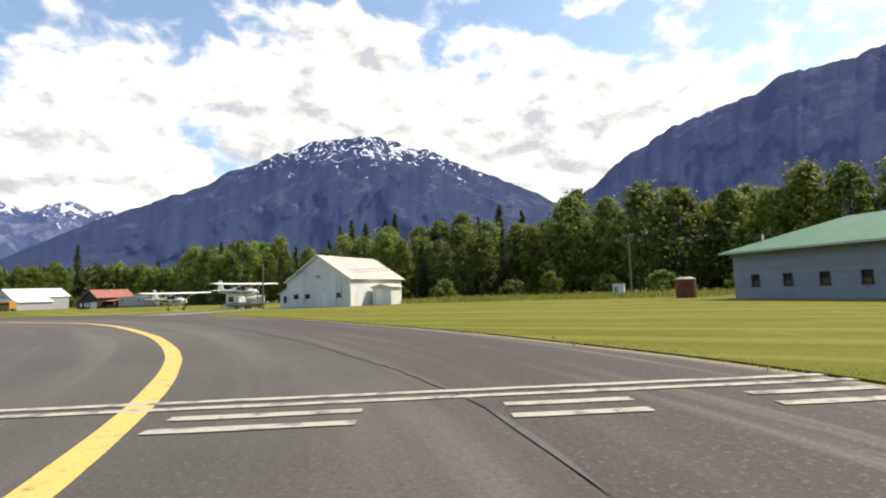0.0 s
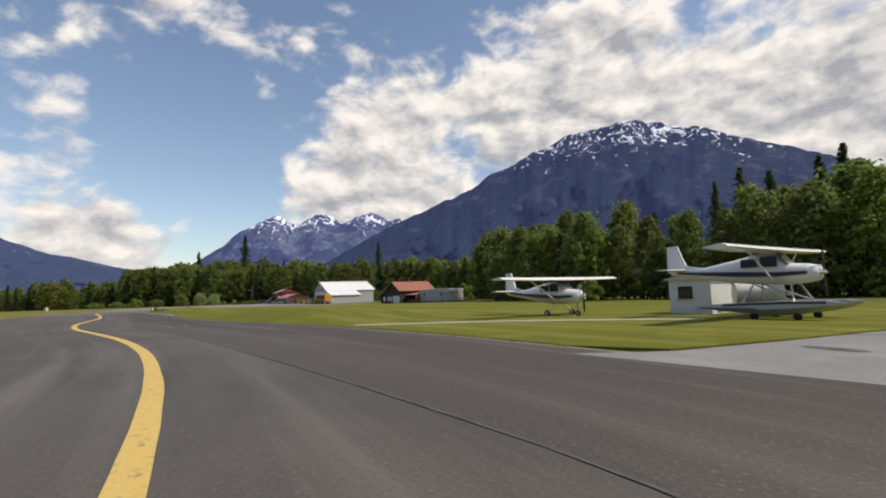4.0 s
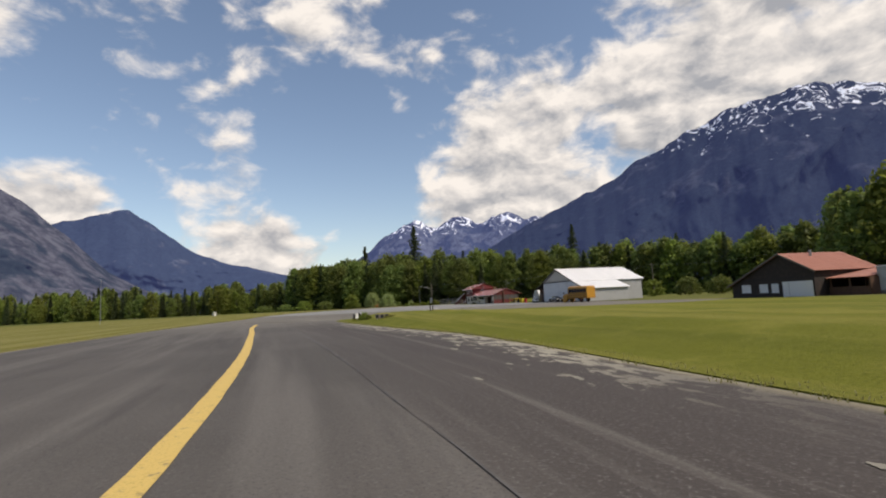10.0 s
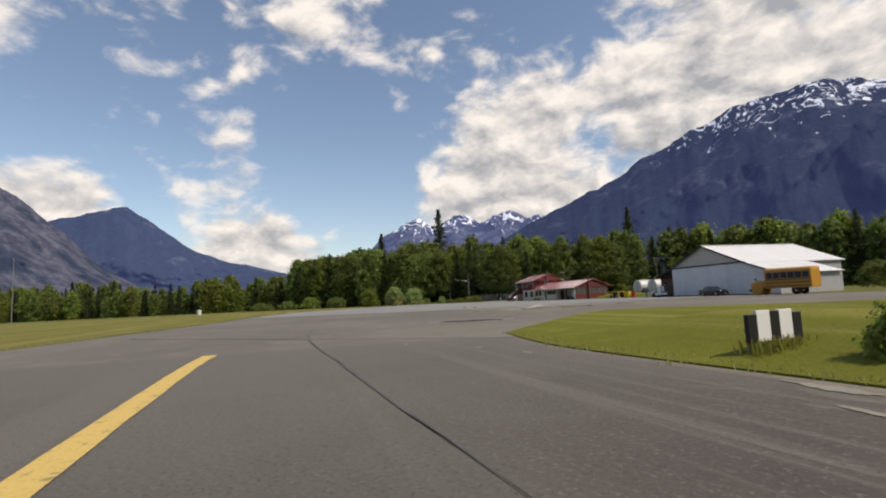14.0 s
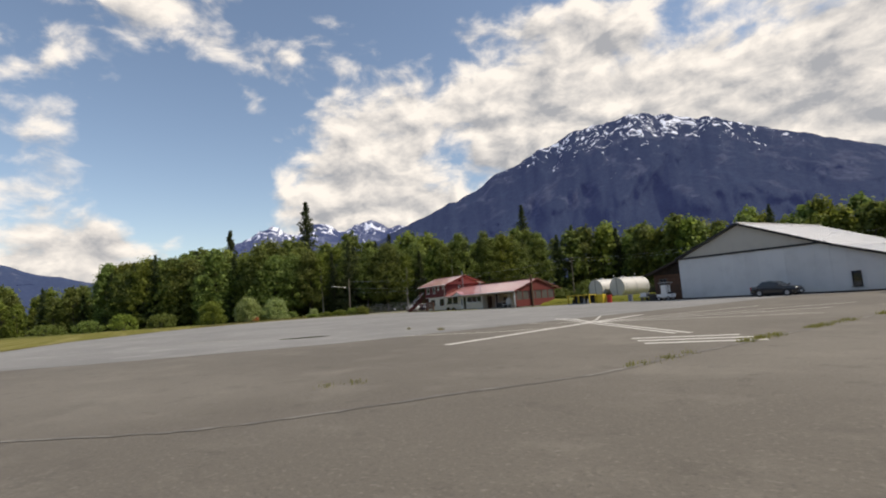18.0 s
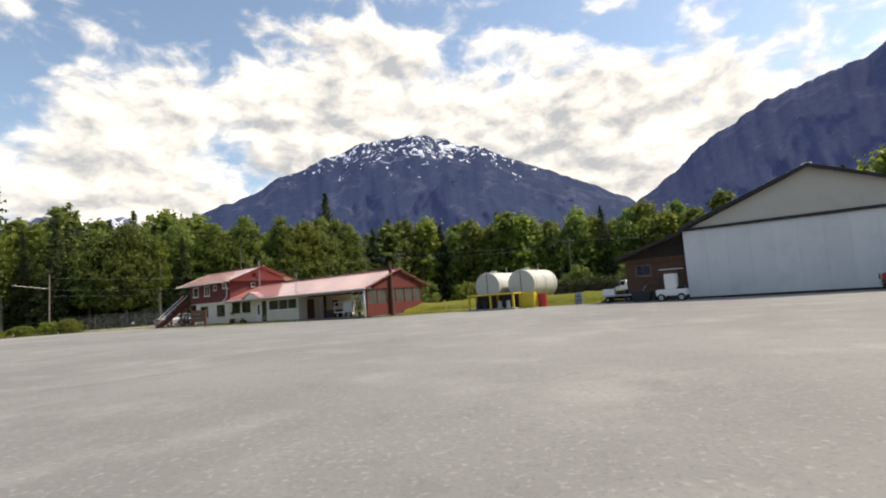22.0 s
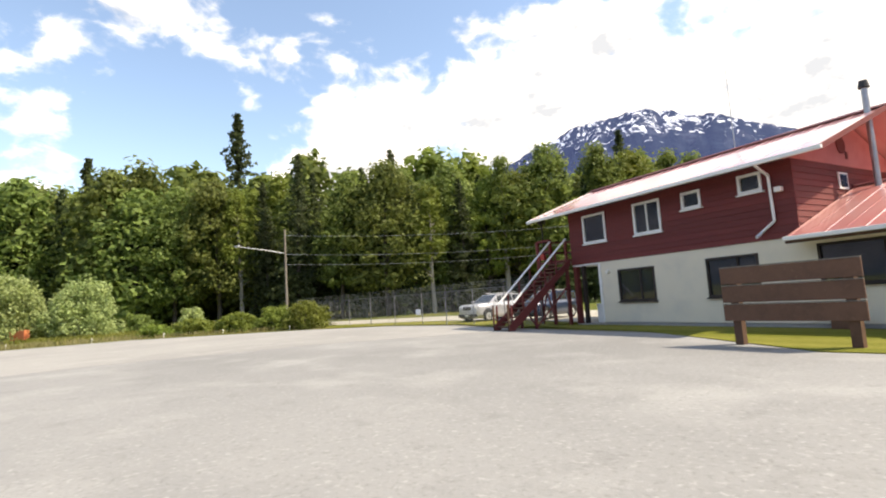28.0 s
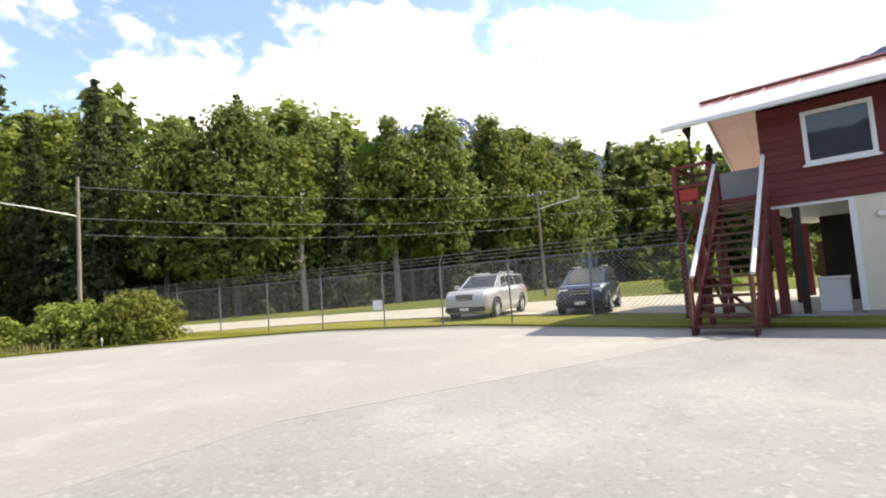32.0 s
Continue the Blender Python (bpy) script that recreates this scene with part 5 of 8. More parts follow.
# outside stair at the west end, with its landing and a tall framed platform beside it
stair = thing("outside_stair", T_AT, "dark red open timber stair with white painted handrails", "stair")
RUN0, RUN1, STEPS = -3.8, -0.4, 15
for s, x in ((0, -2.2), (1, -1.15)):
    bm = bmesh.new()
    v = [bm.verts.new(p) for p in ((x, RUN0 - 0.1, 0.0), (x, RUN0 + 0.2, 0.0), (x, RUN1 + 0.15, 2.65), (x, RUN1 + 0.15, 2.98), (x, RUN0 - 0.1, 0.2))]
    w = [bm.verts.new((p.co.x + 0.05, p.co.y, p.co.z)) for p in v]
    for i in range(5):
        bm.faces.new((v[i], v[(i + 1) % 5], w[(i + 1) % 5], w[i]))
    bm.faces.new(v[::-1])
    bm.faces.new(w)
    bmesh.ops.recalc_face_normals(bm, faces=bm.faces[:])
    part("stringer", bm, RED_WOOD, stair)
    part("handrail", bent([(x + 0.02, RUN0 + 0.25, 1.15), (x + 0.02, RUN1, 3.85)], 0.045, 8), WHITE_PAINT, stair, "white painted handrail")
    for i in range(6):
        f = i / 5
        y = RUN0 + 0.12 + (RUN1 - RUN0 - 0.15) * f
        part("baluster", box(x, x + 0.05, y - 0.03, y + 0.03, 0.1 + 2.75 * f, 1.08 + 2.75 * f), RED_WOOD, stair)
    part("newel", box(x, x + 0.05, RUN0 - 0.1, RUN0 - 0.04, 0.0, 1.1), BROWN_WOOD, stair)
tread = part("tread", box(-2.15, -1.15, 0, 0.28, -0.05, 0, 0.006), BROWN_WOOD, stair)
for i in range(STEPS):
    m = Matrix.Translation((0, RUN0 + 0.05 + i * (RUN1 - RUN0) / STEPS, 0.19 + i * 0.186))
    if i:
        shared("tread", tread, stair, m)
    else:
        tread.matrix_basis = m
part("landing", box(-3.2, -1.23, -0.4, 1.5, 2.86, 2.95), RED_WOOD, stair)
part("screen", box(-2.5, -1.3, 1.42, 1.46, 2.95, 3.9), GREY_AND_SHADE_METAL, stair, "grey panel at the back of the landing")
for x, y, h in ((-3.15, -0.35, 3.98), (-3.15, 1.45, 3.98), (-2.5, 1.45, 3.98), (-2.3, -0.3, 3.98), (-1.3, -0.3, 2.9)):
    part("post", box(x - 0.06, x + 0.06, y - 0.06, y + 0.06, 0, h), RED_WOOD, stair)
for z in (3.4, 3.92):
    part("rail", box(-3.19, -3.11, -0.35, 1.45, z, z + 0.08), RED_WOOD, stair)
    part("rail", box(-3.15, -2.3, -0.39, -0.32, z, z + 0.08), RED_WOOD, stair)
    part("rail", box(-3.15, -2.5, 1.41, 1.48, z, z + 0.08), RED_WOOD, stair)
part("bracket", box(-3.05, -2.6, -0.46, -0.3, 3.05, 3.35, 0.03), RED_PAINT, stair, "bright red box on the landing frame")
for a, b in (((-3.15, -0.35, 0.3), (-2.3, -0.3, 2.8)), ((-2.3, -0.35, 0.3), (-3.15, -0.3, 2.8)), ((-1.15, -2.4, 0.05), (-1.3, -0.35, 1.7)), ((-2.2, -2.4, 1.2), (-1.15, -2.4, 0.1))):
    part("brace", rod(a, b, 0.04, seg=6), RED_WOOD, stair)
part("post", box(-1.2, -1.1, -2.45, -2.35, 0, 1.25), RED_WOOD, stair)
part("post", box(-2.2, -2.1, -2.45, -2.35, 0, 1.25), RED_WOOD, stair)
lp = part("lamp_post", rod((-2.7, -0.35, 2.9), (-2.7, -0.35, 4.75), 0.035, seg=8), DARK_WOOD, stair)
part("lamp", rod((-2.7, -0.35, 4.7), (-2.7, -0.5, 4.9), 0.05, 0.12, 10), BLACK, lp)

# timber notice board on the grass in front
board = thing("notice_board", plan(-205.4, 195.1, 0.87, -0.49), "brown timber notice board of three thick planks on posts", "notice board")
for x in (0.2, 2.4):
    part("post", box(x - 0.09, x + 0.09, -0.09, 0.09, 0, 1.75), BROWN_WOOD, board)
for i in range(3):
    part("plank", box(-0.05, 2.65, -0.14, -0.09, 0.55 + i * 0.42, 0.92 + i * 0.42, 0.01), BROWN_WOOD, board)
    part("cap", box(-0.05, 2.65, -0.15, -0.088, 0.925 + i * 0.42, 0.945 + i * 0.42), GREY_WOOD, board)

# ---------- old white hangar with its hut ----------
old = thing("old_hangar", plan(-18.5, 60.9, 0.911, -0.412) @ Matrix.Diagonal((0.77, 0.72, 0.845, 1)), "weathered white gabled hangar with small dark windows", "hangar")
oh = [(1.3, 2.25, 1.3, 1.9), (3.5, 4.5, 1.3, 1.9), (9.45, 10.45, 1.35, 1.95)]
part("wall", pierced(0, 12, 0, 3.85, oh + [(6.85, 7.75, 0, 1.95)], 0, 0.12), WHITE_METAL, old)
part("gable", prism([(0, 3.85), (12, 3.85), (6.1, 7.2)], 0, 0.12), WHITE_METAL, old)
cladding(old, WHITE_METAL, 0.0, 12.0, 0.0, lambda p: 0.05 if not (6.6 < p < 8.0) else 1.98, lambda p: 3.85 + min(p * 0.549, (12 - p) * 0.568), 0.6, skip=((1.2, 2.4), (3.4, 4.6), (9.4, 10.5)))
for k in oh:
    window(old, *k, 0.0, DARK_WOOD, bars=(0.5,))
    part("wall_panel", box(k[0] - 0.1, k[1] + 0.1, -0.012, 0.0, 0.05, k[2]), WHITE_METAL, old)
    part("wall_panel", box(k[0] - 0.1, k[1] + 0.1, -0.012, 0.0, k[3], 3.85), WHITE_METAL, old)
door(old, 6.85, 7.75, 0.02, 1.95, 0.02, WHITE_PAINT)
part("lamp_bracket", box(5.7, 6.5, -0.5, -0.03, 4.25, 4.33), GREY_WOOD, old)
part("side_wall", box(11.88, 12.0, 0.12, 16, 0, 3.85), WHITE_METAL, old)
part("side_wall", box(0.0, 0.12, 0.12, 16, 0, 3.85), WHITE_METAL, old)
part("back_wall", prism([(0.12, 0), (11.88, 0), (11.88, 3.85), (6.1, 7.1), (0.12, 3.85)], 15.88, 16.0), WHITE_METAL, old)
PALE_ROOF = material("pale_weathered_roof", (0.55, 0.50, 0.44), 0.5, spots=[((0.45, 0.38, 0.32), 0.7, 0.45, 0.75, 0.6)], vary=0.04)
roofing(old, PALE_ROOF, (12.4, -0.3, 3.68), (0, 0.9, 0), (-6.3, 0, 3.6), 19)
roofing(old, PALE_ROOF, (-0.4, -0.3, 3.68), (0, 0.9, 0), (6.5, 0, 3.6), 19)
part("barge_board", prism([(-0.4, 3.5), (-0.4, 3.7), (6.1, 7.3), (12.4, 3.7), (12.4, 3.5), (6.1, 7.1)], -0.34, -0.3), WHITE_PAINT, old)
part("annex_wall", pierced(-2.3, -0.02, 0, 2.1, [(-1.7, -0.9, 0.7, 1.7)], 1.0, 1.1), WHITE_METAL, old)
part("annex_wall", box(-2.3, -2.2, 1.1, 6, 0, 2.0), WHITE_METAL, old)
roofing(old, PALE_ROOF, (-2.6, 0.7, 2.0), (0, 0.9, 0), (2.55, 0, 1.2), 6)
part("annex_gable", prism([(-2.3, 2.1), (-0.02, 2.1), (-0.02, 3.1)], 1.0, 1.1), WHITE_METAL, old)
hut = thing("hut", plan(-8.1, 60.2, 0.911, -0.412), "small white metal hut with a shallow roof", "hut")
part("wall", box(0, 2.6, 0, 2.2, 0, 2.05, 0.01), WHITE_METAL, hut)
part("door", box(0.5, 1.4, -0.03, -0.002, 0.05, 1.9), WHITE_PAINT, hut)
part("roof", prism([(-0.25, 2.05), (2.85, 2.05), (2.85, 2.13), (1.3, 2.5), (-0.25, 2.13)], -0.25, 2.45), PALE_ROOF, hut)

# ---------- dark shed with a rusty roof, its annex, and the trailer ----------
SH = plan(-111.6, 151.6, *U, z=-0.1)
shed = thing("timber_shed", SH, "black timber shed with a rusty pink roof and a white door", "shed")
sh = [(1.7, 3.2, 0.7, 1.75), (4.6, 5.9, 0.65, 1.75), (6.45, 7.5, 0.6, 1.75), (8.1, 12.2, -0.1, 1.95)]
part("wall", prism([(0, 0), (1.7, 0), (1.7, 2.6), (0, 1.8)], 0, 0.12), DARK_WOOD, shed)
part("wall", pierced(1.7, 12.45, 0, 2.6, [k for k in sh], 0, 0.12), DARK_WOOD, shed)
part("gable", prism([(1.7, 2.6), (12.45, 2.6), (12.45, 3.35), (8.1, 5.5)], 0, 0.12), DARK_WOOD, shed)
boards(shed, DARK_WOOD, 1.7, 12.45, 0.0, 2.6, 0.0, 0.22, sh)
for k in sh[:3]:
    window(shed, *k, 0.0, WHITE_PAINT, glass=WHITE_PAINT)
bigdoor = part("door", box(8.1, 12.2, -0.05, 0.02, 0.0, 1.95), WHITE_PAINT, shed, "wide white sliding door")
part("door_seam", box(9.0, 9.03, -0.056, -0.051, 0.02, 1.93), GREY_WOOD, bigdoor)
part("side_wall", box(12.33, 12.45, 0.12, 9.5, 0, 3.3), DARK_WOOD, shed)
part("side_wall", box(0.0, 0.12, 0.12, 9.5, 0, 1.8), DARK_WOOD, shed)
part("back_wall", prism([(0.12, 0), (12.33, 0), (12.33, 3.3), (8.1, 5.4), (0.12, 1.8)], 9.38, 9.5), DARK_WOOD, shed)
roofing(shed, RUST_ROOF, (12.9, -0.4, 3.12), (0, 0.9, 0), (-4.8, 0, 2.5), 12)
roofing(shed, RUST_ROOF, (-0.6, -0.4, 1.6), (0, 0.9, 0), (8.7, 0, 4.0), 12)
part("barge_board", prism([(-0.6, 1.42), (-0.6, 1.62), (8.1, 5.66), (12.9, 3.14), (12.9, 2.94), (8.1, 5.44)], -0.44, -0.4), GREY_WOOD, shed)
part("chimney", rod((9.0, 4.0, 5.0), (9.0, 4.0, 5.9), 0.15, seg=10), GALVANISED, shed)
annex = thing("annex_shed", SH, "low brown annex with a rusty roof and open front", "shed")
for x in (12.75, 15.0, 17.2):
    part("post", box(x - 0.09, x + 0.09, 2.0, 2.18, 0, 2.1), BROWN_WOOD, annex)
part("wall", pierced(12.5, 17.3, 0, 1.0, [], 2.03, 2.13), BROWN_WOOD, annex)
part("back_wall", box(12.5, 17.3, 7.9, 8.0, 0, 2.9), BROWN_WOOD, annex)
part("side_wall", box(17.2, 17.3, 2.2, 7.9, 0, 2.1), BROWN_WOOD, annex)
roofing(annex, RUST_ROOF, (12.46, 1.6, 2.1), (0.98, 0, 0), (0, 6.7, 0.95), 5)
trailer = thing("mobile_home", plan(-95.2, 145.6, 0.96, -0.28), "pale grey mobile home with small windows", "mobile home")
part("body", box(0, 12, 0, 3.0, 0.35, 3.0, 0.06), GREY_AND_SHADE_METAL, trailer)
part("skirt", box(0.1, 11.9, 0.06, 2.9, -0.1, 0.35), GREY_WOOD, trailer)
part("roof", prism([(-0.1, 3.0), (12.1, 3.0), (12.1, 3.1), (6, 3.22), (-0.1, 3.1)], -0.1, 3.1), WHITE_ROOF, trailer)
for a, b in ((1.2, 2.0), (7.2, 8.1), (8.8, 9.4)):
    window(trailer, a, b, 1.6, 2.3, -0.04, GREY_AND_SHADE_METAL)
part("awning", box(10.2, 13.8, -1.4, 0.4, 2.6, 2.68), WHITE_PAINT, trailer)
for x in (10.4, 13.6):
    part("awning_post", rod((x, -1.3, -0.1), (x, -1.3, 2.6), 0.04, seg=6), WHITE_PAINT, trailer)

# ---------- grey building with a green hipped roof ----------
green = thing("green_roofed_building", plan(22.3, 37.9, 0.35, -0.937, z=-0.35), "blue-grey sided building with a green hipped roof", "building")
gh = [(1.4 + 2.35 * i, 2.05 + 2.35 * i, 1.3, 2.1) for i in range(7)]
part("wall", pierced(0, 18, 0, 3.8, gh, 0, 0.14), BLUE_GREY, green)
boards(green, BLUE_GREY, 0, 18, 0, 3.8, 0, 0.24, gh)
part("wall", box(0, 0.14, 0.14, 10, 0, 3.8), BLUE_GREY, green)
part("wall", box(17.86, 18, 0.14, 10, 0, 3.8), BLUE_GREY, green)
part("wall", box(0.14, 17.86, 9.86, 10, 0, 3.8), BLUE_GREY, green)
for k in gh:
    window(green, *k, 0.0, DARK_WOOD)
bm = bmesh.new()
v = [bm.verts.new(p) for p in ((-0.6, -0.6, 3.8), (18.6, -0.6, 3.8), (18.6, 10.6, 3.8), (-0.6, 10.6, 3.8), (5.0, 5, 5.9), (13, 5, 5.9), (-0.6, -0.6, 3.65), (18.6, -0.6, 3.65), (18.6, 10.6, 3.65), (-0.6, 10.6, 3.65))]
for f in ((0, 1, 5, 4), (1, 2, 5), (2, 3, 4, 5), (3, 0, 4), (6, 7, 1, 0), (7, 8, 2, 1), (8, 9, 3, 2), (9, 6, 0, 3), (9, 8, 7, 6)):
    bm.faces.new([v[i] for i in f])
part("roof", bm, GREEN_ROOF, green, "green hipped roof")
part("gutter", box(-0.62, 18.62, -0.72, -0.61, 3.66, 3.78), GREY_AND_SHADE_METAL, green)
part("vent", rod((1.6, 1.2, 4.2), (1.6, 1.2, 5.0), 0.07, seg=8), WHITE_PAINT, green)

# ---------- vehicles ----------
def wheel(parent, x, y, r, w, hub=GREY_AND_SHADE_METAL):
    """A tyre with its rim, axle along y."""
    bm = bmesh.new()
    prof = [(-w / 2, r * 0.62), (-w / 2, r * 0.9), (-w * 0.36, r), (w * 0.36, r), (w / 2, r * 0.9), (w / 2, r * 0.62)]
    rings = []
    for k in range(24):
        a = 2 * math.pi * k / 24
        rings.append([bm.verts.new((x + math.cos(a) * q, y + p, r + math.sin(a) * q)) for p, q in prof])
    for k in range(24):
        for i in range(len(prof) - 1):
            bm.faces.new((rings[k][i], rings[k][i + 1], rings[(k + 1) % 24][i + 1], rings[(k + 1) % 24][i]))
    bmesh.ops.recalc_face_normals(bm, faces=bm.faces[:])
    t = part("wheel", rod((x, y - w * 0.42, r), (x, y + w * 0.42, r), r * 0.63, seg=20), hub, parent)
    part("tyre", bm, RUBBER, t)
    for s in (-1, 1):
        part("hub_cap", rod((x, y + s * w * 0.42, r), (x, y + s * (w * 0.42 + 0.02), r), r * 0.2, seg=10), CHROME, t)
        for k in range(5):
            a = 2 * math.pi * k / 5
            part("spoke", rod((x + math.cos(a) * r * 0.15, y + s * w * 0.43, r + math.sin(a) * r * 0.15), (x + math.cos(a) * r * 0.58, y + s * w * 0.43, r + math.sin(a) * r * 0.58), r * 0.07, seg=5), hub, t)
    return t


def section(x, half, z0, z1, inset=0.0, shoulder=0.75):
    """Half-width section of a body, bottom to top and over."""
    zm = z0 + (z1 - z0) * shoulder
    pts = [(half * 0.94, z0), (half, z0 + (z1 - z0) * 0.3), (half * 0.985, zm), (half * (0.93 - inset), z1 - 0.03), (half * (0.8 - inset), z1)]
    return [(x, y, z) for y, z in pts] + [(x, -y, z) for y, z in reversed(pts)]


def car(m, label, paint, length, width, height, hood, wheel_r, belt, suv=True, category="car"):
    """A car that heads along +x: body, glasshouse, glass, wheels, lights, grille, bumpers, mirrors."""
    t = thing("car", m, label, category, "parked cars")
    L, h = length, width / 2
    clear = 0.24 if suv else 0.18
    xs = [(-L / 2, 0.86, clear + 0.18, belt - 0.1), (-L / 2 + 0.12, 0.95, clear, belt), (-L * 0.25, 1.0, clear, belt + 0.02), (L * 0.16, 1.0, clear, belt), (L * 0.24, 0.99, clear, belt - 0.02), (L / 2 - 0.35, 0.95, clear, hood), (L / 2 - 0.08, 0.86, clear + 0.04, hood - 0.1), (L / 2, 0.74, clear + 0.16, hood - 0.24)]
    part("body", loft([section(x, h * k, a, b) for x, k, a, b in xs]), paint, t, smooth=True)
    if suv:
        cabin = [(-L / 2 + 0.06, 0.9, belt - 0.02, belt + 0.02), (-L / 2 + 0.22, 0.86, belt - 0.02, height - 0.07), (-L * 0.1, 0.86, belt - 0.02, height), (L * 0.06, 0.85, belt - 0.02, height - 0.06), (L * 0.24, 0.9, belt - 0.04, belt)]
    else:
        cabin = [(-L * 0.38, 0.86, belt - 0.02, belt), (-L * 0.24, 0.8, belt - 0.02, height - 0.06), (-L * 0.08, 0.8, belt - 0.02, height), (L * 0.05, 0.79, belt - 0.02, height - 0.08), (L * 0.22, 0.86, belt - 0.04, belt)]
    rings = []
    for x, k, a, b in cabin:
        w = h * k
        rings.append([(x, w, a), (x, w * 0.86, b - 0.02), (x, w * 0.7, b), (x, -w * 0.7, b), (x, -w * 0.86, b - 0.02), (x, -w, a)])
    part("cabin", loft(rings), paint, t, smooth=False)
    # glass set a little proud of the cabin
    def pane(name, q):
        bm = bmesh.new()
        v = [bm.verts.new(p) for p in q]
        f = bm.faces.new(v)
        bm.normal_update()
        g = bmesh.ops.extrude_face_region(bm, geom=[f])
        for e in g["geom"]:
            if isinstance(e, bmesh.types.BMVert):
                e.co += f.normal * 0.012
        bmesh.ops.recalc_face_normals(bm, faces=bm.faces[:])
        part(name, bm, GLASS, t, "dark car glass")
    def ring_at(x):
        for a, b in zip(cabin, cabin[1:]):
            if a[0] <= x <= b[0]:
                f = (x - a[0]) / (b[0] - a[0])
                return [p + (q - p) * f for p, q in zip(a, b)]
        return list(cabin[-1])
    def side(x, up, s):
        _, k, a, b = ring_at(x)
        z = a + (b - 0.02 - a) * up
        return (x, s * (h * k * (1 - 0.14 * up) + 0.006), z)
    last = cabin[-1][0]
    cuts = ((cabin[1][0] + 0.06, -L * 0.22), (-L * 0.2, -0.02 * L), (0.0, L * 0.115)) if suv else ((-L * 0.22, -L * 0.06), (-L * 0.045, L * 0.11))
    for s in (-1, 1):
        for a, b in cuts:
            q = [side(a, 0.12, s), side(b, 0.12, s), side(min(b, L * 0.075), 0.88, s), side(a, 0.88, s)]
            pane("side_window", q if s < 0 else q[::-1])
    def cross(x, k):
        _, kk, a, b = ring_at(x)
        return b + 0.008
    xa, xb = cabin[-2][0] + 0.04, last - 0.05
    pane("windscreen", [(xb, -h * 0.72, cross(xb, 0)), (xb, h * 0.72, cross(xb, 0)), (xa, h * 0.6, cross(xa, 0)), (xa, -h * 0.6, cross(xa, 0))])
    xa, xb = cabin[0][0] + 0.05, cabin[1][0] - 0.03
    pane("rear_window", [(xa, h * 0.66, cross(xa, 0)), (xa, -h * 0.66, cross(xa, 0)), (xb, -h * 0.58, cross(xb, 0)), (xb, h * 0.58, cross(xb, 0))])
    for x in (-L * 0.29, L * 0.31):
        for s in (-1, 1):
            wheel(t, x, s * (h - 0.1), wheel_r, 0.22)
            bm = bmesh.new()
            arc = [(x + math.cos(a) * (wheel_r + 0.07), wheel_r + math.sin(a) * (wheel_r + 0.07)) for a in (math.pi * k / 10 for k in range(11))]
            for (p, q), (p2, q2) in zip(arc, arc[1:]):
                tube(bm, (p, s * (h - 0.015), q), (p2, s * (h - 0.015), q2), 0.035, seg=5)
            part("wheel_arch", bm, BLACK, t)
    for s in (-1, 1):
        part("headlight", box(L / 2 - 0.16, L / 2 - 0.03, s * h * 0.62 - 0.17, s * h * 0.62 + 0.17, hood - 0.3, hood - 0.13, 0.03), LAMP_GLASS, t)
        part("tail_light", box(-L / 2 - 0.01, -L / 2 + 0.14, s * h * 0.8 - 0.1, s * h * 0.8 + 0.1, belt - 0.35, belt - 0.05, 0.02), RED_LENS, t)
        part("mirror", box(L * 0.16, L * 0.16 + 0.12, s * (h + 0.09) - 0.09, s * (h + 0.09) + 0.09, belt, belt + 0.16, 0.03), paint, t)
        if suv:
            part("roof_rail", rod((-L * 0.36, s * h * 0.58, height + 0.03), (L * 0.02, s * h * 0.58, height + 0.03), 0.02, seg=6), GREY_AND_SHADE_METAL, t)
        for x in (-L * 0.12, L * 0.09):
            part("door_handle", box(x - 0.09, x + 0.05, s * (h + 0.005) - 0.015, s * (h + 0.005) + 0.015, belt - 0.18, belt - 0.14), paint, t)
    part("grille", box(L / 2 - 0.06, L / 2 + 0.012, -h * 0.36, h * 0.36, hood - 0.36, hood - 0.14, 0.02), BLACK, t)
    for k in range(2):
        part("grille_bar", box(L / 2 + 0.005, L / 2 + 0.025, -h * 0.36, h * 0.36, hood - 0.31 + k * 0.09, hood - 0.29 + k * 0.09), CHROME, t)
    part("front_bumper", box(L / 2 - 0.14, L / 2 + 0.04, -h * 0.84, h * 0.84, clear + 0.1, clear + 0.28, 0.04), BLACK if suv else paint, t)
    part("rear_bumper", box(-L / 2 - 0.04, -L / 2 + 0.14, -h * 0.86, h * 0.86, clear + 0.1, clear + 0.28, 0.04), BLACK if suv else paint, t)
    part("number_plate", box(L / 2 + 0.041, L / 2 + 0.05, -0.18, 0.18, clear + 0.14, clear + 0.25), WHITE_PAINT, t)
    return t


car(plan(-218.5, 212.2, -0.33, -0.944, z=-0.02), "silver grey sport utility car parked on the gravel road", CAR_SILVER, 4.9, 1.88, 1.72, 1.12, 0.37, 1.16)
car(plan(-214.6, 211.2, -0.30, -0.954, z=-0.02), "dark blue compact sport utility car parked on the gravel road", CAR_BLUE, 4.5, 1.82, 1.66, 1.05, 0.35, 1.08)
ux, uy = 0.857, -0.515
car(plan(-160.4 + 11.4 * ux - 1.9 * 0.515, 176 + 11.4 * uy - 1.9 * 0.857, ux, uy), "black saloon car parked before the white hangar", CAR_BLACK, 4.0, 1.68, 1.42, 0.90, 0.31, 0.94, suv=False)


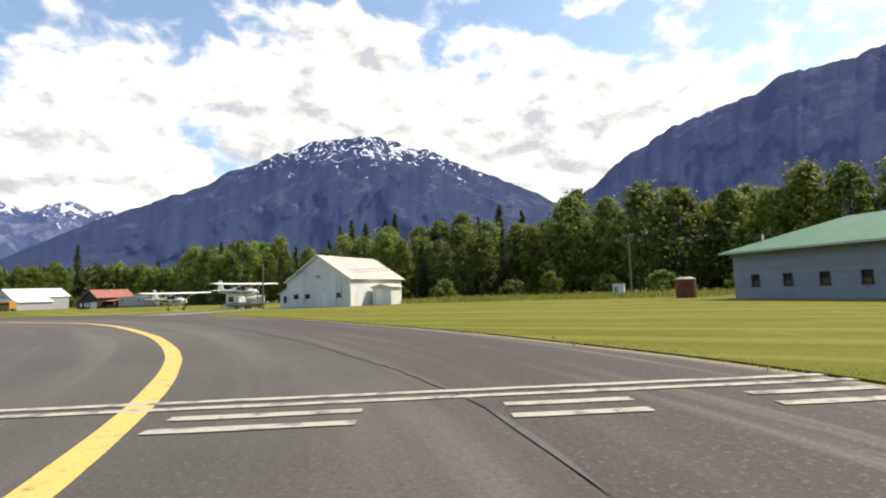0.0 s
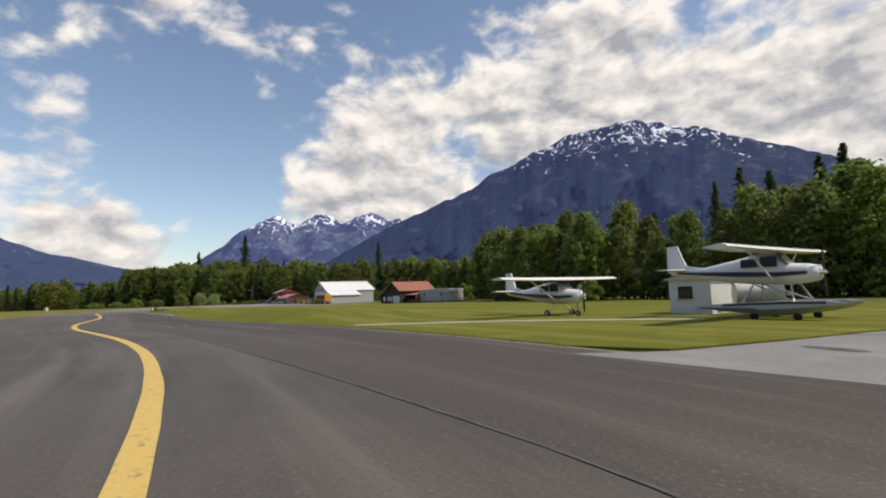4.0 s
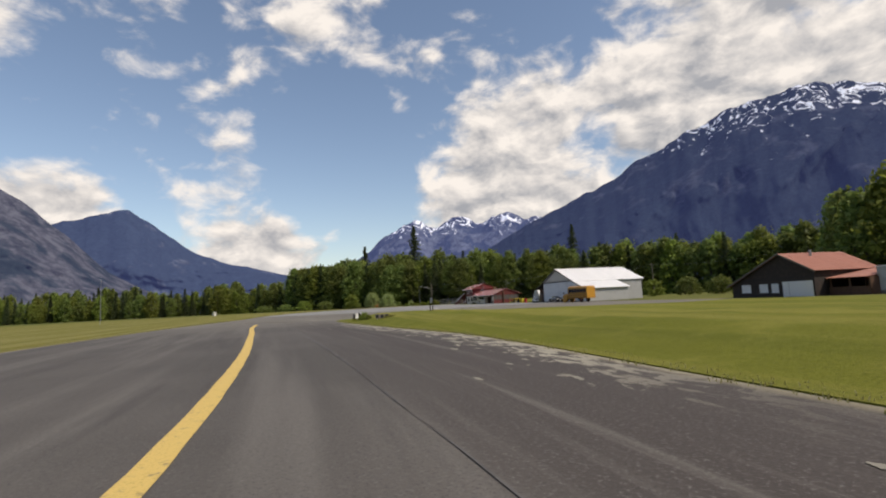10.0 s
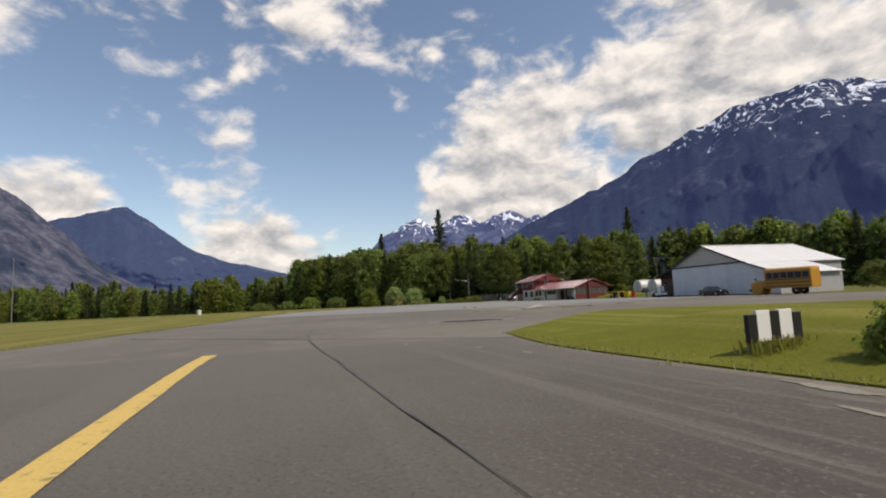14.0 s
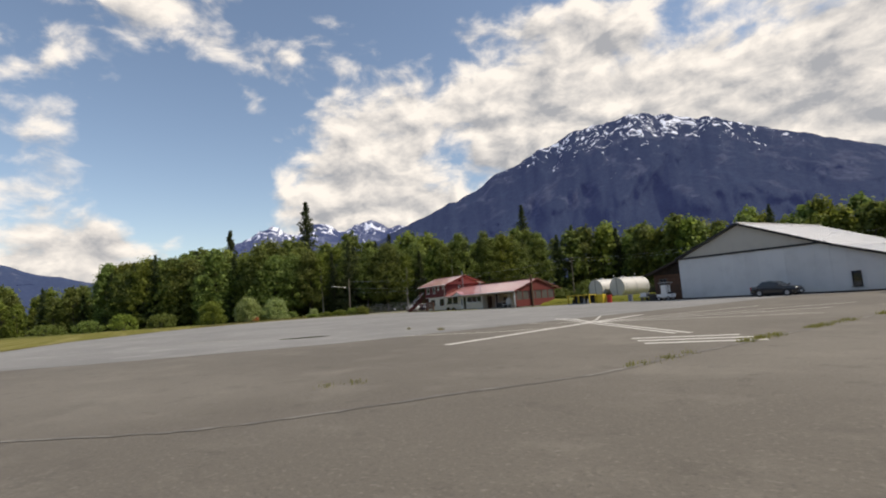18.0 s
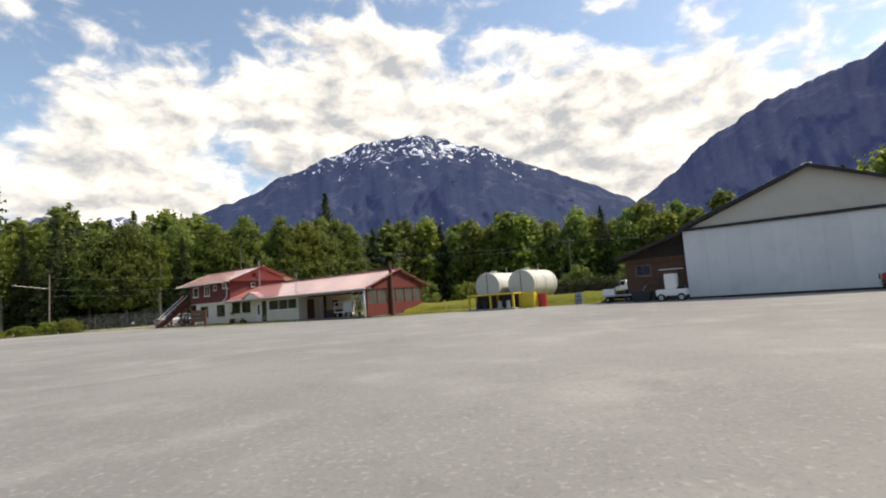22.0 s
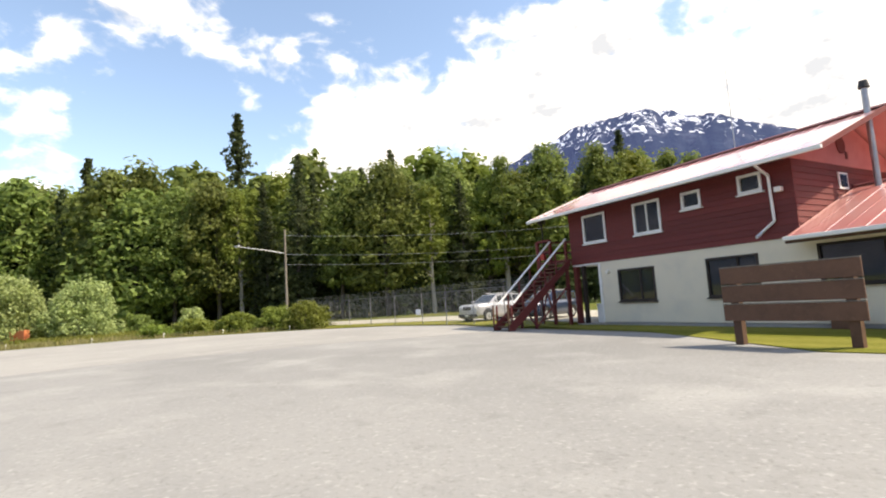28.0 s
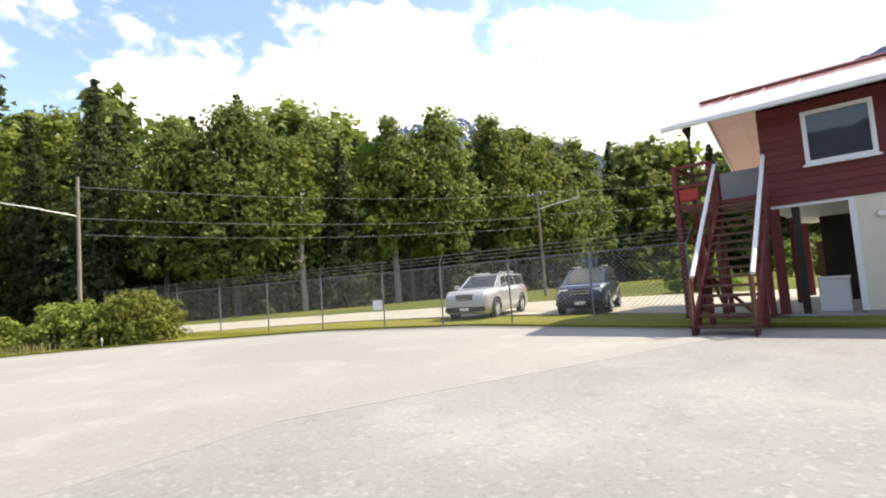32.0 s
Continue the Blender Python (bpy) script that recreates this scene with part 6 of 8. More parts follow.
def bus(m):
    """A school bus that heads along +x, with its hood."""
    t = thing("school_bus", m, "yellow school bus with black stripes parked beside the hangar", "bus")
    h = 1.2
    part("body", box(-4.9, 0.0, -h, h, 0.75, 2.85, 0.09), BUS_YELLOW, t, smooth=False)
    part("roof", loft([[(x, y * k, z) for y, z in ((h, 2.75), (h * 0.94, 2.98), (h * 0.6, 3.12), (-h * 0.6, 3.12), (-h * 0.94, 2.98), (-h, 2.75))] for x, k in ((-4.88, 0.98), (-4.7, 1), (-0.2, 1), (-0.02, 0.97))]), BUS_YELLOW, t, smooth=True)
    part("hood", loft([section(0.0, 1.05, 0.7, 1.75), section(1.2, 0.98, 0.7, 1.66), section(1.75, 0.9, 0.72, 1.5)]), BUS_YELLOW, t, smooth=True)
    part("grille", box(1.74, 1.8, -0.5, 0.5, 0.8, 1.4, 0.02), BLACK, t)
    part("bumper", box(1.78, 1.95, -1.15, 1.15, 0.5, 0.75, 0.03), BLACK, t)
    part("windscreen", box(-0.03, 0.03, -1.0, 1.0, 1.85, 2.65, 0.01), GLASS, t)
    for s in (-1, 1):
        for i in range(6):
            x = -4.7 + i * 0.76
            w = part("window", box(x, x + 0.68, s * h - 0.02, s * h + 0.02, 1.9, 2.6, 0.01), BLACK, t)
            part("pane", box(x + 0.05, x + 0.63, s * (h + 0.022) - 0.006, s * (h + 0.022) + 0.006, 1.95, 2.55), GLASS, w)
        for z in (0.95, 1.35, 1.72):
            part("rub_rail", box(-4.8, -0.1, s * (h + 0.02) - 0.022, s * (h + 0.02) + 0.022, z, z + 0.09), BLACK, t)
        part("headlight", rod((1.72, s * 0.72, 1.15), (1.8, s * 0.72, 1.15), 0.12, seg=12), LAMP_GLASS, t)
        part("mirror", box(0.9, 1.0, s * 1.32 - 0.12, s * 1.32 + 0.12, 1.7, 2.05, 0.03), BLACK, t)
        part("fender", rod((0.95, s * 0.75, 0.62), (0.95, s * 1.18, 0.62), 0.6, seg=18), BUS_YELLOW, t)
        for x in (0.95, -3.2):
            wheel(t, x, s * 0.98, 0.48, 0.28, hub=RUST)
    part("marker_lamp", box(-0.3, -0.1, -0.5, 0.5, 3.1, 3.18, 0.02), ORANGE, t)
    return t


bus(plan(-143.0, 160.8, -0.975, 0.22))

# ---------- aircraft ----------
def foil(chord, thick):
    return [(0.0, 0.0), (0.05, 0.45), (0.2, 0.9), (0.4, 1.0), (0.7, 0.6), (1.0, 0.05), (0.7, -0.12), (0.3, -0.25), (0.08, -0.25)], chord, thick


def wing_skin(points, chord0, chord1, thick):
    shape, _, _ = foil(1, 1)
    rings = []
    for (x, y, z), c in points:
        rings.append([(x - f * c, y, z + g * thick * c) for f, g in shape])
    return loft(rings)


def light_plane(m, label, stripe, floats=False):
    """A high-winged light aircraft heading along +x, its datum under the cabin."""
    t = thing("light_aircraft", m, label, "aircraft")
    up = 0.85 if floats else 0.0
    zc = 1.35 + up
    def ring(x, hw, lo, hi, n=12):
        return [(x, math.cos(a) * hw * (1 if abs(math.sin(a)) < 0.9 else 1), zc + (lo + hi) / 2 + math.sin(a) * (hi - lo) / 2 * (1.0)) for a in (2 * math.pi * k / n + math.pi / n for k in range(n))]
    rings = [ring(1.95, 0.38, -0.42, 0.28), ring(1.5, 0.5, -0.52, 0.38), ring(0.75, 0.56, -0.6, 0.45), ring(0.35, 0.58, -0.6, 0.92), ring(-0.4, 0.58, -0.58, 1.0), ring(-1.5, 0.5, -0.48, 0.78), ring(-3.2, 0.28, -0.2, 0.46), ring(-5.2, 0.09, 0.1, 0.42)]
    part("fuselage", loft(rings), PLANE_WHITE, t, smooth=True)
    for s in (-1, 1):
        part("stripe", loft([[(x, s * (w + 0.012), zc + z0), (x, s * (w + 0.022), zc + z0), (x, s * (w + 0.022), zc + z1), (x, s * (w + 0.012), zc + z1)] for x, w, z0, z1 in ((1.6, 0.49, -0.12, 0.02), (0.4, 0.575, -0.2, 0.02), (-1.5, 0.495, -0.12, 0.12), (-3.2, 0.275, 0.02, 0.2), (-4.8, 0.12, 0.18, 0.28))]), stripe, t, "dark stripe along the fuselage")
        part("side_window", box(-0.3, 0.45, s * 0.585 - 0.01, s * 0.585 + 0.01, zc + 0.28, zc + 0.78, 0.004), GLASS, t)
        part("side_window", box(-1.2, -0.42, s * 0.555 - 0.02, s * 0.555 + 0.02, zc + 0.3, zc + 0.72, 0.004), GLASS, t)
        part("wing_strut", rod((0.2, s * 0.55, zc - 0.35), (0.1, s * 2.7, zc + 1.02), 0.045, seg=8), PLANE_WHITE, t)
    part("windscreen", loft([[(0.82, -0.46, zc + 0.42), (0.82, 0.46, zc + 0.42), (0.8, 0.46, zc + 0.44), (0.8, -0.46, zc + 0.44)], [(0.36, -0.5, zc + 0.95), (0.36, 0.5, zc + 0.95), (0.34, 0.5, zc + 0.96), (0.34, -0.5, zc + 0.96)]]), GLASS, t)
    part("wing", wing_skin([((0.55, -5.45, zc + 1.1), 1.15), ((0.62, -5.2, zc + 1.1), 1.3), ((0.75, -2.6, zc + 1.04), 1.62), ((0.75, 2.6, zc + 1.04), 1.62), ((0.62, 5.2, zc + 1.1), 1.3), ((0.55, 5.45, zc + 1.1), 1.15)], 1.6, 1.1, 0.12), PLANE_WHITE, t, smooth=False)
    part("tailplane", wing_skin([((-4.45, -1.7, zc + 0.38), 0.75), ((-4.2, 0.0, zc + 0.38), 1.15), ((-4.45, 1.7, zc + 0.38), 0.75)], 1, 1, 0.07), PLANE_WHITE, t)
    part("fin", prism([(-3.2, zc + 0.4), (-4.3, zc + 0.62), (-4.75, zc + 1.75), (-5.35, zc + 1.75), (-5.4, zc + 0.25), (-4.6, zc + 0.2)], -0.05, 0.05), PLANE_WHITE, t)
    part("spinner", rod((1.95, 0, zc - 0.07), (2.25, 0, zc - 0.07), 0.17, 0.03, 14), CHROME, t)
    part("propeller", loft([[(2.06, -0.07 * k, zc - 0.07 + z), (2.09, -0.07 * k, zc - 0.07 + z), (2.12, 0.07 * k, zc - 0.07 + z), (2.09, 0.07 * k, zc - 0.07 + z)] for z, k in ((-0.98, 0.5), (-0.6, 1.1), (0, 0.6), (0.6, 1.1), (0.98, 0.5))]), BLACK, t)
    if floats:
        for s in (-1, 1):
            y = s * 1.15
            prof = [(x, w, a - 0.25, b - 0.25) for x, w, a, b in ((3.1, 0.04, 0.95, 1.05), (2.5, 0.26, 0.72, 1.12), (1.2, 0.36, 0.48, 1.12), (-0.2, 0.37, 0.42, 1.08), (-0.25, 0.36, 0.54, 1.08), (-1.8, 0.28, 0.62, 1.0), (-3.1, 0.12, 0.78, 0.94))]
            fl = part("float", loft([[(x, y - w, b), (x, y, b), (x, y + w, b), (x, y + w * 1.05, (a + b) / 2), (x, y, a), (x, y - w * 1.05, (a + b) / 2)] for x, w, a, b in prof]), FLOAT_METAL, t, "grey metal float")
            part("float_stripe", loft([[(x, y + s * (w + 0.012), b - 0.12), (x, y + s * (w + 0.025), b - 0.12), (x, y + s * (w + 0.025), b - 0.02), (x, y + s * (w + 0.012), b - 0.02)] for x, w, a, b in prof[1:6]]), PLANE_BLUE, fl)
            for a, b in (((1.2, y, 0.84), (0.9, s * 0.45, zc - 0.5)), ((-1.0, y, 0.78), (-0.7, s * 0.45, zc - 0.5)), ((1.2, y, 0.84), (-0.7, s * 0.45, zc - 0.5))):
                part("float_strut", rod(a, b, 0.045, seg=8), FLOAT_METAL, t)
            part("water_rudder", box(-3.35, -3.1, y - 0.03, y + 0.03, 0.2, 0.65), FLOAT_METAL, fl)
            for x in (1.3, -0.5):
                part("trolley_wheel", rod((x, y - 0.1, 0.16), (x, y + 0.1, 0.16), 0.16, seg=16), RUBBER, t)
                part("trolley_leg", box(x - 0.06, x + 0.06, y - 0.06, y + 0.06, 0.16, 0.4), GALVANISED, t)
        for x in (1.2, -1.0):
            part("spreader_bar", rod((x, -1.15, 0.73), (x, 1.15, 0.73), 0.045, seg=8), FLOAT_METAL, t)
    else:
        for s in (-1, 1):
            part("gear_leg", rod((0.1, s * 0.35, zc - 0.5), (0.0, s * 1.15, 0.3), 0.04, seg=8), PLANE_WHITE, t)
            wheel(t, 0.0, s * 1.2, 0.22, 0.14)
        part("nose_strut", rod((1.5, 0, zc - 0.45), (1.55, 0, 0.25), 0.04, seg=8), CHROME, t)
        wheel(t, 1.55, 0.0, 0.19, 0.12)
    return t


light_plane(plan(-26.4, 68.0, 0.90, -0.43), "white floatplane with dark stripes on grey floats and beaching wheels", PLANE_BLUE, floats=True)
light_plane(plan(-38.3, 72.4, 0.89, -0.45), "small white high-winged aeroplane parked on the grass", PLANE_BLUE)

# white fuel tank and hut beside the floatplane
ftank = thing("fuel_tank", plan(-26.9, 72.6, 0.97, 0.25), "white cylindrical fuel tank on a low stand", "tank")
part("body", rod((-1.2, 0, 1.2), (1.2, 0, 1.2), 0.58, seg=28), TANK_WHITE, ftank, smooth=False)
for x in (-0.9, 0.9):
    part("saddle", box(x - 0.15, x + 0.15, -0.5, 0.5, 0, 0.8), GREY_AND_SHADE_METAL, ftank)
cabin = thing("small_cabin", plan(-31.6, 73.6, 0.87, -0.4), "small pale cabin with one dark window behind the floatplane", "cabin")
part("wall", pierced(0, 2.6, 0, 2.1, [(0.6, 1.5, 1.0, 1.7)], 0, 0.1), WHITE_METAL, cabin)
part("side_wall", box(0, 0.1, 0.1, 2.6, 0, 2.1), WHITE_METAL, cabin)
part("side_wall", box(2.5, 2.6, 0.1, 2.6, 0, 2.1), WHITE_METAL, cabin)
part("back_wall", box(0.1, 2.5, 2.5, 2.6, 0, 2.1), WHITE_METAL, cabin)
part("roof", prism([(-0.2, 2.1), (2.8, 2.1), (2.8, 2.18), (1.3, 2.45), (-0.2, 2.18)], -0.2, 2.8), PALE_ROOF, cabin)
window(cabin, 0.6, 1.5, 1.0, 1.7, 0.0, DARK_WOOD)

# ---------- tanks behind the yellow rail ----------
for x, y, rr in ((-173.2, 192.6, 1.4), (-169.9, 192.0, 1.45)):
    tk = thing("storage_tank", plan(x, y, 0.515, 0.857), "off-white round fuel tank lying on cradles with a black centre seam", "tank", "fuel tanks")
    part("shell", rod((0, 0, 2.0), (5.6, 0, 2.0), rr, seg=40), TANK_WHITE, tk)
    part("end_plate", rod((-0.06, 0, 2.0), (-0.001, 0, 2.0), rr - 0.05, rr, 40), TANK_WHITE, tk)
    part("seam", box(-0.075, -0.061, -0.035, 0.035, 2.0 - rr + 0.06, 2.0 + rr - 0.06), BLACK, tk)
    for k in (0.5, 2.8, 5.1):
        part("cradle", box(k - 0.15, k + 0.15, -1.0, 1.0, 0, 1.1), CONCRETE, tk)
        part("band", rod((k - 0.05, 0, 2.0), (k + 0.05, 0, 2.0), rr + 0.015, seg=40), GALVANISED, tk)
    part("manhole", rod((1.5, 0, 2.0 + rr - 0.02), (1.5, 0, 2.0 + rr + 0.18), 0.3, seg=14), TANK_WHITE, tk)
    part("vent_pipe", bent([(4.2, 0, 2.0 + rr - 0.02), (4.2, 0, 2.0 + rr + 0.5), (4.4, 0, 2.0 + rr + 0.5)], 0.04), GALVANISED, tk)
rail = thing("pump_shelter", plan(-174.9, 182.3, 0.86, -0.5), "yellow framed low shelter with black pump gear inside", "pump shelter")
for x in (0, 1.95, 3.9):
    part("post", box(x - 0.07, x + 0.07, -0.07, 0.07, 0, 1.15), YELLOW_RAIL, rail)
    part("post", box(x - 0.07, x + 0.07, 1.1, 1.24, 0, 1.15), YELLOW_RAIL, rail)
part("roof", box(-0.12, 4.02, -0.12, 1.3, 1.15, 1.27, 0.01), YELLOW_RAIL, rail)
part("back_panel", box(-0.07, 3.97, 1.25, 1.28, 0, 1.15), BLACK, rail)
for x in (0.5, 1.2, 2.5, 3.2):
    part("pump", rod((x, 0.5, 0), (x, 0.5, 0.7), 0.18, 0.14, 10), BLACK if x < 2 else GREY_AND_SHADE_METAL, rail)
part("sill", box(-0.1, 4.0, -0.1, 1.24, 0, 0.12), CONCRETE, rail)
cabinet = thing("yellow_cabinet", plan(-170.9, 181.4, 0.9, -0.43), "yellow steel cabinet on the grass", "cabinet")
part("body", box(0, 1.1, 0, 0.7, 0, 1.2, 0.02), YELLOW_RAIL, cabinet)
part("door", box(0.08, 1.02, -0.02, -0.001, 0.1, 1.1), YELLOW_RAIL, cabinet)
drum = thing("red_drum", pose(-169.2, 181.6, 0), "dark red steel drum beside the cabinet", "drum")
part("shell", rod((0, 0, 0), (0, 0, 1.05), 0.34, seg=20), RED_PAINT, drum)
for z in (0.33, 0.7):
    part("hoop", rod((0, 0, z), (0, 0, z + 0.04), 0.36, seg=20), RED_PAINT, drum)

# clutter by the lean-to: white tow cart, trailer, black bin
cart = thing("tow_cart", plan(-161.7, 175.3, *U), "small white airport tow cart with an upright cowl", "cart")
part("body", box(-0.9, 0.9, -0.5, 0.5, 0.35, 0.75, 0.05), WHITE_PAINT, cart)
part("cowl", box(-0.35, 0.35, -0.42, 0.42, 0.75, 1.75, 0.08), WHITE_PAINT, cart)
part("seat", box(0.4, 0.8, -0.3, 0.3, 0.75, 0.95, 0.04), BLACK, cart)
for x in (-0.6, 0.6):
    for y in (-0.45, 0.45):
        wheel(cart, x, y, 0.24, 0.16)
part("canopy", box(-0.6, 0.7, -0.5, 0.5, 2.0, 2.06, 0.02), GREY_AND_SHADE_METAL, cart)
for x in (-0.55, 0.65):
    part("canopy_post", rod((x, -0.45, 0.7), (x, -0.45, 2.0), 0.025, seg=6), BLACK, cart)
# bin's black colour stands in for the dark opening of the lean-to
skip = thing("grey_bin", plan(-163.7, 177.0, *U), "open bin by the shed, black for its dark opening", "bin")
part("body", prism([(0, 0), (1.0, 0), (1.2, 0.7), (-0.1, 0.75)], 0, 0.8), BLACK, skip)
truck = thing("utility_cart", plan(-165.2, 179.4, 0.9, -0.43), "small pale utility cart with boxes by the shed", "cart")
part("deck", box(0, 2.2, 0, 1.1, 0.45, 0.56, 0.01), GREY_AND_SHADE_METAL, truck)
part("crate", box(0.1, 0.9, 0.1, 1.0, 0.56, 1.0, 0.02), WHITE_PAINT, truck)
part("crate", box(1.0, 1.7, 0.2, 0.9, 0.56, 0.85, 0.02), BLACK, truck)
part("handle", bent([(2.2, 0.55, 0.5), (2.7, 0.55, 0.6), (3.0, 0.55, 1.1)], 0.03), GALVANISED, truck)
for x in (0.4, 1.8):
    for y in (0.1, 1.0):
        wheel(truck, x, y, 0.22, 0.14, hub=BLACK)
drums = thing("oil_drum", pose(-166.5, 181.2, 0), "dark blue oil drum among the clutter", "drum")
part("shell", rod((0, 0, 0), (0, 0, 0.9), 0.29, seg=18), BLUE_GREY, drums)
part("hoop", rod((0, 0, 0.3), (0, 0, 0.34), 0.31, seg=18), BLACK, drums)
part("hoop", rod((0, 0, 0.6), (0, 0, 0.64), 0.31, seg=18), BLACK, drums)
pallet = thing("pallet_stack", plan(-162.6, 178.2, *U), "stack of weathered pallets against the shed", "pallets")
for k in range(4):
    for x in (0.0, 0.5, 1.0):
        part("bearer", box(x, x + 0.1, 0, 1.0, k * 0.15, k * 0.15 + 0.1), GREY_WOOD, pallet)
    for y in (0.0, 0.22, 0.44, 0.66, 0.88):
        part("slat", box(0, 1.1, y, y + 0.12, k * 0.15 + 0.1, k * 0.15 + 0.125), GREY_WOOD, pallet)
van = thing("white_pickup", plan(-157.0, 201.5, 0.35, -0.94), "white pickup truck parked behind the tanks", "pickup truck")
part("body", loft([section(-2.5, 0.88, 0.4, 1.05), section(-0.4, 0.92, 0.35, 1.1), section(1.4, 0.92, 0.35, 1.1), section(2.5, 0.82, 0.4, 0.95)]), WHITE_PAINT, van)
part("cab", loft([[(x, s * 0.8 * k, z) for s, z in ((1, 1.08), (0.86, zt), (-0.86, zt), (-1, 1.08))] for x, k, zt in ((-0.5, 1, 1.12), (-0.35, 1, 1.75), (0.6, 1, 1.78), (1.25, 1, 1.15))]), WHITE_PAINT, van)
part("windscreen", box(0.62, 0.72, -0.62, 0.62, 1.2, 1.66), GLASS, van)
part("side_window", box(-0.25, 0.5, -0.78, -0.72, 1.2, 1.65), GLASS, van)
for x in (-1.6, 1.6):
    for y in (-0.82, 0.82):
        wheel(van, x, y, 0.36, 0.22)

# ---------- carport contents ----------
tug = thing("baggage_cart", T_AT @ pose(25.2, 1.0, 0.05), "white painted baggage cart with rails in the carport", "cart")
part("deck", box(0, 2.6, 0, 1.3, 0.45, 0.55, 0.01), WHITE_PAINT, tug)
for x in (0.03, 1.3, 2.57):
    for y in (0.03, 1.27):
        part("upright", box(x - 0.03, x + 0.03, y - 0.03, y + 0.03, 0.55, 1.5), WHITE_PAINT, tug)
for z in (0.95, 1.47):
    part("rail", box(0, 2.6, 0.0, 0.06, z, z + 0.05), WHITE_PAINT, tug)
    part("rail", box(0, 2.6, 1.24, 1.3, z, z + 0.05), WHITE_PAINT, tug)
part("panel", box(1.4, 2.5, 0.02, 0.05, 0.6, 1.4), WHITE_PAINT, tug)
for x in (0.4, 2.2):
    for y in (0.1, 1.2):
        wheel(tug, x, y, 0.22, 0.14)
steps = thing("boarding_ladder", T_AT @ pose(28.4, -0.2, 0.02), "pale wheeled boarding ladder with hoop handrails", "ladder")
for y in (0.0, 0.9):
    part("side_frame", bent([(0, y, 0.05), (0.9, y, 2.05), (1.4, y, 0.05)], 0.035), WHITE_PAINT, steps)
    part("handrail", bent([(0.05, y, 0.9), (0.75, y, 2.3), (1.0, y, 2.3)], 0.025), WHITE_PAINT, steps)
for i in range(5):
    part("rung", box(0.08 + i * 0.17, 0.3 + i * 0.17, 0.02, 0.88, 0.3 + i * 0.36, 0.34 + i * 0.36), GALVANISED, steps)
tubc = thing("crate", T_AT @ pose(23.3, 1.2, 0.05), "black covered baggage crate", "crate")
part("body", box(0, 1.6, 0, 1.1, 0, 0.7, 0.05), BLACK, tubc)
part("lid", box(-0.03, 1.63, -0.03, 1.13, 0.7, 0.76, 0.02), BLACK, tubc)

# ---------- small things along the terminal wall ----------
freezer = thing("chest_box", T_AT @ pose(-0.45, 0.5, 0.06), "white chest box standing in the passage", "box")
part("body", box(0, 0.6, 0, 0.5, 0, 0.75, 0.03), WHITE_PAINT, freezer)
part("lid", box(-0.02, 0.62, -0.02, 0.52, 0.75, 0.82, 0.02), WHITE_PAINT, freezer)
for px, w in ((9.0, 0.5), (11.2, 0.9)):
    pl = thing("planter", T_AT @ pose(px, -0.75, 0.02), "dark planter box with low green plants by the wall", "planter")
    part("tub", box(0, w, 0, 0.35, 0, 0.3, 0.02), BROWN_WOOD, pl)
    part("soil", box(0.03, w - 0.03, 0.03, 0.32, 0.28, 0.31), DARK_WOOD, pl)
    lv, lf = [], []
    pr = random.Random(int(px * 10))
    for _ in range(14):
        leaf_quads(pr, lv, lf, Vector((pr.uniform(0.08, w - 0.08), pr.uniform(0.08, 0.28), 0.4)), 0.12, 12, 0.05)
    raw("plants", lv, lf, LEAF, pl)
basket = thing("hanging_basket", T_AT @ pose(9.0, -0.35, 1.05), "small hanging basket with green trailing plants", "hanging basket")
part("bowl", rod((0, 0, 0), (0, 0, 0.16), 0.09, 0.15, 14), BROWN_WOOD, basket)
part("hanger", bent([(0, 0, 0.16), (0, 0, 0.75), (0, 0.35, 0.8)], 0.012), BLACK, basket)
lv, lf = [], []
pr = random.Random(8)
for _ in range(12):
    leaf_quads(pr, lv, lf, Vector((pr.uniform(-.12, .12), pr.uniform(-.12, .12), 0.2)), 0.12, 12, 0.045)
raw("plants", lv, lf, LEAF, basket)

# ---------- poles, lamps, wires ----------
def pole(name, x, y, h, label, category, r=0.13, mat=GREY_WOOD, arm=None, cross=(), head=False):
    t = thing(name, pose(x, y, -0.1), label, category)
    part("pole", rod((0, 0, 0), (0, 0, h), r, r * 0.72, 12), mat, t)
    if arm:
        ax, ay, az, az2 = arm
        part("arm", bent([(0, 0, az), (ax * 0.5, ay * 0.5, (az + az2) / 2 + 0.05), (ax, ay, az2)], 0.04), GALVANISED, t)
        hd = part("lamp_head", box(ax - 0.3, ax + 0.3, ay - 0.12, ay + 0.12, az2 - 0.02, az2 + 0.12, 0.04), GREY_AND_SHADE_METAL, t, "grey street lamp head")
        part("lens", box(ax - 0.2, ax + 0.2, ay - 0.09, ay + 0.09, az2 - 0.06, az2 - 0.021, 0.01), LAMP_GLASS, hd)
    for z, half, dx, dy in cross:
        ca = part("crossarm", loft([[(s * half * dx + a * dy, s * half * dy - a * dx, z + b) for a, b in ((-0.05, -0.06), (0.05, -0.06), (0.05, 0.06), (-0.05, 0.06))] for s in (-1, 1)]), mat, t)
        for s in (-0.9, -0.45, 0.45, 0.9):
            part("insulator", rod((s * half * dx, s * half * dy, z + 0.06), (s * half * dx, s * half * dy, z + 0.22), 0.04, 0.03, 8), WHITE_PAINT, ca)
    return t


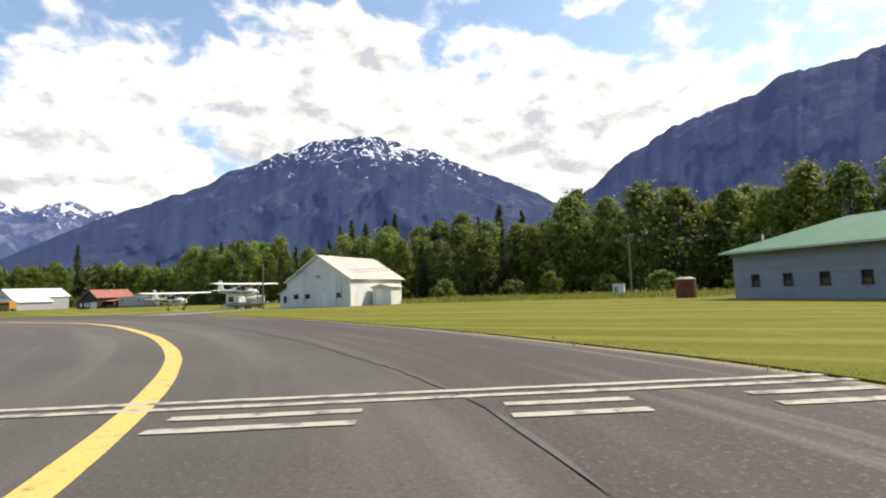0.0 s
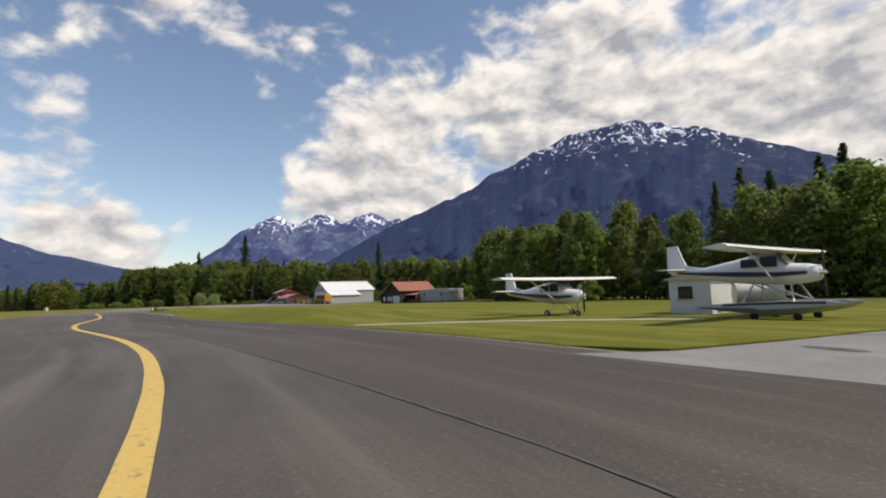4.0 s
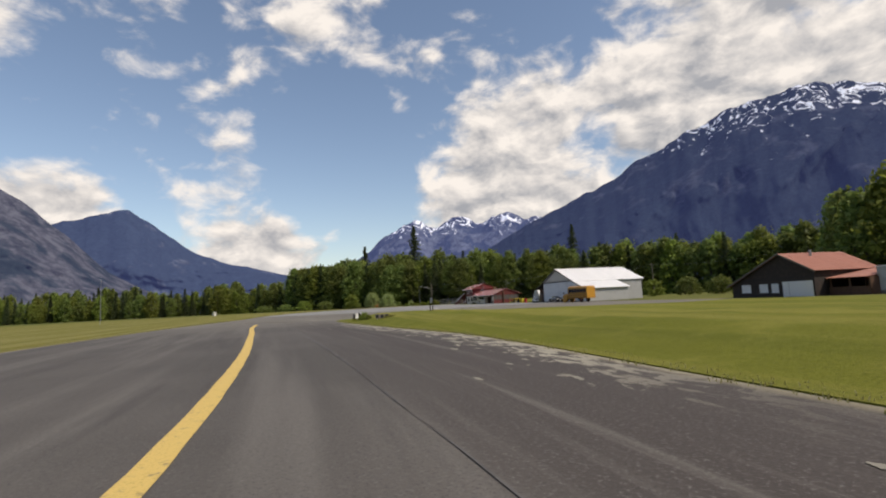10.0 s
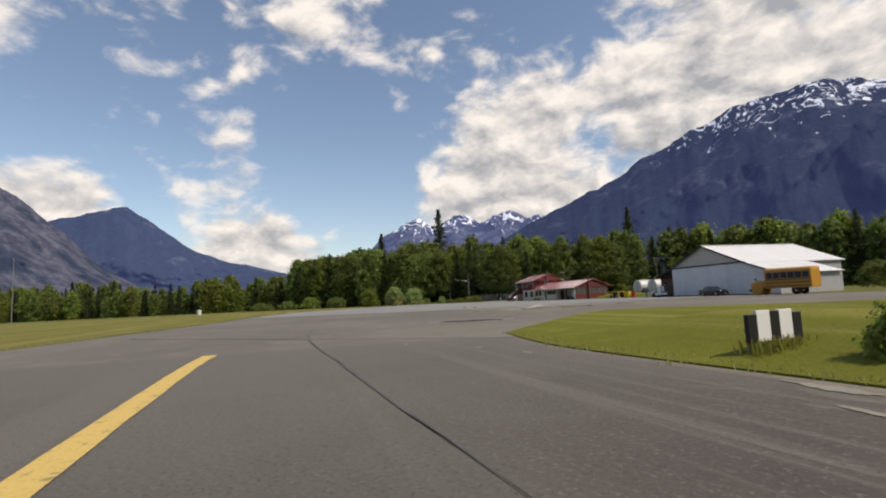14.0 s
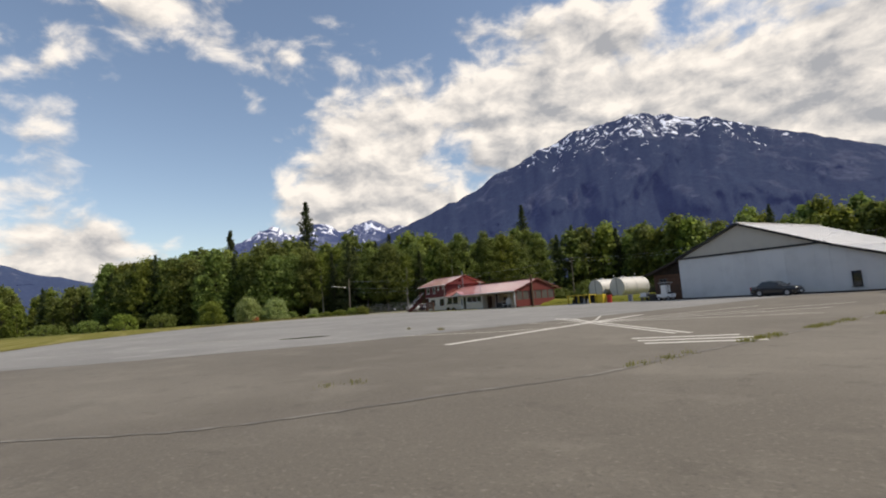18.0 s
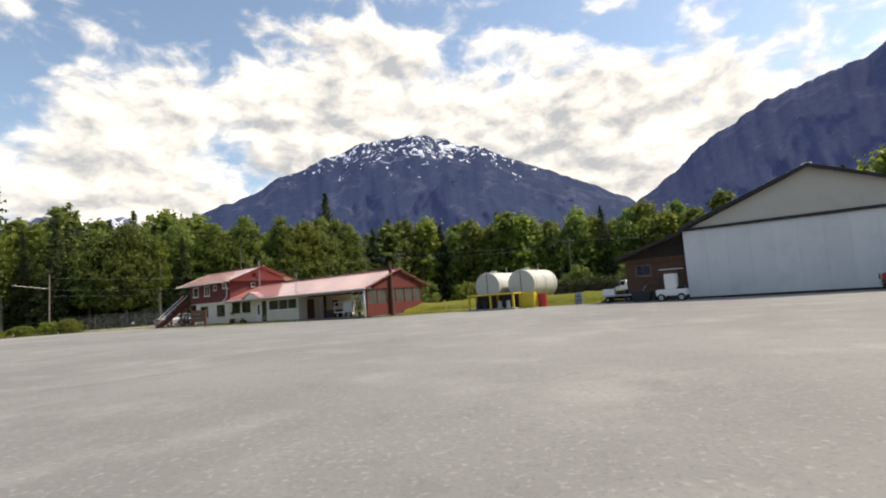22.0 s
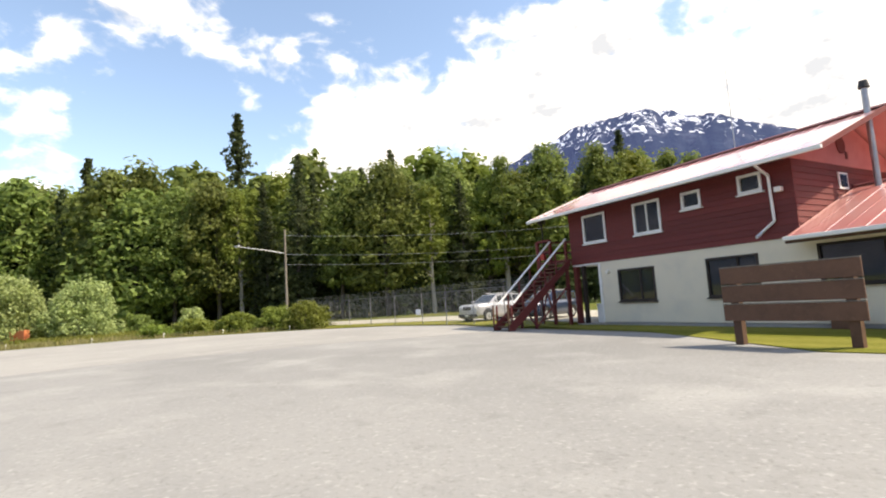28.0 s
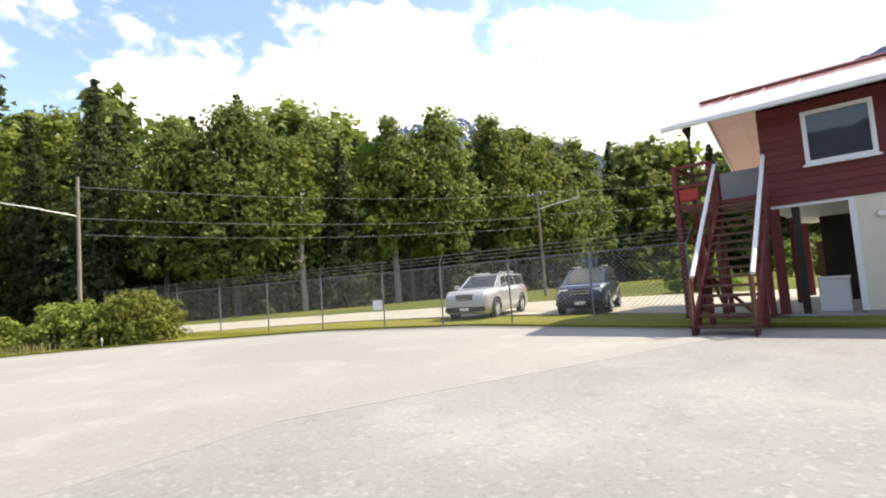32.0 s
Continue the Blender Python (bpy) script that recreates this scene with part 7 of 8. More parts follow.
pole("street_lamp", -242.8, 218.0, 9.6, "wooden pole with a long-armed street lamp", "street lamp", arm=(-2.6, -3.6, 7.2, 7.9))
pole("street_lamp", -214.9, 233.0, 8.6, "wooden utility pole with a crossarm and street lamp", "street lamp", arm=(3.2, 1.0, 7.1, 7.9), cross=((8.3, 0.8, 0.9, -0.4),))
pole("utility_pole", -182.3, 189.0, 5.1, "stout brown timber pole before the carport end", "utility pole", r=0.2, mat=BROWN_WOOD)
pole("utility_pole", -190.5, 247.0, 11.5, "tall wooden utility pole with crossarms behind the terminal", "utility pole", cross=((11.0, 1.1, 0.9, -0.4), (10.2, 0.8, 0.9, -0.4)))
pole("utility_pole", -157.0, 236.0, 10.5, "wooden utility pole with crossarms", "utility pole", cross=((10.0, 1.0, 0.9, -0.4),))
pole("utility_pole", -21.1, 60.0, 5.6, "grey wooden pole beside the floatplane", "utility pole", r=0.1)
pole("utility_pole", 21.5, 57.0, 7.2, "grey wooden pole with sagging wires", "utility pole", r=0.12, cross=((6.9, 0.6, 0.9, -0.4),))
pole("marker_post", -231.5, 98.5, 11.0, "thin tall pole at the field's edge", "pole", r=0.06, mat=GALVANISED)


def wires(runs, label, r=0.014, mat=BLACK):
    for a, b, sag in runs:
        a, b = Vector(a), Vector(b)
        pts = [a + (b - a) * (i / 14) - Vector((0, 0, sag * 4 * (i / 14) * (1 - i / 14))) for i in range(15)]
        tagged(part("power_line", bent([tuple(p) for p in pts], r, 5), mat), label, "cable")


wires([((-242.8, 218.0, 8.9), (-214.9, 233, 8.2), 0.5), ((-242.8, 218.0, 7.0), (-214.9, 233, 6.4), 0.5), ((-242.8, 218.0, 6.0), (-214.9, 233, 5.6), 0.5), ((-214.9, 233, 8.5), (-190.5, 247, 11.1), 0.6), ((-214.9, 233, 6.6), (-190.5, 247, 9.0), 0.6), ((-190.5, 247, 11.0), (-157, 236, 10.1), 0.7), ((-190.5, 247, 10.2), (-157, 236, 9.4), 0.7), ((-157, 236, 10.1), (-120, 215, 9.0), 0.8)], "grey overhead power line before the forest", 0.013, mat=GALVANISED)
wires([((-21.1, 60, 4.4), (21.5, 57, 6.6), 0.9), ((-21.1, 60, 4.2), (21.5, 57, 6.3), 1.0), ((21.5, 57, 6.6), (62, 40, 6.8), 0.9), ((21.5, 57, 6.4), (62, 40, 6.5), 1.0)], "black overhead power line", 0.02)

# ---------- chain-link fence ----------
def mesh_wire():
    m = bpy.data.materials.new("chain_link_wire")
    m.use_nodes = True
    b = m.node_tree.nodes["Principled BSDF"]
    b.inputs["Base Color"].default_value = (0.28, 0.29, 0.29, 1)
    b.inputs["Metallic"].default_value, b.inputs["Roughness"].default_value = 0.5, 0.5
    return m


LINK = mesh_wire()
FENCE = [(-238.5, 215.0), (-222.2, 209.3), (-213.0, 205.0)]
fence = thing("chain_link_fence", Matrix(), "grey chain-link fence with barbed wire along the gravel road", "fence")
first_post = None
vs, fs = [], []


def wire_strip(p, q, r):
    d = (q - p).normalized()
    s = d.cross(Vector((0, 0, 1)))
    s = s.normalized() if s.length > 0.01 else Vector((1, 0, 0))
    n = d.cross(s)
    k = len(vs)
    for e in (p, q):
        for o in (s * r, n * r, -s * r, -n * r):
            vs.append(tuple(e + o))
    for i in range(4):
        fs.append((k + i, k + (i + 1) % 4, k + 4 + (i + 1) % 4, k + 4 + i))


for a, b in zip(FENCE, FENCE[1:]):
    a, b = Vector(a), Vector(b)
    ln = (b - a).length
    n = max(1, round(ln / 2.9))
    for i in range(n + 1):
        p = a + (b - a) * i / n
        if first_post is None:
            first_post = part("post", rod((0, 0, -0.1), (0, 0, 2.0), 0.028, seg=8), FENCE_STEEL, fence)
            first_post.matrix_basis = Matrix.Translation((p.x, p.y, 0))
            first_arm = part("barb_arm", rod((0, 0, 2.0), (0.12, -0.22, 2.35), 0.014, seg=6), FENCE_STEEL, fence)
            first_arm.matrix_basis = Matrix.Translation((p.x, p.y, 0))
        elif i:
            shared("post", first_post, fence, Matrix.Translation((p.x, p.y, 0)))
            shared("barb_arm", first_arm, fence, Matrix.Translation((p.x, p.y, 0)))
    part("top_rail", rod((a.x, a.y, 1.98), (b.x, b.y, 1.98), 0.018, seg=6), FENCE_STEEL, fence)
    for k in range(3):
        o = Vector((0.04 + 0.04 * k, -0.08 - 0.07 * k, 2.12 + 0.11 * k))
        wire_strip(a.to_3d() + o, b.to_3d() + o, 0.006)
    pitch = 0.13
    m = int((ln + 2) / pitch)
    for k in range(m):
        s0 = k * pitch - 2.0
        for sgn in (1, -1):
            x0, x1, z0, z1 = s0, s0 + 2.0, 0.02, 1.96
            if sgn < 0:
                z0, z1 = z1, z0
            if x0 < 0:
                z0 += (z1 - z0) * (-x0 / 2.0)
                x0 = 0
            if x1 > ln:
                z1 = z0 + (z1 - z0) * ((ln - x0) / (x1 - x0))
                x1 = ln
            if x1 - x0 < 0.02:
                continue
            u = (b - a).normalized()
            wire_strip(Vector((a.x + u.x * x0, a.y + u.y * x0, z0)), Vector((a.x + u.x * x1, a.y + u.y * x1, z1)), 0.004)
tagged(raw("chain_mesh", vs, fs, LINK, fence), "woven wire mesh", kind="stuff")
tagged(part("sign", box(-222.55, -222.2, 209.1, 209.12, 0.65, 1.0), WHITE_PAINT, fence), "small white square sign")

# ---------- signs and boxes on the grass ----------
sign = thing("airfield_sign", plan(-130.5, 99.1, 0.45, 0.89, 0.16), "low airfield sign of white panels between black boards", "sign")
for x in (0.2, 0.7):
    part("white_panel", box(x, x + 0.3, 0.0, 0.06, 0.14, 0.64, 0.008), WHITE_PAINT, sign)
for x, z in ((0.0, 0.12), (0.5, 0.16), (1.0, 0.12)):
    part("black_board", box(x, x + 0.2, -0.01, 0.07, z, z + 0.46, 0.006), BLACK, sign)
part("rail", box(0.02, 1.18, 0.071, 0.1, 0.3, 0.36), GREY_WOOD, sign)
for x in (0.1, 1.1):
    part("leg", rod((x, 0.1, -0.1), (x, 0.1, 0.5), 0.03, seg=8), GALVANISED, sign)
sign2 = thing("airfield_sign", plan(-125.1, 97.6, 0.55, 0.83, 0.28), "weathered low sign half hidden in tall grass", "sign")
part("frame", box(0, 1.15, 0, 0.12, 0.08, 0.42), GREY_WOOD, sign2)
for i in range(3):
    part("black_panel", box(0.05 + i * 0.4, 0.27 + i * 0.4, -0.012, -0.001, 0.1, 0.4), BLACK, sign2)
for x in (0.15, 1.0):
    part("leg", rod((x, 0.06, -0.05), (x, 0.06, 0.08), 0.04, seg=8), GALVANISED, sign2)
post = thing("gate_post", pose(-122.8, 102.0, 0.62), "dark pair of timber posts with a top board", "post")
for x in (0, 0.32):
    part("post", box(x - 0.03, x + 0.03, -0.03, 0.03, -0.1, 1.3), DARK_WOOD, post)
part("board", box(-0.03, 0.35, -0.02, 0.02, 0.85, 1.28), GREY_AND_SHADE_METAL, post)
marker = thing("marker_box", pose(-263.4, 204.6, 0, 0, 0, 20), "orange marker box at the apron's far edge", "marker box")
part("body", box(-0.8, 0.8, -0.3, 0.3, 0.25, 1.15, 0.03), ORANGE, marker)
for x in (-0.6, 0.6):
    part("leg", box(x - 0.05, x + 0.05, -0.05, 0.05, -0.1, 0.25), GREY_WOOD, marker)
lights = [(-247.5, 197.5), (-245.2, 201.6), (-242.0, 204.9), (-238.0, 206.9), (-233.0, 208.6), (-250.0, 192.5), (-250.6, 186.0)]
for x, y in lights:
    e = thing("edge_light", pose(x, y, 0), "small white edge light on a stake", "light", "apron edge lights")
    part("stake", rod((0, 0, -0.05), (0, 0, 0.25), 0.02, seg=6), WHITE_PAINT, e)
    part("cap", rod((0, 0, 0.25), (0, 0, 0.36), 0.05, 0.03, 8), LAMP_GLASS, e)
toilet = thing("white_kiosk", plan(20.5, 60.5, 0.9, -0.4), "small white and blue kiosk at the meadow's edge", "kiosk")
part("body", box(0, 1.3, 0, 1.2, -0.1, 1.35, 0.05), WHITE_METAL, toilet)
part("panel", box(0.15, 0.6, -0.02, -0.001, 0.5, 1.1), BLUE_GREY, toilet)
part("roof", box(-0.08, 1.38, -0.08, 1.28, 1.35, 1.45, 0.03), WHITE_PAINT, toilet)
burner = thing("rusty_tank", pose(21.8, 44.6, -0.1), "rusty brown upright tank with a pale lid", "tank")
part("shell", rod((0, 0, 0), (0, 0, 1.75), 0.85, 0.82, 28), RUST, burner)
part("lid", rod((0, 0, 1.75), (0, 0, 1.95), 0.86, 0.45, 28), CONCRETE, burner)
windsock = thing("equipment_box", pose(-290, 147, 0), "white equipment box beside the far runway", "equipment box")
part("body", box(-0.8, 0.8, -0.5, 0.5, 0, 1.6, 0.03), TANK_WHITE, windsock)
part("leg", box(-0.6, -0.4, -0.1, 0.1, -0.1, 0.0), GREY_AND_SHADE_METAL, windsock)

# ---------- painted lines, puddles, patches ----------
def stripe(a, b, width, mat, label, z=0.017):
    a, b = Vector(a), Vector(b)
    n = max(2, int((b - a).length / 0.5))
    return ribbon("painted_line", [a + (b - a) * i / n for i in range(n + 1)], width, z, mat, label, "road marking", 0.012)


# hold line across the taxiway: two solid lines and two rows of dashes
hx = Vector((1, 0.05)).normalized()
hy = Vector((-hx.y, hx.x))
H0 = Vector((-2.4, 7.1))
for off in (0.0, -0.4):
    stripe(H0 + hx * -11.0 + hy * off, H0 + hx * 9.3 + hy * off, 0.17, OLD_LINE, "worn pale hold line across the taxiway")
for off in (-0.95, -1.5):
    for s, e in ((-7.2, -5.4), (-3.7, -1.8), (0.15, 2.4), (4.1, 5.65), (7.1, 8.75)):
        stripe(H0 + hx * s + hy * off, H0 + hx * e + hy * off, 0.19, OLD_LINE, "worn pale dash of the hold line")
# apron lines that fan out from one point
J = Vector((-162.1, 139.0))


def guide(points, width=0.13):
    line = spline([tuple(J)] + list(points), 8)
    ribbon("painted_line", line, width, 0.0172, WHITE_LINE, "thin white guide line on the apron", "road marking", 0.012)


guide([(-162.8, 136.6), (-164.2, 135.3), (-166.2, 134.6), (-168.4, 134.3), (-170.6, 134.25)], 0.16)
guide([(-163.8, 139.7), (-165.9, 140.4)])
guide([(-163.4, 142.0), (-164.3, 144.0)])
guide([(-162.5, 142.4), (-163.0, 145.6)])
for e in ((-152.4, 139.0), (-151.4, 143.2), (-149.6, 147.6), (-154.2, 149.0)):
    guide([((J.x + e[0]) / 2, (J.y + e[1]) / 2), e], 0.15)
stripe((-165.1, 128.9), (-160.4, 144.8), 0.38, WHITE_LINE, "broad white line on the apron")
for off in (-0.24, 0.24):
    stripe((-157.3 + off, 131.0), (-165.4 + off, 144.6), 0.18, WHITE_LINE, "one of a pair of white lines on the apron")
for a, b in (((-158.7, 129.5), (-155.7, 129.9)), ((-158.4, 128.7), (-155.4, 129.1)), ((-158.1, 127.9), (-155.1, 128.3))):
    stripe(a, b, 0.3, WHITE_LINE, "broad white bar on the apron")
stripe((-188.9, 134.6), (-184.5, 135.4), 0.2, OLD_LINE, "short worn white line")
# pale joint between old and new paving
ribbon("paving_joint", spline([(-166.5, 115.5), (-163.8, 116.6), (-162.2, 117.7), (-160.2, 120.2), (-158.4, 122.2), (-157.0, 125.0), (-154.2, 130.5), (-150.5, 137.5)], 10), 0.09, 0.0185, FAINT_JOINT, "worn joint between old and new paving", "pavement joint", 0.05)
ribbon("paving_joint", spline([(-180, 124), (-172.0, 131.0), (-166.4, 140.2), (-158.0, 153.5), (-150.5, 166.0)], 10), 0.05, 0.0185, FAINT_JOINT, "dark joint between two pavings", "pavement joint", 0.03)
ribbon("crack", spline([(-184, 150), (-179, 155.5), (-176.5, 159.5), (-171.0, 165.0), (-163, 168)], 10), 0.035, 0.0185, FAINT_JOINT, "wandering crack in the paving", "pavement crack", 0.03)
ribbon("crack", spline([(-173.8, 139.7), (-173.0, 138.95), (-172.2, 138.6), (-171.3, 138.35), (-170.6, 138.05), (-169.9, 137.85), (-169.2, 137.6), (-167.6, 137.3), (-165.4, 136.9)], 10), 0.018, 0.0185, TAR, "wandering crack in the paving", "pavement crack", 0.016)
rnd = random.Random(31)


def blot(name, x, y, rx, ry, turn, z, mat, label, category, wild=0.3):
    """A flat patch with an uneven rim."""
    n = 40
    vs = [(x, y, z)]
    for i in range(n):
        a = 2 * math.pi * i / n
        k = max(0.25, 1 + wild * noise.fractal((math.cos(a) * 1.7 + x, math.sin(a) * 1.7 + y, 0.3), 0.7, 2.2, 5))
        px, py = math.cos(a) * rx * k, math.sin(a) * ry * k
        vs.append((x + px * math.cos(turn) - py * math.sin(turn), y + px * math.sin(turn) + py * math.cos(turn), z))
    fs = [(0, i + 1, (i + 1) % n + 1) for i in range(n)]
    return tagged(raw(name, vs, fs, mat), label, category, kind="structure")


blot("puddle", -146.6, 110.5, 1.7, 0.7, 0.72, 0.021, WATER, "shallow dark puddle on the apron", "puddle", 0.2)
blot("puddle", -178.8, 135.7, 1.4, 0.6, 0.6, 0.021, WATER, "shallow dark puddle on the apron", "puddle", 0.25)
blot("puddle_rim", -146.6, 110.5, 2.3, 1.1, 0.72, 0.0195, APRON_PALE, "dried pale rim round the puddle", "stain", 0.2)
blot("puddle", -76.1, 67.85, 1.55, 0.42, 0.46, 0.016, WATER, "long dark puddle on the taxiway", "puddle", 0.25)
blot("manhole_patch", -26.2, 54.4, 0.8, 0.3, -0.75, 0.021, TAR, "dark patch on the drive", "stain", 0.2)
# flaked remains of old paving along the right edge
FLAKE = material("pale_flaking_patch", (0.24, 0.228, 0.185), 0.9, spots=[((0.18, 0.17, 0.14), 3.0, 0.45, 0.7, 0.7)], bump=(30, 0.5, 0.01))
nflake = 0
for i, p in enumerate(RIGHT):
    if p.y < 60:
        continue
    if rnd.random() < 0.55:
        continue
    for k in range(2 if -128 < p.x < -112 else 1):
        f = rnd.random()
        q = p + Vector((-0.46, -0.88)) * (1.0 + 2.3 * f * f) + Vector((rnd.uniform(-2.5, 2.5), rnd.uniform(-0.6, 0.6)))
        blot("flaked_patch", q.x, q.y, rnd.uniform(0.10, 0.28), rnd.uniform(0.04, 0.09), 2.66 + rnd.uniform(-0.25, 0.25), 0.0125 + 0.0002 * (nflake % 9), FLAKE, "pale flaking patch on the asphalt", "stain", 0.55)
        nflake += 1
for x, y, a, b in ((-62.9, 60.5, 0.42, 0.2), (-62.8, 61.7, 0.55, 0.13), (-61.2, 59.7, 0.22, 0.1), (-60.6, 60.6, 0.16, 0.08), (-78.8, 68.9, 0.3, 0.1), (-79.4, 69.3, 0.3, 0.07), (-73.9, 69.9, 0.5, 0.16), (-72.2, 69.6, 0.9, 0.12), (-71.2, 69.2, 0.8, 0.1), (-70.4, 69.5, 0.7, 0.14), (-74.3, 66.0, 0.28, 0.08), (-72.4, 65.4, 0.2, 0.07), (-72.0, 65.9, 0.16, 0.06), (-112.0, 90.2, 0.5, 0.1), (-111.4, 89.9, 0.25, 0.12), (-105.3, 86.0, 0.4, 0.12), (-103.5, 84.8, 0.8, 0.14), (-101.6, 82.7, 0.3, 0.1), (-129.2, 97.0, 0.5, 0.14)):
    blot("flaked_patch", x, y, a, b, 2.6, 0.0146, FLAKE, "pale flaking patch on the asphalt", "stain", 0.6)
# ---------- grass banks and verges ----------
def verge(name, line, width, height, label, mat=GRASS, seed=0):
    """A low grassy bank along a plan line, with an uneven outline."""
    vs, fs = [], []
    m = 9
    for i, p in enumerate(line):
        d = (line[min(i + 1, len(line) - 1)] - line[max(i - 1, 0)]).normalized()
        n = Vector((-d.y, d.x))
        for j in range(m):
            f = j / (m - 1)
            w = width * (1 + 0.12 * noise.noise((i * 0.3, f * 3, seed)))
            q = p + n * w * f
            z = height * math.sin(math.pi * min(1, f * 1.0)) * (0.8 + 0.4 * noise.noise((q.x * 0.4, q.y * 0.4, seed)))
            vs.append((q.x, q.y, max(z, 0) + (0.02 if 0 < j < m - 1 else -0.03)))
        if i:
            for j in range(m - 1):
                k = i * m + j
                fs.append((k - m, k, k + 1, k - m + 1)[::-1])
    return tagged(raw(name, vs, fs, mat, smooth=True), label, "grass", kind="structure")


lawn = [tuple(p + Vector((0.05, 0.02))) for p in RIGHT if p.y <= 49.5] + [(-23.5, 50.0), (-24.3, 53.4), (-21.4, 57.8), (-17.9, 62.2), (-12.6, 65.2), (-13.8, 68.8), (-14.0, 82), (10, 92), (60, 70), (90, 20), (60, -60)]
sheet("lawn", lawn, 0.035, GRASS, "bright mown grass beside the taxiway", "grass", 0.12)
lawn2 = [tuple(p) for p in RIGHT if p.y >= 53.4] + [(-140.9, 109.1), (-143.6, 116.4), (-144.6, 122.4), (-140.5, 125.6), (-133.7, 127.4), (-124, 131.0), (-112.8, 133.6), (-109.2, 142.8), (-95, 134), (-60, 160), (-40, 120), (-14.2, 82), (-14.0, 68.8), (-19.7, 66.4), (-24.1, 60.6), (-27.1, 56.6), (-29.8, 53.4)]
sheet("lawn", lawn2, 0.035, GRASS, "bright mown grass between taxiway and sheds", "grass", 0.12)


def smooth(t):
    t = min(1.0, max(0.0, t))
    return t * t * (3 - 2 * t)


def swell(x, w):
    """How high the mown island stands above the asphalt, by its place along and its distance from the edge."""
    return 0.68 * smooth(w / 5.0) * (1 - smooth((w - 9) / 12)) * smooth((x + 139) / 5) * smooth((-50 - x) / 12)


lines = [(p, (RIGHT[min(i + 1, len(RIGHT) - 1)] - RIGHT[i - 1]).normalized()) for i, p in enumerate(RIGHT) if -138.5 < p.x < -49]
steps_out = (0.1, 0.5, 1.0, 1.7, 2.6, 4.0, 6.0, 9.0, 12.0, 16.0, 21.0)
mv, mf = [], []
for i, (p, d) in enumerate(lines):
    for j, w in enumerate(steps_out):
        q = p + Vector((d.y, -d.x)) * w
        mv.append((q.x, q.y, 0.0352 + swell(p.x, w) * (1 + 0.2 * noise.noise((q.x * 0.3, q.y * 0.3, 0)))))
    if i:
        for j in range(len(steps_out) - 1):
            k = i * len(steps_out) + j
            mf.append((k - len(steps_out), k - len(steps_out) + 1, k + 1, k))
tagged(raw("lawn_swell", mv, mf, GRASS, smooth=True), "gently raised mown grass along the taxiway", "grass", kind="structure")
lawn3 = [tuple(p) for p in LEFT] + [(-200, 122), (-224, 142.5), (-243.3, 168), (-249.3, 192), (-300, 195), (-330, 60), (-120, -60)]
sheet("lawn", lawn3, 0.035, GRASS_DRY, "mown grass strip on the far side of the taxiway", "grass", 0.12)
sheet("terminal_lawn", [(-207.6, 199.1), (-204.0, 193.4), (-200.5, 192.0), (-191.5, 187.6), (-192.2, 190.6), (-198.4, 195.4), (-209.4, 203.0), (-214.5, 205.2)], 0.035, GRASS, "narrow strip of grass before the terminal", "grass", 0.08)
sheet("fence_lawn", [(-251, 207.5), (-243.5, 203.9), (-231, 209.0), (-224.5, 209.8), (-219, 208.0), (-213.7, 203.4), (-211.4, 205.6), (-215.4, 209.0), (-219.6, 211.6), (-225, 213.6), (-239, 214.0), (-252, 212.0)], 0.03, GRASS, "mown grass under the fence", "grass", 0.08)
ribbon("grass_path", spline([(-47.5, 62.2), (-42.2, 64.8), (-38.2, 66.3), (-34.4, 67.0), (-29.5, 67.4)], 8), 1.3, 0.042, GRAVEL, "narrow pale path across the grass", "path", 0.12)
verge("tank_bank", spline([(-181.5, 189.8), (-178.0, 189.0), (-172.5, 186.4), (-166.5, 183.5), (-164.8, 182.0)], 6), 7.0, 1.0, "humped bright grass bank round the tanks", seed=3)


def tufts(name, places, height, spread, blades, mat, label, seed, thin=1.0):
    """Loose blades of grass: one object of many thin leaves."""
    rnd = random.Random(seed)
    vs, fs = [], []
    for x, y, z in places:
        for _ in range(blades):
            a = rnd.uniform(0, 6.28)
            px, py = x + rnd.gauss(0, spread), y + rnd.gauss(0, spread)
            h = height * rnd.uniform(0.45, 1.25)
            w = (0.012 + 0.02 * h) * thin
            dx, dy = math.cos(a), math.sin(a)
            lean = rnd.uniform(0.1, 0.5) * h
            b = rnd.uniform(0, 6.28)
            lx, ly = math.cos(b) * lean, math.sin(b) * lean
            k = len(vs)
            vs += [(px - dx * w, py - dy * w, z), (px + dx * w, py + dy * w, z), (px + lx * 0.5 + dx * w * 0.7, py + ly * 0.5 + dy * w * 0.7, z + h * 0.65), (px + lx * 0.5 - dx * w * 0.7, py + ly * 0.5 - dy * w * 0.7, z + h * 0.65), (px + lx, py + ly, z + h)]
            fs += [(k, k + 1, k + 2, k + 3), (k + 3, k + 2, k + 4)]
    return tagged(raw(name, vs, fs, mat), label, "grass", kind="stuff")


DRY = leaf_material("dry_grass_blades", (0.22, 0.19, 0.07), (0.40, 0.36, 0.18), 0.1)
edge_places = []
for line, side in ((RIGHT, 1), (LEFT, -1)):
    for a, b in zip(line, line[1:]):
        n = int((b - a).length / 0.35)
        if a.y < -12:
            continue
        for i in range(n):
            p = a + (b - a) * (i / n)
            d = (b - a).normalized()
            q = p + Vector((d.y, -d.x)) * side * rnd.uniform(-0.15, 0.5)
            if not (-32.5 < q.x < -22 and 47 < q.y < 55):
                edge_places.append((q.x, q.y, 0.0))
tufts("edge_grass", edge_places, 0.085, 0.16, 22, DRY, "straw-coloured grass along the asphalt's edge", 4)
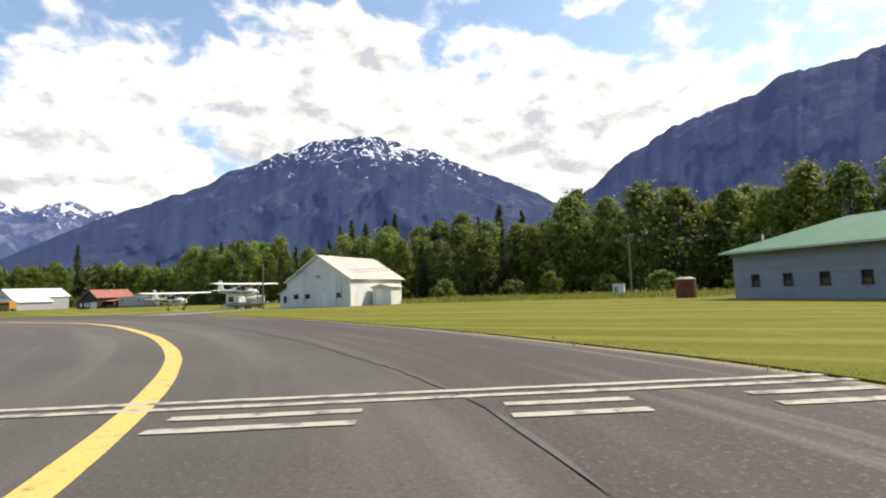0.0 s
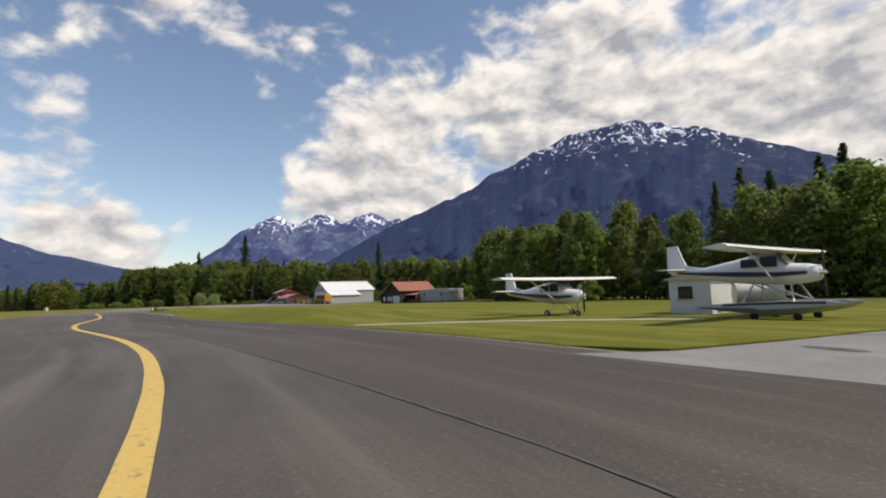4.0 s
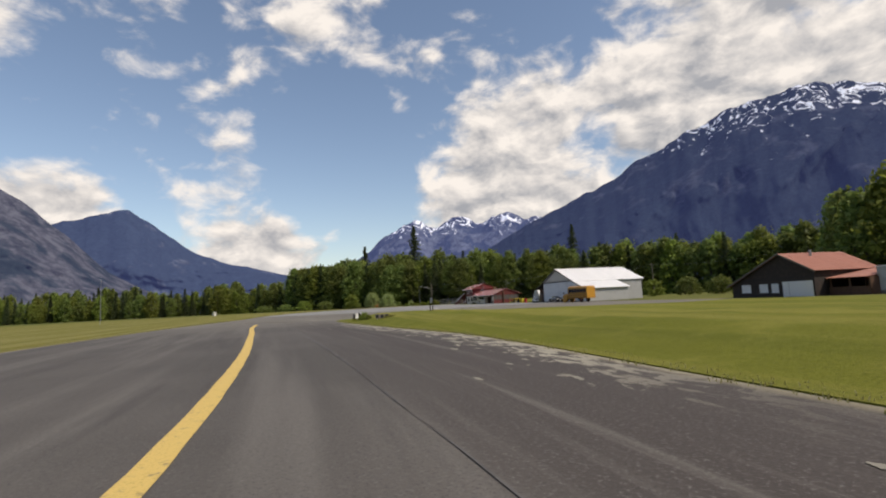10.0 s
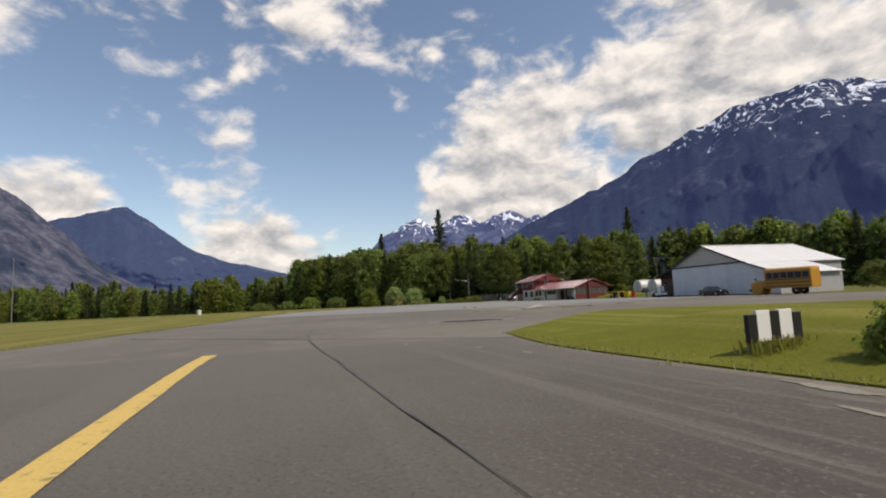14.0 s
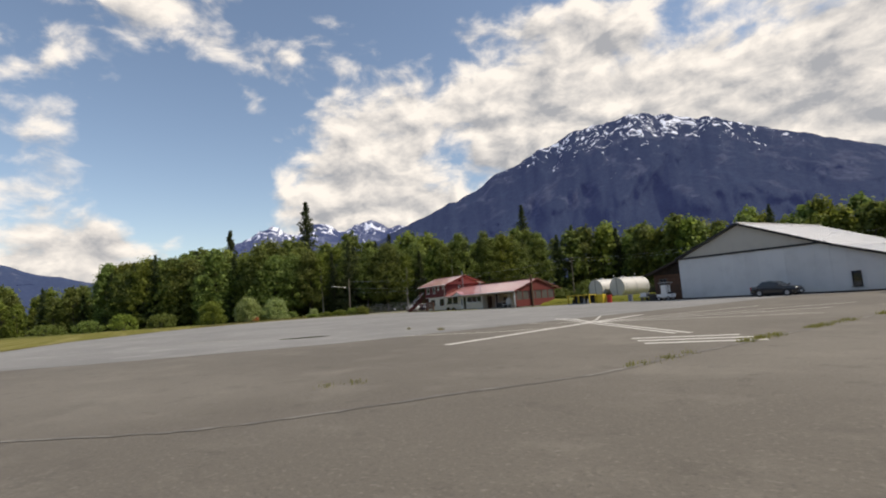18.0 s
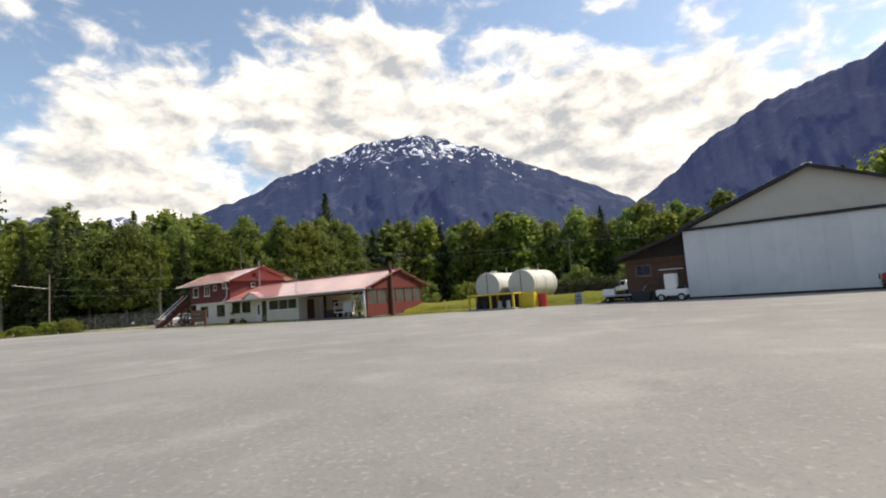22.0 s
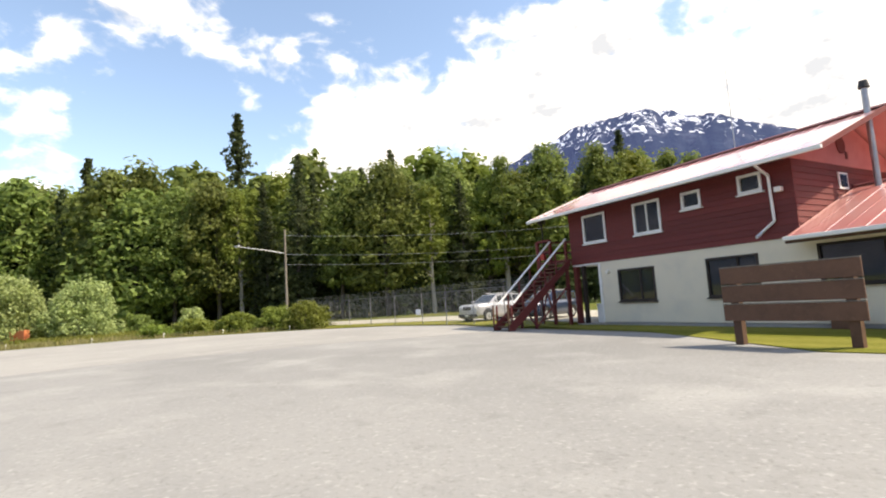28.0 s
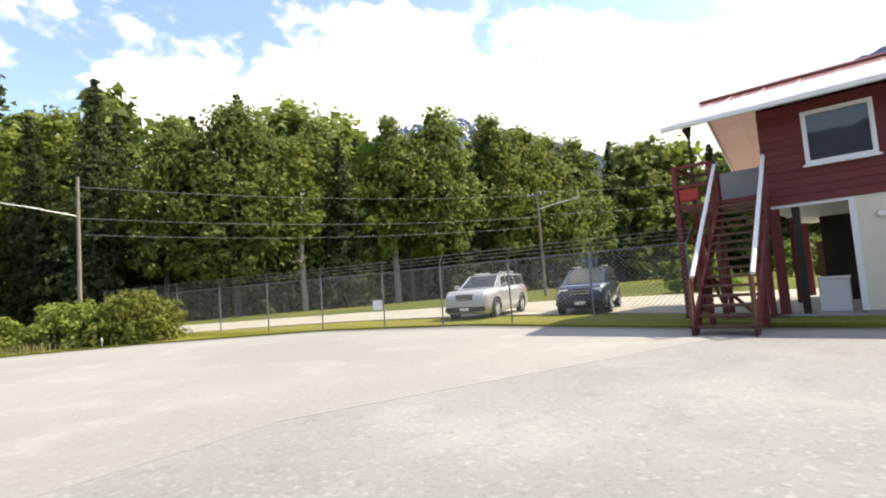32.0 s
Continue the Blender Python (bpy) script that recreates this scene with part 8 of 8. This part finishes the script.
dry_weeds = [(-173.8, 139.8, 0), (-173.72, 139.72, 0), (-170.4, 137.92, 0), (-170.25, 137.88, 0), (-170.5, 137.98, 0), (-170.32, 137.8, 0)]
tufts("dry_weeds", dry_weeds, 0.16, 0.07, 60, DRY, "small straw-coloured weeds in a paving crack", 5, 0.22)
weeds = [ (-163.0, 121.0, 0), (-163.4, 120.6, 0)]
for a, b, n in (((-158.0, 123.0), (-156.8, 125.5), 5), ((-156.0, 127.2), (-154.6, 129.8), 14), ((-153.8, 131.4), (-152.2, 134.4), 16), ((-151.0, 136.5), (-150.2, 138.5), 8)):
    for _ in range(n):
        f = rnd.random()
        weeds.append((a[0] + (b[0] - a[0]) * f, a[1] + (b[1] - a[1]) * f, 0))
tufts("weeds", weeds, 0.11, 0.12, 34, BLADE, "tufts of weeds in the paving's cracks", 6, 0.4)
rim = []
for a, b in (((-231.0, 209.4), (-243.6, 204.2)), ((-243.6, 204.2), (-249.2, 192.5)), ((-249.2, 192.5), (-244.4, 177.5))):
    for _ in range(150):
        f, o = rnd.random(), 0.2 + 5.5 * rnd.random() ** 1.6
        n = Vector((b[1] - a[1], a[0] - b[0])).normalized() * o
        rim.append((a[0] + (b[0] - a[0]) * f + n.x, a[1] + (b[1] - a[1]) * f + n.y, 0.0))
tufts("rim_grass", rim, 0.34, 0.4, 16, DRY, "tall straw-coloured grass along the apron's far rim", 8)
sign_foot = [(-130.5 + 0.5 * f + rnd.uniform(-.15, .15), 99.1 + 1.0 * f + rnd.uniform(-.12, .12), 0.12) for f in [k / 13 for k in range(14)]]
tufts("sign_grass", sign_foot, 0.24, 0.12, 22, BLADE, "uncut grass round the low sign's legs", 13)
low_clump = [(-124.4 + rnd.uniform(-.6, .7), 98.5 + rnd.uniform(-.4, .4), 0.3) for _ in range(22)]
tufts("rank_grass", low_clump, 0.3, 0.16, 22, BLADE, "rank grass round the half hidden sign", 7)
rough = [(-262 + rnd.random() * 30, 203 + rnd.random() * 9, 0.0) for _ in range(420)]
tufts("rough_grass", [r for r in rough if r[1] > 196 + 0.35 * (r[0] + 262) + 4], 0.45, 0.35, 20, BLADE, "rough tall grass beyond the apron", 8)
bank_places = [(-181 + rnd.random() * 17, 182.5 + rnd.random() * 9, 0.15) for _ in range(240)]
tufts("bank_grass", [b for b in bank_places if b[1] > 189.5 - 0.45 * (b[0] + 181)], 0.3, 0.3, 18, BLADE, "long yellow-green grass on the bank", 9)
meadow = []
for _ in range(900):
    a = rnd.random()
    p = Vector((-8, 62)).lerp(Vector((40, 36)), a) + Vector((0.47, 0.88)) * rnd.uniform(0, 16)
    meadow.append((p.x, p.y, 0.0))
tufts("meadow_grass", meadow, 0.6, 0.5, 16, BLADE, "tall meadow grass below the trees", 10)

# ---------- bushes ----------
def bush(x, y, w, d, h, leaf, label, seed, clumps=60, per=40, size=0.13, turn=0.0, shoots=0):
    rnd = random.Random(seed)
    t = thing("bush", pose(x, y, -0.05, 0, 0, turn), label, "bush")
    bm = bmesh.new()
    for i in range(9):
        a = rnd.uniform(0, 6.28)
        tube(bm, (rnd.uniform(-w, w) * 0.5, rnd.uniform(-d, d) * 0.5, 0), (math.cos(a) * w * 0.6, math.sin(a) * d * 0.6, h * rnd.uniform(0.5, 0.9)), 0.04, 0.012, 5)
    part("woody_base", bm, BARK, t)
    vs, fs = [], []
    for _ in range(clumps):
        a, u = rnd.uniform(0, 6.28), rnd.random()
        r = math.sqrt(rnd.random()) * math.sqrt(max(0.05, 1 - (u * 0.95) ** 2))
        c = Vector((math.cos(a) * w * r, math.sin(a) * d * r, h * (0.08 + 0.86 * u) * (1 + 0.18 * noise.noise((math.cos(a) * 2 + seed, math.sin(a) * 2, 0)))))
        leaf_quads(rnd, vs, fs, c, 0.16 * min(w, h) + 0.12, per, size, 0.2)
    for _ in range(shoots):
        a, r = rnd.uniform(0, 6.28), math.sqrt(rnd.random()) * 0.95
        top = h * (1.16 - 0.62 * r * r) * rnd.uniform(0.8, 1.08)
        for k in range(7):
            leaf_quads(rnd, vs, fs, Vector((math.cos(a) * w * r, math.sin(a) * d * r, top * (0.55 + 0.075 * k))), 0.34 - 0.036 * k, 20, size, 0.2)
    raw("leaves", vs, fs, leaf, t)
    return t


bush(-232.6, 210.0, 2.0, 1.5, 1.95, LEAF_LIGHT, "rounded dense green bush at the fence", 41, 90, 60, 0.10)
bush(-235.4, 209.5, 2.2, 1.3, 1.75, LEAF_LIGHT, "low spreading green hedge at the apron's edge", 42, 90, 50, 0.10)
bush(-238.6, 208.6, 2.6, 1.2, 1.4, LEAF_LIGHT, "low spreading green hedge at the apron's edge", 43, 90, 50, 0.10)
bush(-241.8, 207.2, 2.6, 1.2, 1.2, LEAF_LIGHT, "low spreading green hedge at the apron's edge", 50, 90, 50, 0.10)
bush(-244.6, 205.9, 2.2, 1.0, 0.95, LEAF_LIGHT, "low straggling end of the green hedge", 51, 70, 50, 0.10)
bush(-260.5, 208.5, 4.3, 3.0, 5.4, LEAF_SILVER, "tall silvery willow bush with upright shoots", 44, 170, 80, 0.13, shoots=26)
bush(-267, 205, 4.6, 3.0, 6.4, LEAF_SILVER, "tall silvery willow bush with upright shoots", 45, 170, 80, 0.13, shoots=30)
bush(-276, 201, 4.6, 3.0, 6.2, LEAF_LIGHT, "tall pale green willow bush", 46, 120, 60, 0.17)
bush(-258.5, 213, 1.8, 1.5, 2.0, LEAF, "small green bush before the forest", 47, 60, 50, 0.12)
bush(-253.0, 215, 1.8, 1.5, 2.4, LEAF_SILVER, "small pale bush before the forest", 48, 60, 50, 0.12)
bush(-206.5, 222.5, 1.8, 1.4, 2.0, LEAF, "green bush beside the gravel road", 49, 60, 50, 0.12)
for i, (x, y, w, h) in enumerate(((-290, 196, 4.5, 4.0), (-302, 192, 5.0, 4.4), (-316, 190, 5.0, 3.6), (-330, 186, 6.0, 3.2), (-200, 243, 3.0, 3.6), (-192, 238, 3.0, 3.2), (-184, 232, 3.2, 4.2), (-176, 228, 3.0, 3.6), (-160, 214, 3.0, 4.0), (-153, 210, 3.0, 4.6), (-146, 208, 3.2, 4.4), (-136, 205, 3.4, 4.6), (-127, 200, 3.5, 4.4), (-118, 190, 3.2, 4.0), (-112, 178, 3.4, 4.2), (-100, 165, 3.2, 4.0), (-90, 160, 3.0, 4.4), (-70, 140, 3.0, 3.6), (-56, 124, 2.8, 3.6), (-47, 117, 2.4, 3.2), (0, 93, 2.6, 3.4), (12, 88, 2.4, 3.0), (18, 84, 2.0, 4.2), (26, 80, 2.2, 3.0), (33, 76, 2.6, 3.2), (42, 70, 2.6, 3.4))):
    bush(x, y, w, w * 0.8, h, (LEAF, LEAF_LIGHT, LEAF)[i % 3], "leafy green thicket at the forest's foot", 60 + i, 70, 40, 0.2)
bush(-128.6, 98.95, 0.42, 0.3, 0.85, LEAF_LIGHT, "bright willow scrub growing beside the low sign", 52, 36, 34, 0.045, 25, shoots=12)
bush(-127.7, 98.8, 0.4, 0.25, 0.6, LEAF_LIGHT, "low straggling end of the willow scrub", 53, 26, 30, 0.04, 25, shoots=6)
hedge = thing("trimmed_hedge", pose(-163.5, 205.5, 0, 0, 0, -28), "dark green trimmed hedge behind the tanks", "hedge")
vs, fs = [], []
hr = random.Random(77)
for _ in range(420):
    leaf_quads(hr, vs, fs, Vector((hr.uniform(-9, 9), hr.uniform(-0.6, 0.6), hr.uniform(0.2, 2.2))), 0.4, 22, 0.13)
raw("leaves", vs, fs, NEEDLE, hedge)
part("woody_core", box(-9, 9, -0.3, 0.3, -0.1, 1.6), BARK, hedge)
